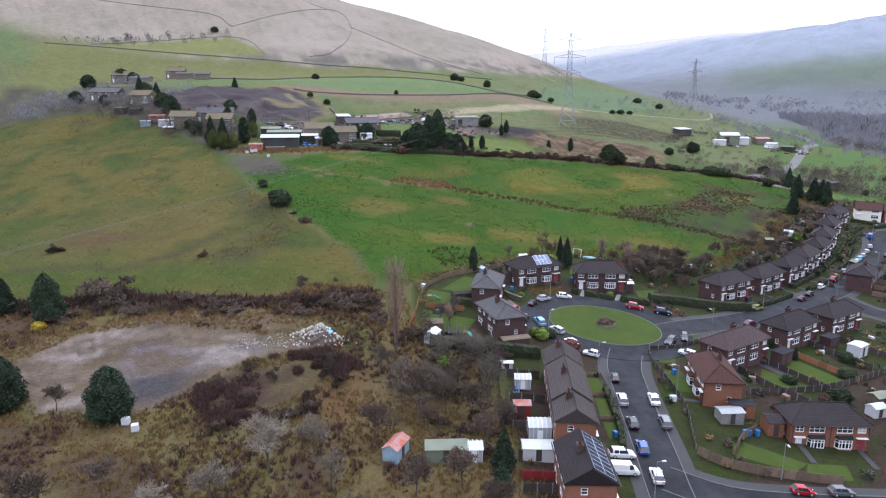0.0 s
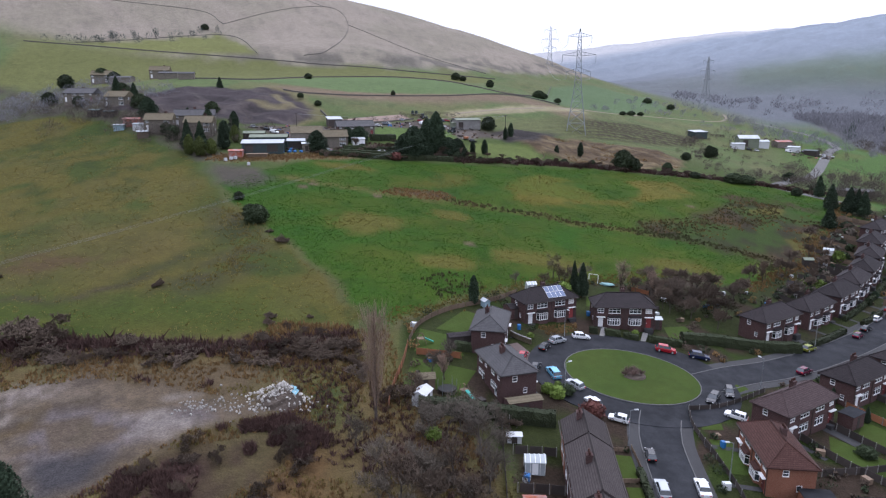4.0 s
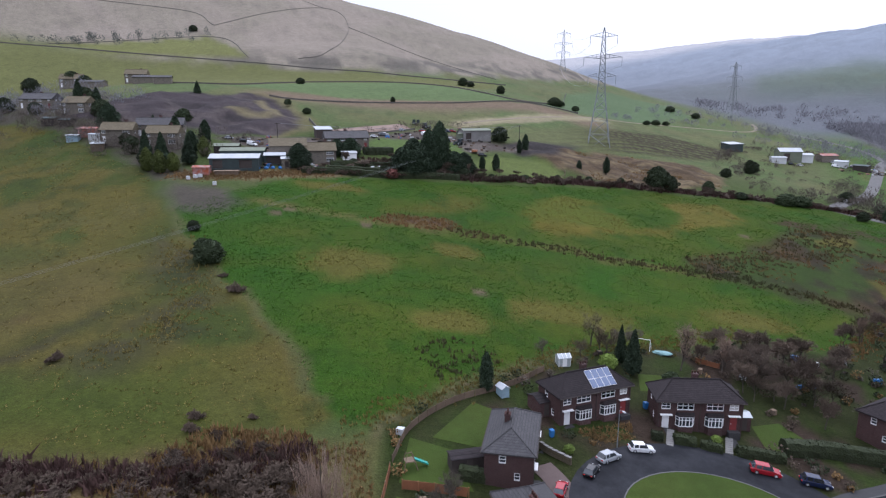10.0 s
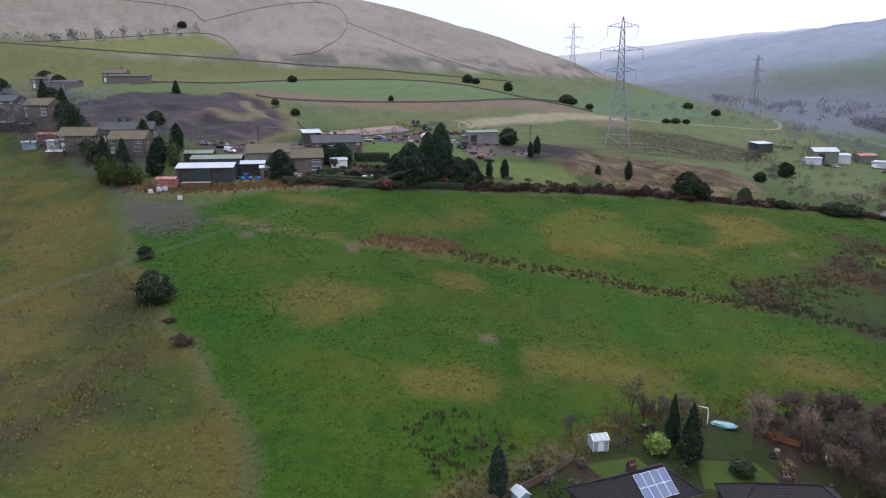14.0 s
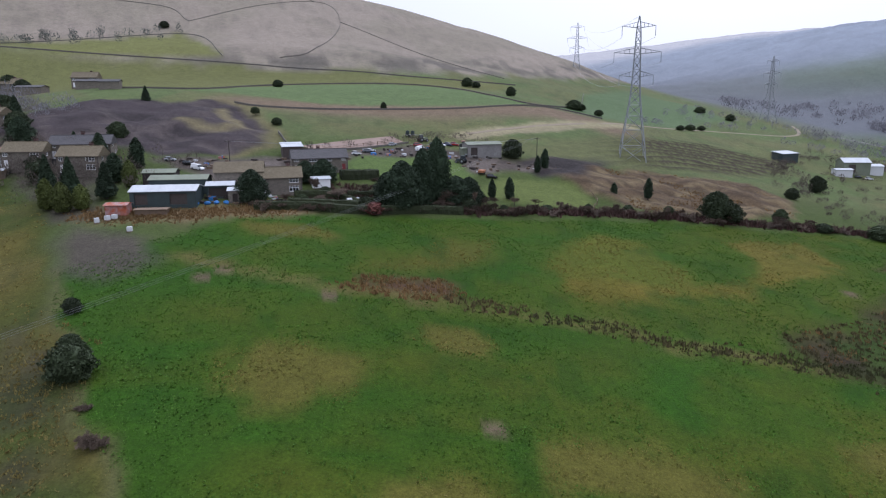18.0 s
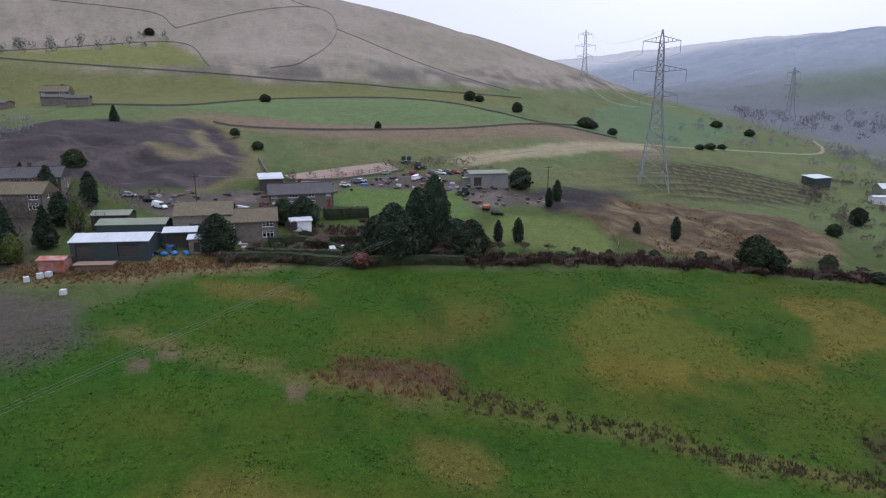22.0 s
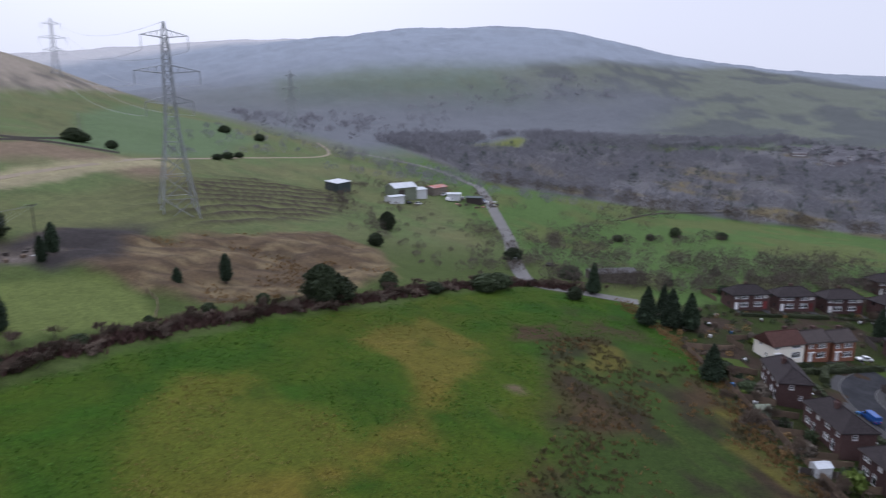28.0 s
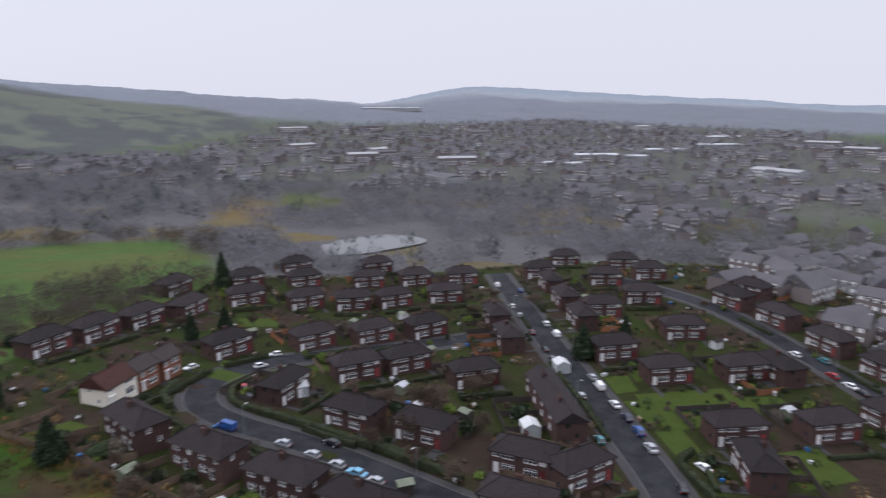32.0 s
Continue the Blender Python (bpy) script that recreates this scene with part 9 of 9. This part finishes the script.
# ---- pylons and wires ----
def pylon(label, x, y, turn, tall=52.5, base=None):
    """A lattice transmission tower: four legs, bracing, three pairs of arms with insulators."""
    z = hz(x, y) if base is None else base
    top = thing("pylon", label, "pylon", pose(x, y, z, 0, 0, turn))
    k = tall / 52.5
    half = lambda h: np.interp(h, (0, 24, 31, 48, 52.5), (5.0, 1.75, 1.35, 0.75, 0.12)) * k
    levels = [0, 6.5, 12.5, 17.5, 21.5, 25, 28.2, 31, 34, 37, 40, 43, 46, 49, 52.5]
    corners = ((-1, -1), (1, -1), (1, 1), (-1, 1))
    at = lambda c, h: (c[0] * half(h), c[1] * half(h), h * k)
    for c in corners:
        s = Shape()
        for a, b in zip(levels, levels[1:]):
            s.tube(at(c, a - (1.0 if a == 0 else 0)), at(c, b), 0.2 * k, 0.18 * k, 4)
        part("leg", s, METAL_GREY, top)
    for f in range(4):
        s = Shape()
        c, d = corners[f], corners[(f + 1) % 4]
        for a, b in zip(levels, levels[1:]):
            s.tube(at(c, a), at(d, b), 0.085, 0.085, 3).tube(at(d, a), at(c, b), 0.085, 0.085, 3)
            s.tube(at(c, b), at(d, b), 0.075, 0.075, 3)
        part("bracing", s, METAL_GREY, top)
    for h, reach in ((48.5, 5.8), (39.5, 8.2), (31.5, 6.0)):
        for sx in (-1, 1):
            s = Shape()
            tip = (sx * reach * k, 0, (h + 0.6) * k)
            for sy in (-1, 1):
                s.tube((sx * half(h), sy * half(h), h * k), tip, 0.12, 0.1, 3)
                s.tube((sx * half(h + 2), sy * half(h + 2), (h + 2.0) * k), tip, 0.1, 0.08, 3)
                for t in (0.25, 0.5, 0.75):
                    p = Vector((sx * half(h), sy * half(h), h * k)).lerp(Vector(tip), t)
                    q = Vector((sx * half(h + 2), sy * half(h + 2), (h + 2.0) * k)).lerp(Vector(tip), t)
                    s.tube(p, q, 0.06, 0.06, 3)
            arm = part("arm", s, METAL_GREY, top)
            part("insulator", Shape().tube(tip, (tip[0], 0, tip[2] - 3.6 * k), 0.1, 0.1, 6), METAL_GREY, arm)
    for c in corners:
        part("footing", Shape().box(c[0] * 5 * k - 0.6, c[1] * 5 * k - 0.6, -2.0, c[0] * 5 * k + 0.6, c[1] * 5 * k + 0.6, 0.4), CONCRETE, top)
    return top


P1, P2, P3 = (59.6, 376), (88.3, 721.8), (202, 600)
pylon("grey lattice pylon on a ridged hillside", *P1, -8, base=24.8)
pylon("far grey lattice pylon behind the moor", *P2, -5, base=56.5)
pylon("far grey lattice pylon in the valley mouth", *P3, 20, tall=46.5, base=28.0)


def wire(a, b, sag, radius, label, name="power_line", steps=14):
    s = Shape()
    a, b = Vector(a), Vector(b)
    pts = [a.lerp(b, n / steps) - Vector((0, 0, 4 * sag * (n / steps) * (1 - n / steps))) for n in range(steps + 1)]
    for p, q in zip(pts, pts[1:]):
        s.tube(p, q, radius, radius, 3)
    return tagged(part(name, s, GALV_WIRE), label, "wire")


z1 = 24.8
for h, reach in ((45.2, 5.8), (36.4, 8.2), (28.4, 6.0)):
    for sx in (-1, 1):
        wire((P1[0] + sx * reach, P1[1] - sx * reach * 0.12, z1 + h), (P2[0] + sx * reach, P2[1], 56.5 + h), 9, 0.05, "high-voltage wire between pylons")
wire((P1[0], P1[1], z1 + 52.5), (P2[0], P2[1], 56.5 + 52.5), 7, 0.04, "earth wire between pylon tops")


def wood_pole(x, y, tall, label="brown wooden power pole"):
    top = thing("power_pole", label, "pole", on(x, y, 30))
    part("pole", Shape().tube((0, 0, -1), (0, 0, tall), 0.15, 0.11, 8), WOOD_DARK, top)
    part("cross_arm", Shape().box(-1.1, -0.06, tall - 0.35, 1.1, 0.06, tall - 0.22), WOOD_DARK, top)
    for u in (-1.0, 0, 1.0):
        part("insulator", Shape().tube((u, 0, tall - 0.22), (u, 0, tall + 0.05), 0.06, 0.05, 6), GLASS, top)


for x, y in ((22, 350), (-160, 62)):
    wood_pole(x, y, 9.0)
wood_pole(-66.5, 305, 9, "wooden power pole in the farmyard")
for u in (-1.0, 0.0, 1.0):
    wire((-160 + 0.85 * u, 62 - 0.5 * u, hz(-160, 62) + 9), (22 + 0.85 * u, 350 - 0.5 * u, hz(22, 350) + 9), 3.2, 0.02, "overhead power wire across the field")
for u in (-0.6, 0.6):
    wire((-66.5 + u, 305, hz(-66.5, 305) + 8.8), (22 + u, 350, hz(22, 350) + 8.6), 1.6, 0.02, "overhead power wire above the farm")



def tractor(x, y, turn, color, label):
    """A farm tractor: bonnet, cab with a roof, two big and two small wheels."""
    top = thing("tractor", label, "tractor", on(x, y, turn))
    part("bonnet", Shape().box(0.1, -0.4, 0.7, 2.0, 0.4, 1.5, 0.06), color, top)
    cab = part("cab", Shape().box(-1.2, -0.65, 0.9, 0.2, 0.65, 2.4, 0.1), GLASS, top)
    part("roof", Shape().box(-1.2, -0.7, 2.4, 0.25, 0.7, 2.55, 0.05), color, cab)
    for wx, r, w in ((-0.7, 0.8, 0.45), (1.5, 0.5, 0.3)):
        for sy in (-1, 1):
            wheel = part("wheel", Shape().tube((wx, sy * 0.95 - w / 2, r), (wx, sy * 0.95 + w / 2, r), r, r, 14), RUBBER, top)
            part("rim", Shape().tube((wx, sy * (0.95 + w / 2) - 0.03, r), (wx, sy * (0.95 + w / 2) + 0.03, r), r * 0.5, r * 0.45, 10), METAL_GREY, wheel)


tractor(-17.4, 361.5, 30, SHEET_GREEN, "old green tractor parked in the farmyard")
tractor(-3.1, 342, 150, SHEET_DARK, "dark tractor beside the farm track")
tractor(-2.9, 359.5, 100, RUST_SHEET, "rusty red tractor beside the workshop")


def trailer(x, y, turn, long_, mat, label, tall=0.7):
    """A farm trailer: bed with sides, drawbar and two wheels."""
    top = thing("trailer", label, "trailer", on(x, y, turn))
    part("bed", Shape().box(-long_ / 2, -0.95, 0.6, long_ / 2, 0.95, 0.6 + tall), mat, top)
    part("drawbar", Shape().box(long_ / 2, -0.06, 0.55, long_ / 2 + 1.2, 0.06, 0.67), METAL_GREY, top)
    for sy in (-1, 1):
        part("wheel", Shape().tube((-0.3, sy * 0.95 - 0.12, 0.4), (-0.3, sy * 0.95 + 0.12, 0.4), 0.4, 0.4, 12), RUBBER, top)


trailer(-0.2, 351, 20, 4.5, METAL_GREY, "grey flatbed trailer beside the workshop", 0.3)
trailer(3.4, 333, 80, 3.2, WOOD_ORANGE, "orange farm trailer beside the track")
trailer(-22.1, 366, 15, 3.6, METAL_GREY, "flat trailer carrying two black tanks", 0.2)
for dx in (-0.9, 0.9):
    c, q = math.cos(radians(15)), math.sin(radians(15))
    top = thing("water_tank", "black plastic water tank on a trailer", "tank", on(-22.1 + dx * c, 366 + dx * q, 15, 0.8))
    part("body", Shape().tube((0, 0, 0), (0, 0, 1.3), 0.7, 0.7, 14), SHEET_DARK, top)
    part("lid", Shape().tube((0, 0, 1.3), (0, 0, 1.45), 0.3, 0.28, 10), RUBBER, top)
# a pitched white canvas shelter in the farm garden
top = thing("tent", "small pitched white canvas shelter in the farm garden", "tent", on(-30, 290.6, 25))
canvas = Shape()
for sy in (-1, 1):
    a = [(-1.6, sy * 1.3, 0.5), (1.6, sy * 1.3, 0.5), (1.6, 0, 1.7), (-1.6, 0, 1.7)]
    canvas.hull(a, [(px, py, pz + 0.04) for px, py, pz in a])
part("canvas", canvas, PLASTIC_WHITE, top)
for sx in (-1, 1):
    for sy in (-1, 1):
        part("pole", Shape().tube((sx * 1.5, sy * 1.25, -0.2), (sx * 1.5, sy * 1.25, 0.55), 0.03, 0.03, 6), METAL_GREY, top)
# scrap, pallets, tubs and sheeting lying about the farmyards
rng = np.random.default_rng(123)
for mat, label, n in ((PLASTIC_WHITE, "white sheets and tubs about the farmyard", 15), (PLASTIC_BLUE, "blue drums about the farmyard", 16), (WOOD_DARK, "dark timber and scrap about the farmyard", 60), (WOOD, "pallets and timber about the farmyard", 40), (RUST_SHEET, "rusty scrap about the farmyard", 16)):
    s = Shape()
    xs, ys = sown(YARD, n * 2, 200 + n, 0.3, 9)
    x2, y2 = sown(((-66, 279), (-45, 284), (-47, 290), (-66, 286)), n, 300 + n, 0.2, 6)
    x3, y3 = sown(((184, 408), (205, 402), (212, 412), (190, 424)), n, 400 + n, 0.2, 6)
    for x, y in zip([*xs[:n], *x2[:n // 3], *x3[:n // 3]], [*ys[:n], *y2[:n // 3], *y3[:n // 3]]):
        a, w, d, h = rng.uniform(0, 3), rng.uniform(0.3, 1.1), rng.uniform(0.25, 0.6), rng.uniform(0.2, 0.7)
        c, q, z = math.cos(a), math.sin(a), hz(x, y)
        ring_ = [(x + u * c - v * q, y + u * q + v * c) for u, v in ((-w, -d), (w, -d), (w, d), (-w, d))]
        s.hull([(*p, z - 0.3) for p in ring_], [(*p, z + h * rng.uniform(0.8, 1.1)) for p in ring_])
    tagged(part("farm_clutter", s, mat), label, "clutter", kind="stuff")
# far houses and parked vehicles need no small trim
for ob in [o for o in bpy.data.objects if o.name.split(".")[0] in ("door_handle", "chimney_pot", "downpipe", "doorstep")]:
    home = ob.parent.parent or ob.parent
    if home.matrix_basis.translation.x > 150 or home.matrix_basis.translation.y > 340:
        bpy.data.objects.remove(ob)
for ob in [o for o in bpy.data.objects if o.name.split(".")[0] in ("rim", "mirror", "pillar")]:
    car_top = ob.parent.parent if ob.name.startswith(("rim", "pillar")) and ob.parent and ob.parent.parent else ob.parent
    if car_top and car_top.name.startswith(("car", "van")) and (car_top.matrix_basis.translation.x > 140 or car_top.matrix_basis.translation.y > 300):
        bpy.data.objects.remove(ob)

# ---- the far town ----
def town(name, outline, count, seed, label, big=False):
    """Far houses, each a walled block with a pitched roof and rows of pale windows, in one mesh of three materials."""
    xs, ys = sown(outline, count, seed, 0.36, 70)
    rng = np.random.default_rng(seed)
    me = bpy.data.meshes.new(name)
    s = Shape()
    slots = []

    def add(fn, slot):
        n = len(s.f)
        fn()
        slots.extend([slot] * (len(s.f) - n))

    for x, y in zip(xs, ys):
        w, d, e, r = rng.uniform(7, 16), rng.uniform(6.5, 8), rng.uniform(4, 5), rng.uniform(2, 2.8)
        if big and rng.random() < 0.02:
            w, d, e, r = rng.uniform(25, 45), rng.uniform(12, 18), rng.uniform(5, 8), 1.5
        a = 0.35 + 1.57 * rng.integers(0, 2) + rng.normal() * 0.25
        c, q = math.cos(a), math.sin(a)
        z = hz(x, y)
        P = lambda u, v, h: (x + u * c - v * q, y + u * q + v * c, z + h)
        pale = 3 if rng.random() < 0.1 else 0
        u, v = w / 2, d / 2
        add(lambda: s.hull([P(-u, -v, -3), P(u, -v, -3), P(u, v, -3), P(-u, v, -3)], [P(-u, -v, e), P(u, -v, e), P(u, v, e), P(-u, v, e)]), pale)
        add(lambda: s.face(P(-u - 0.3, -v - 0.3, e - 0.2), P(u + 0.3, -v - 0.3, e - 0.2), P(u, 0, e + r), P(-u, 0, e + r)).face(P(u + 0.3, v + 0.3, e - 0.2), P(-u - 0.3, v + 0.3, e - 0.2), P(-u, 0, e + r), P(u, 0, e + r)).face(P(u, -v, e), P(u, v, e), P(u, 0, e + r)).face(P(-u, v, e), P(-u, -v, e), P(-u, 0, e + r)), 1 if w < 25 or rng.random() < 0.5 else 3)
        for h in (0.9, 3.3):
            for k in range(int(w / 3)):
                m = -u + 1.0 + k * 3.0
                for sv in (-1, 1):
                    add(lambda: s.face(P(m, sv * (v + 0.05), h), P(m + 1.5, sv * (v + 0.05), h), P(m + 1.5, sv * (v + 0.05), h + 1.2), P(m, sv * (v + 0.05), h + 1.2)), 2)
    me.from_pydata(s.v, [], s.f)
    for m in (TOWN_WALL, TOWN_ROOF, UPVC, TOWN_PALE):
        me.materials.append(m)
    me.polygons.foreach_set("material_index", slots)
    me.update()
    return tagged(new(name, me), label, "houses", kind="stuff")


# brick and roofs lightened and greyed, haze painted into their colours
TOWN_WALL = material("hazed_town_brick", (0.17, 0.145, 0.142), 0.9, grain=((0.02, 0.6, 0.6), (0.1, 0.4, 1.4)))
TOWN_ROOF = material("hazed_town_roofs", (0.1, 0.097, 0.105), 0.9, spec=0.1, grain=((0.02, 0.6, 0.65), (0.1, 0.5, 1.4)))
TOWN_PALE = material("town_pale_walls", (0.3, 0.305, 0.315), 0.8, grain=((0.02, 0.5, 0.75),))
town("town_houses", ((500, 190), (580, 320), (760, 420), (1050, 280), (1250, -180), (900, -460), (560, -330), (500, -60), (560, 60)), 760, 21, "far town of brick and pale houses, coloured pale for haze", True)
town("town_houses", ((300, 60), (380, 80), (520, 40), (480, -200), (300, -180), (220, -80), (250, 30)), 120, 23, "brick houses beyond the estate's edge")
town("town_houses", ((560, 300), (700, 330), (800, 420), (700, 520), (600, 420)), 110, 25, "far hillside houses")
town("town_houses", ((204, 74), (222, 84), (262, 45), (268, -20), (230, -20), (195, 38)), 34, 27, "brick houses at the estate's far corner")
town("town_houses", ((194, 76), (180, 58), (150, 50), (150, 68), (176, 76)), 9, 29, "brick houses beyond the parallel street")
WHITE_SHED = material("white_works_roof", (0.42, 0.44, 0.46), 0.6, grain=((0.02, 0.3, 0.85),))
for x, y, turn, w in ((715, -60, 80, 46), (760, -150, 80, 60), (690, -90, 80, 30), (1500, 120, 60, 90), (640, 0, 70, 34), (900, -300, 80, 70), (800, -250, 80, 50), (1560, 60, 60, 60)):
    top = thing("warehouse", "far white-roofed warehouse in the town", "warehouse", pose(x, y, hz(x, y), 0, 0, turn))
    part("wall", Shape().box(-w / 2, -9, -4, w / 2, 9, 4), TOWN_PALE, top)
    part("roof", Shape().hull([(-w / 2 - 0.5, -9.5, 3.9), (w / 2 + 0.5, -9.5, 3.9), (w / 2 + 0.5, 9.5, 3.9), (-w / 2 - 0.5, 9.5, 3.9)], [(-w / 2, -1, 5), (w / 2, -1, 5), (w / 2, 1, 5), (-w / 2, 1, 5)]), WHITE_SHED, top)
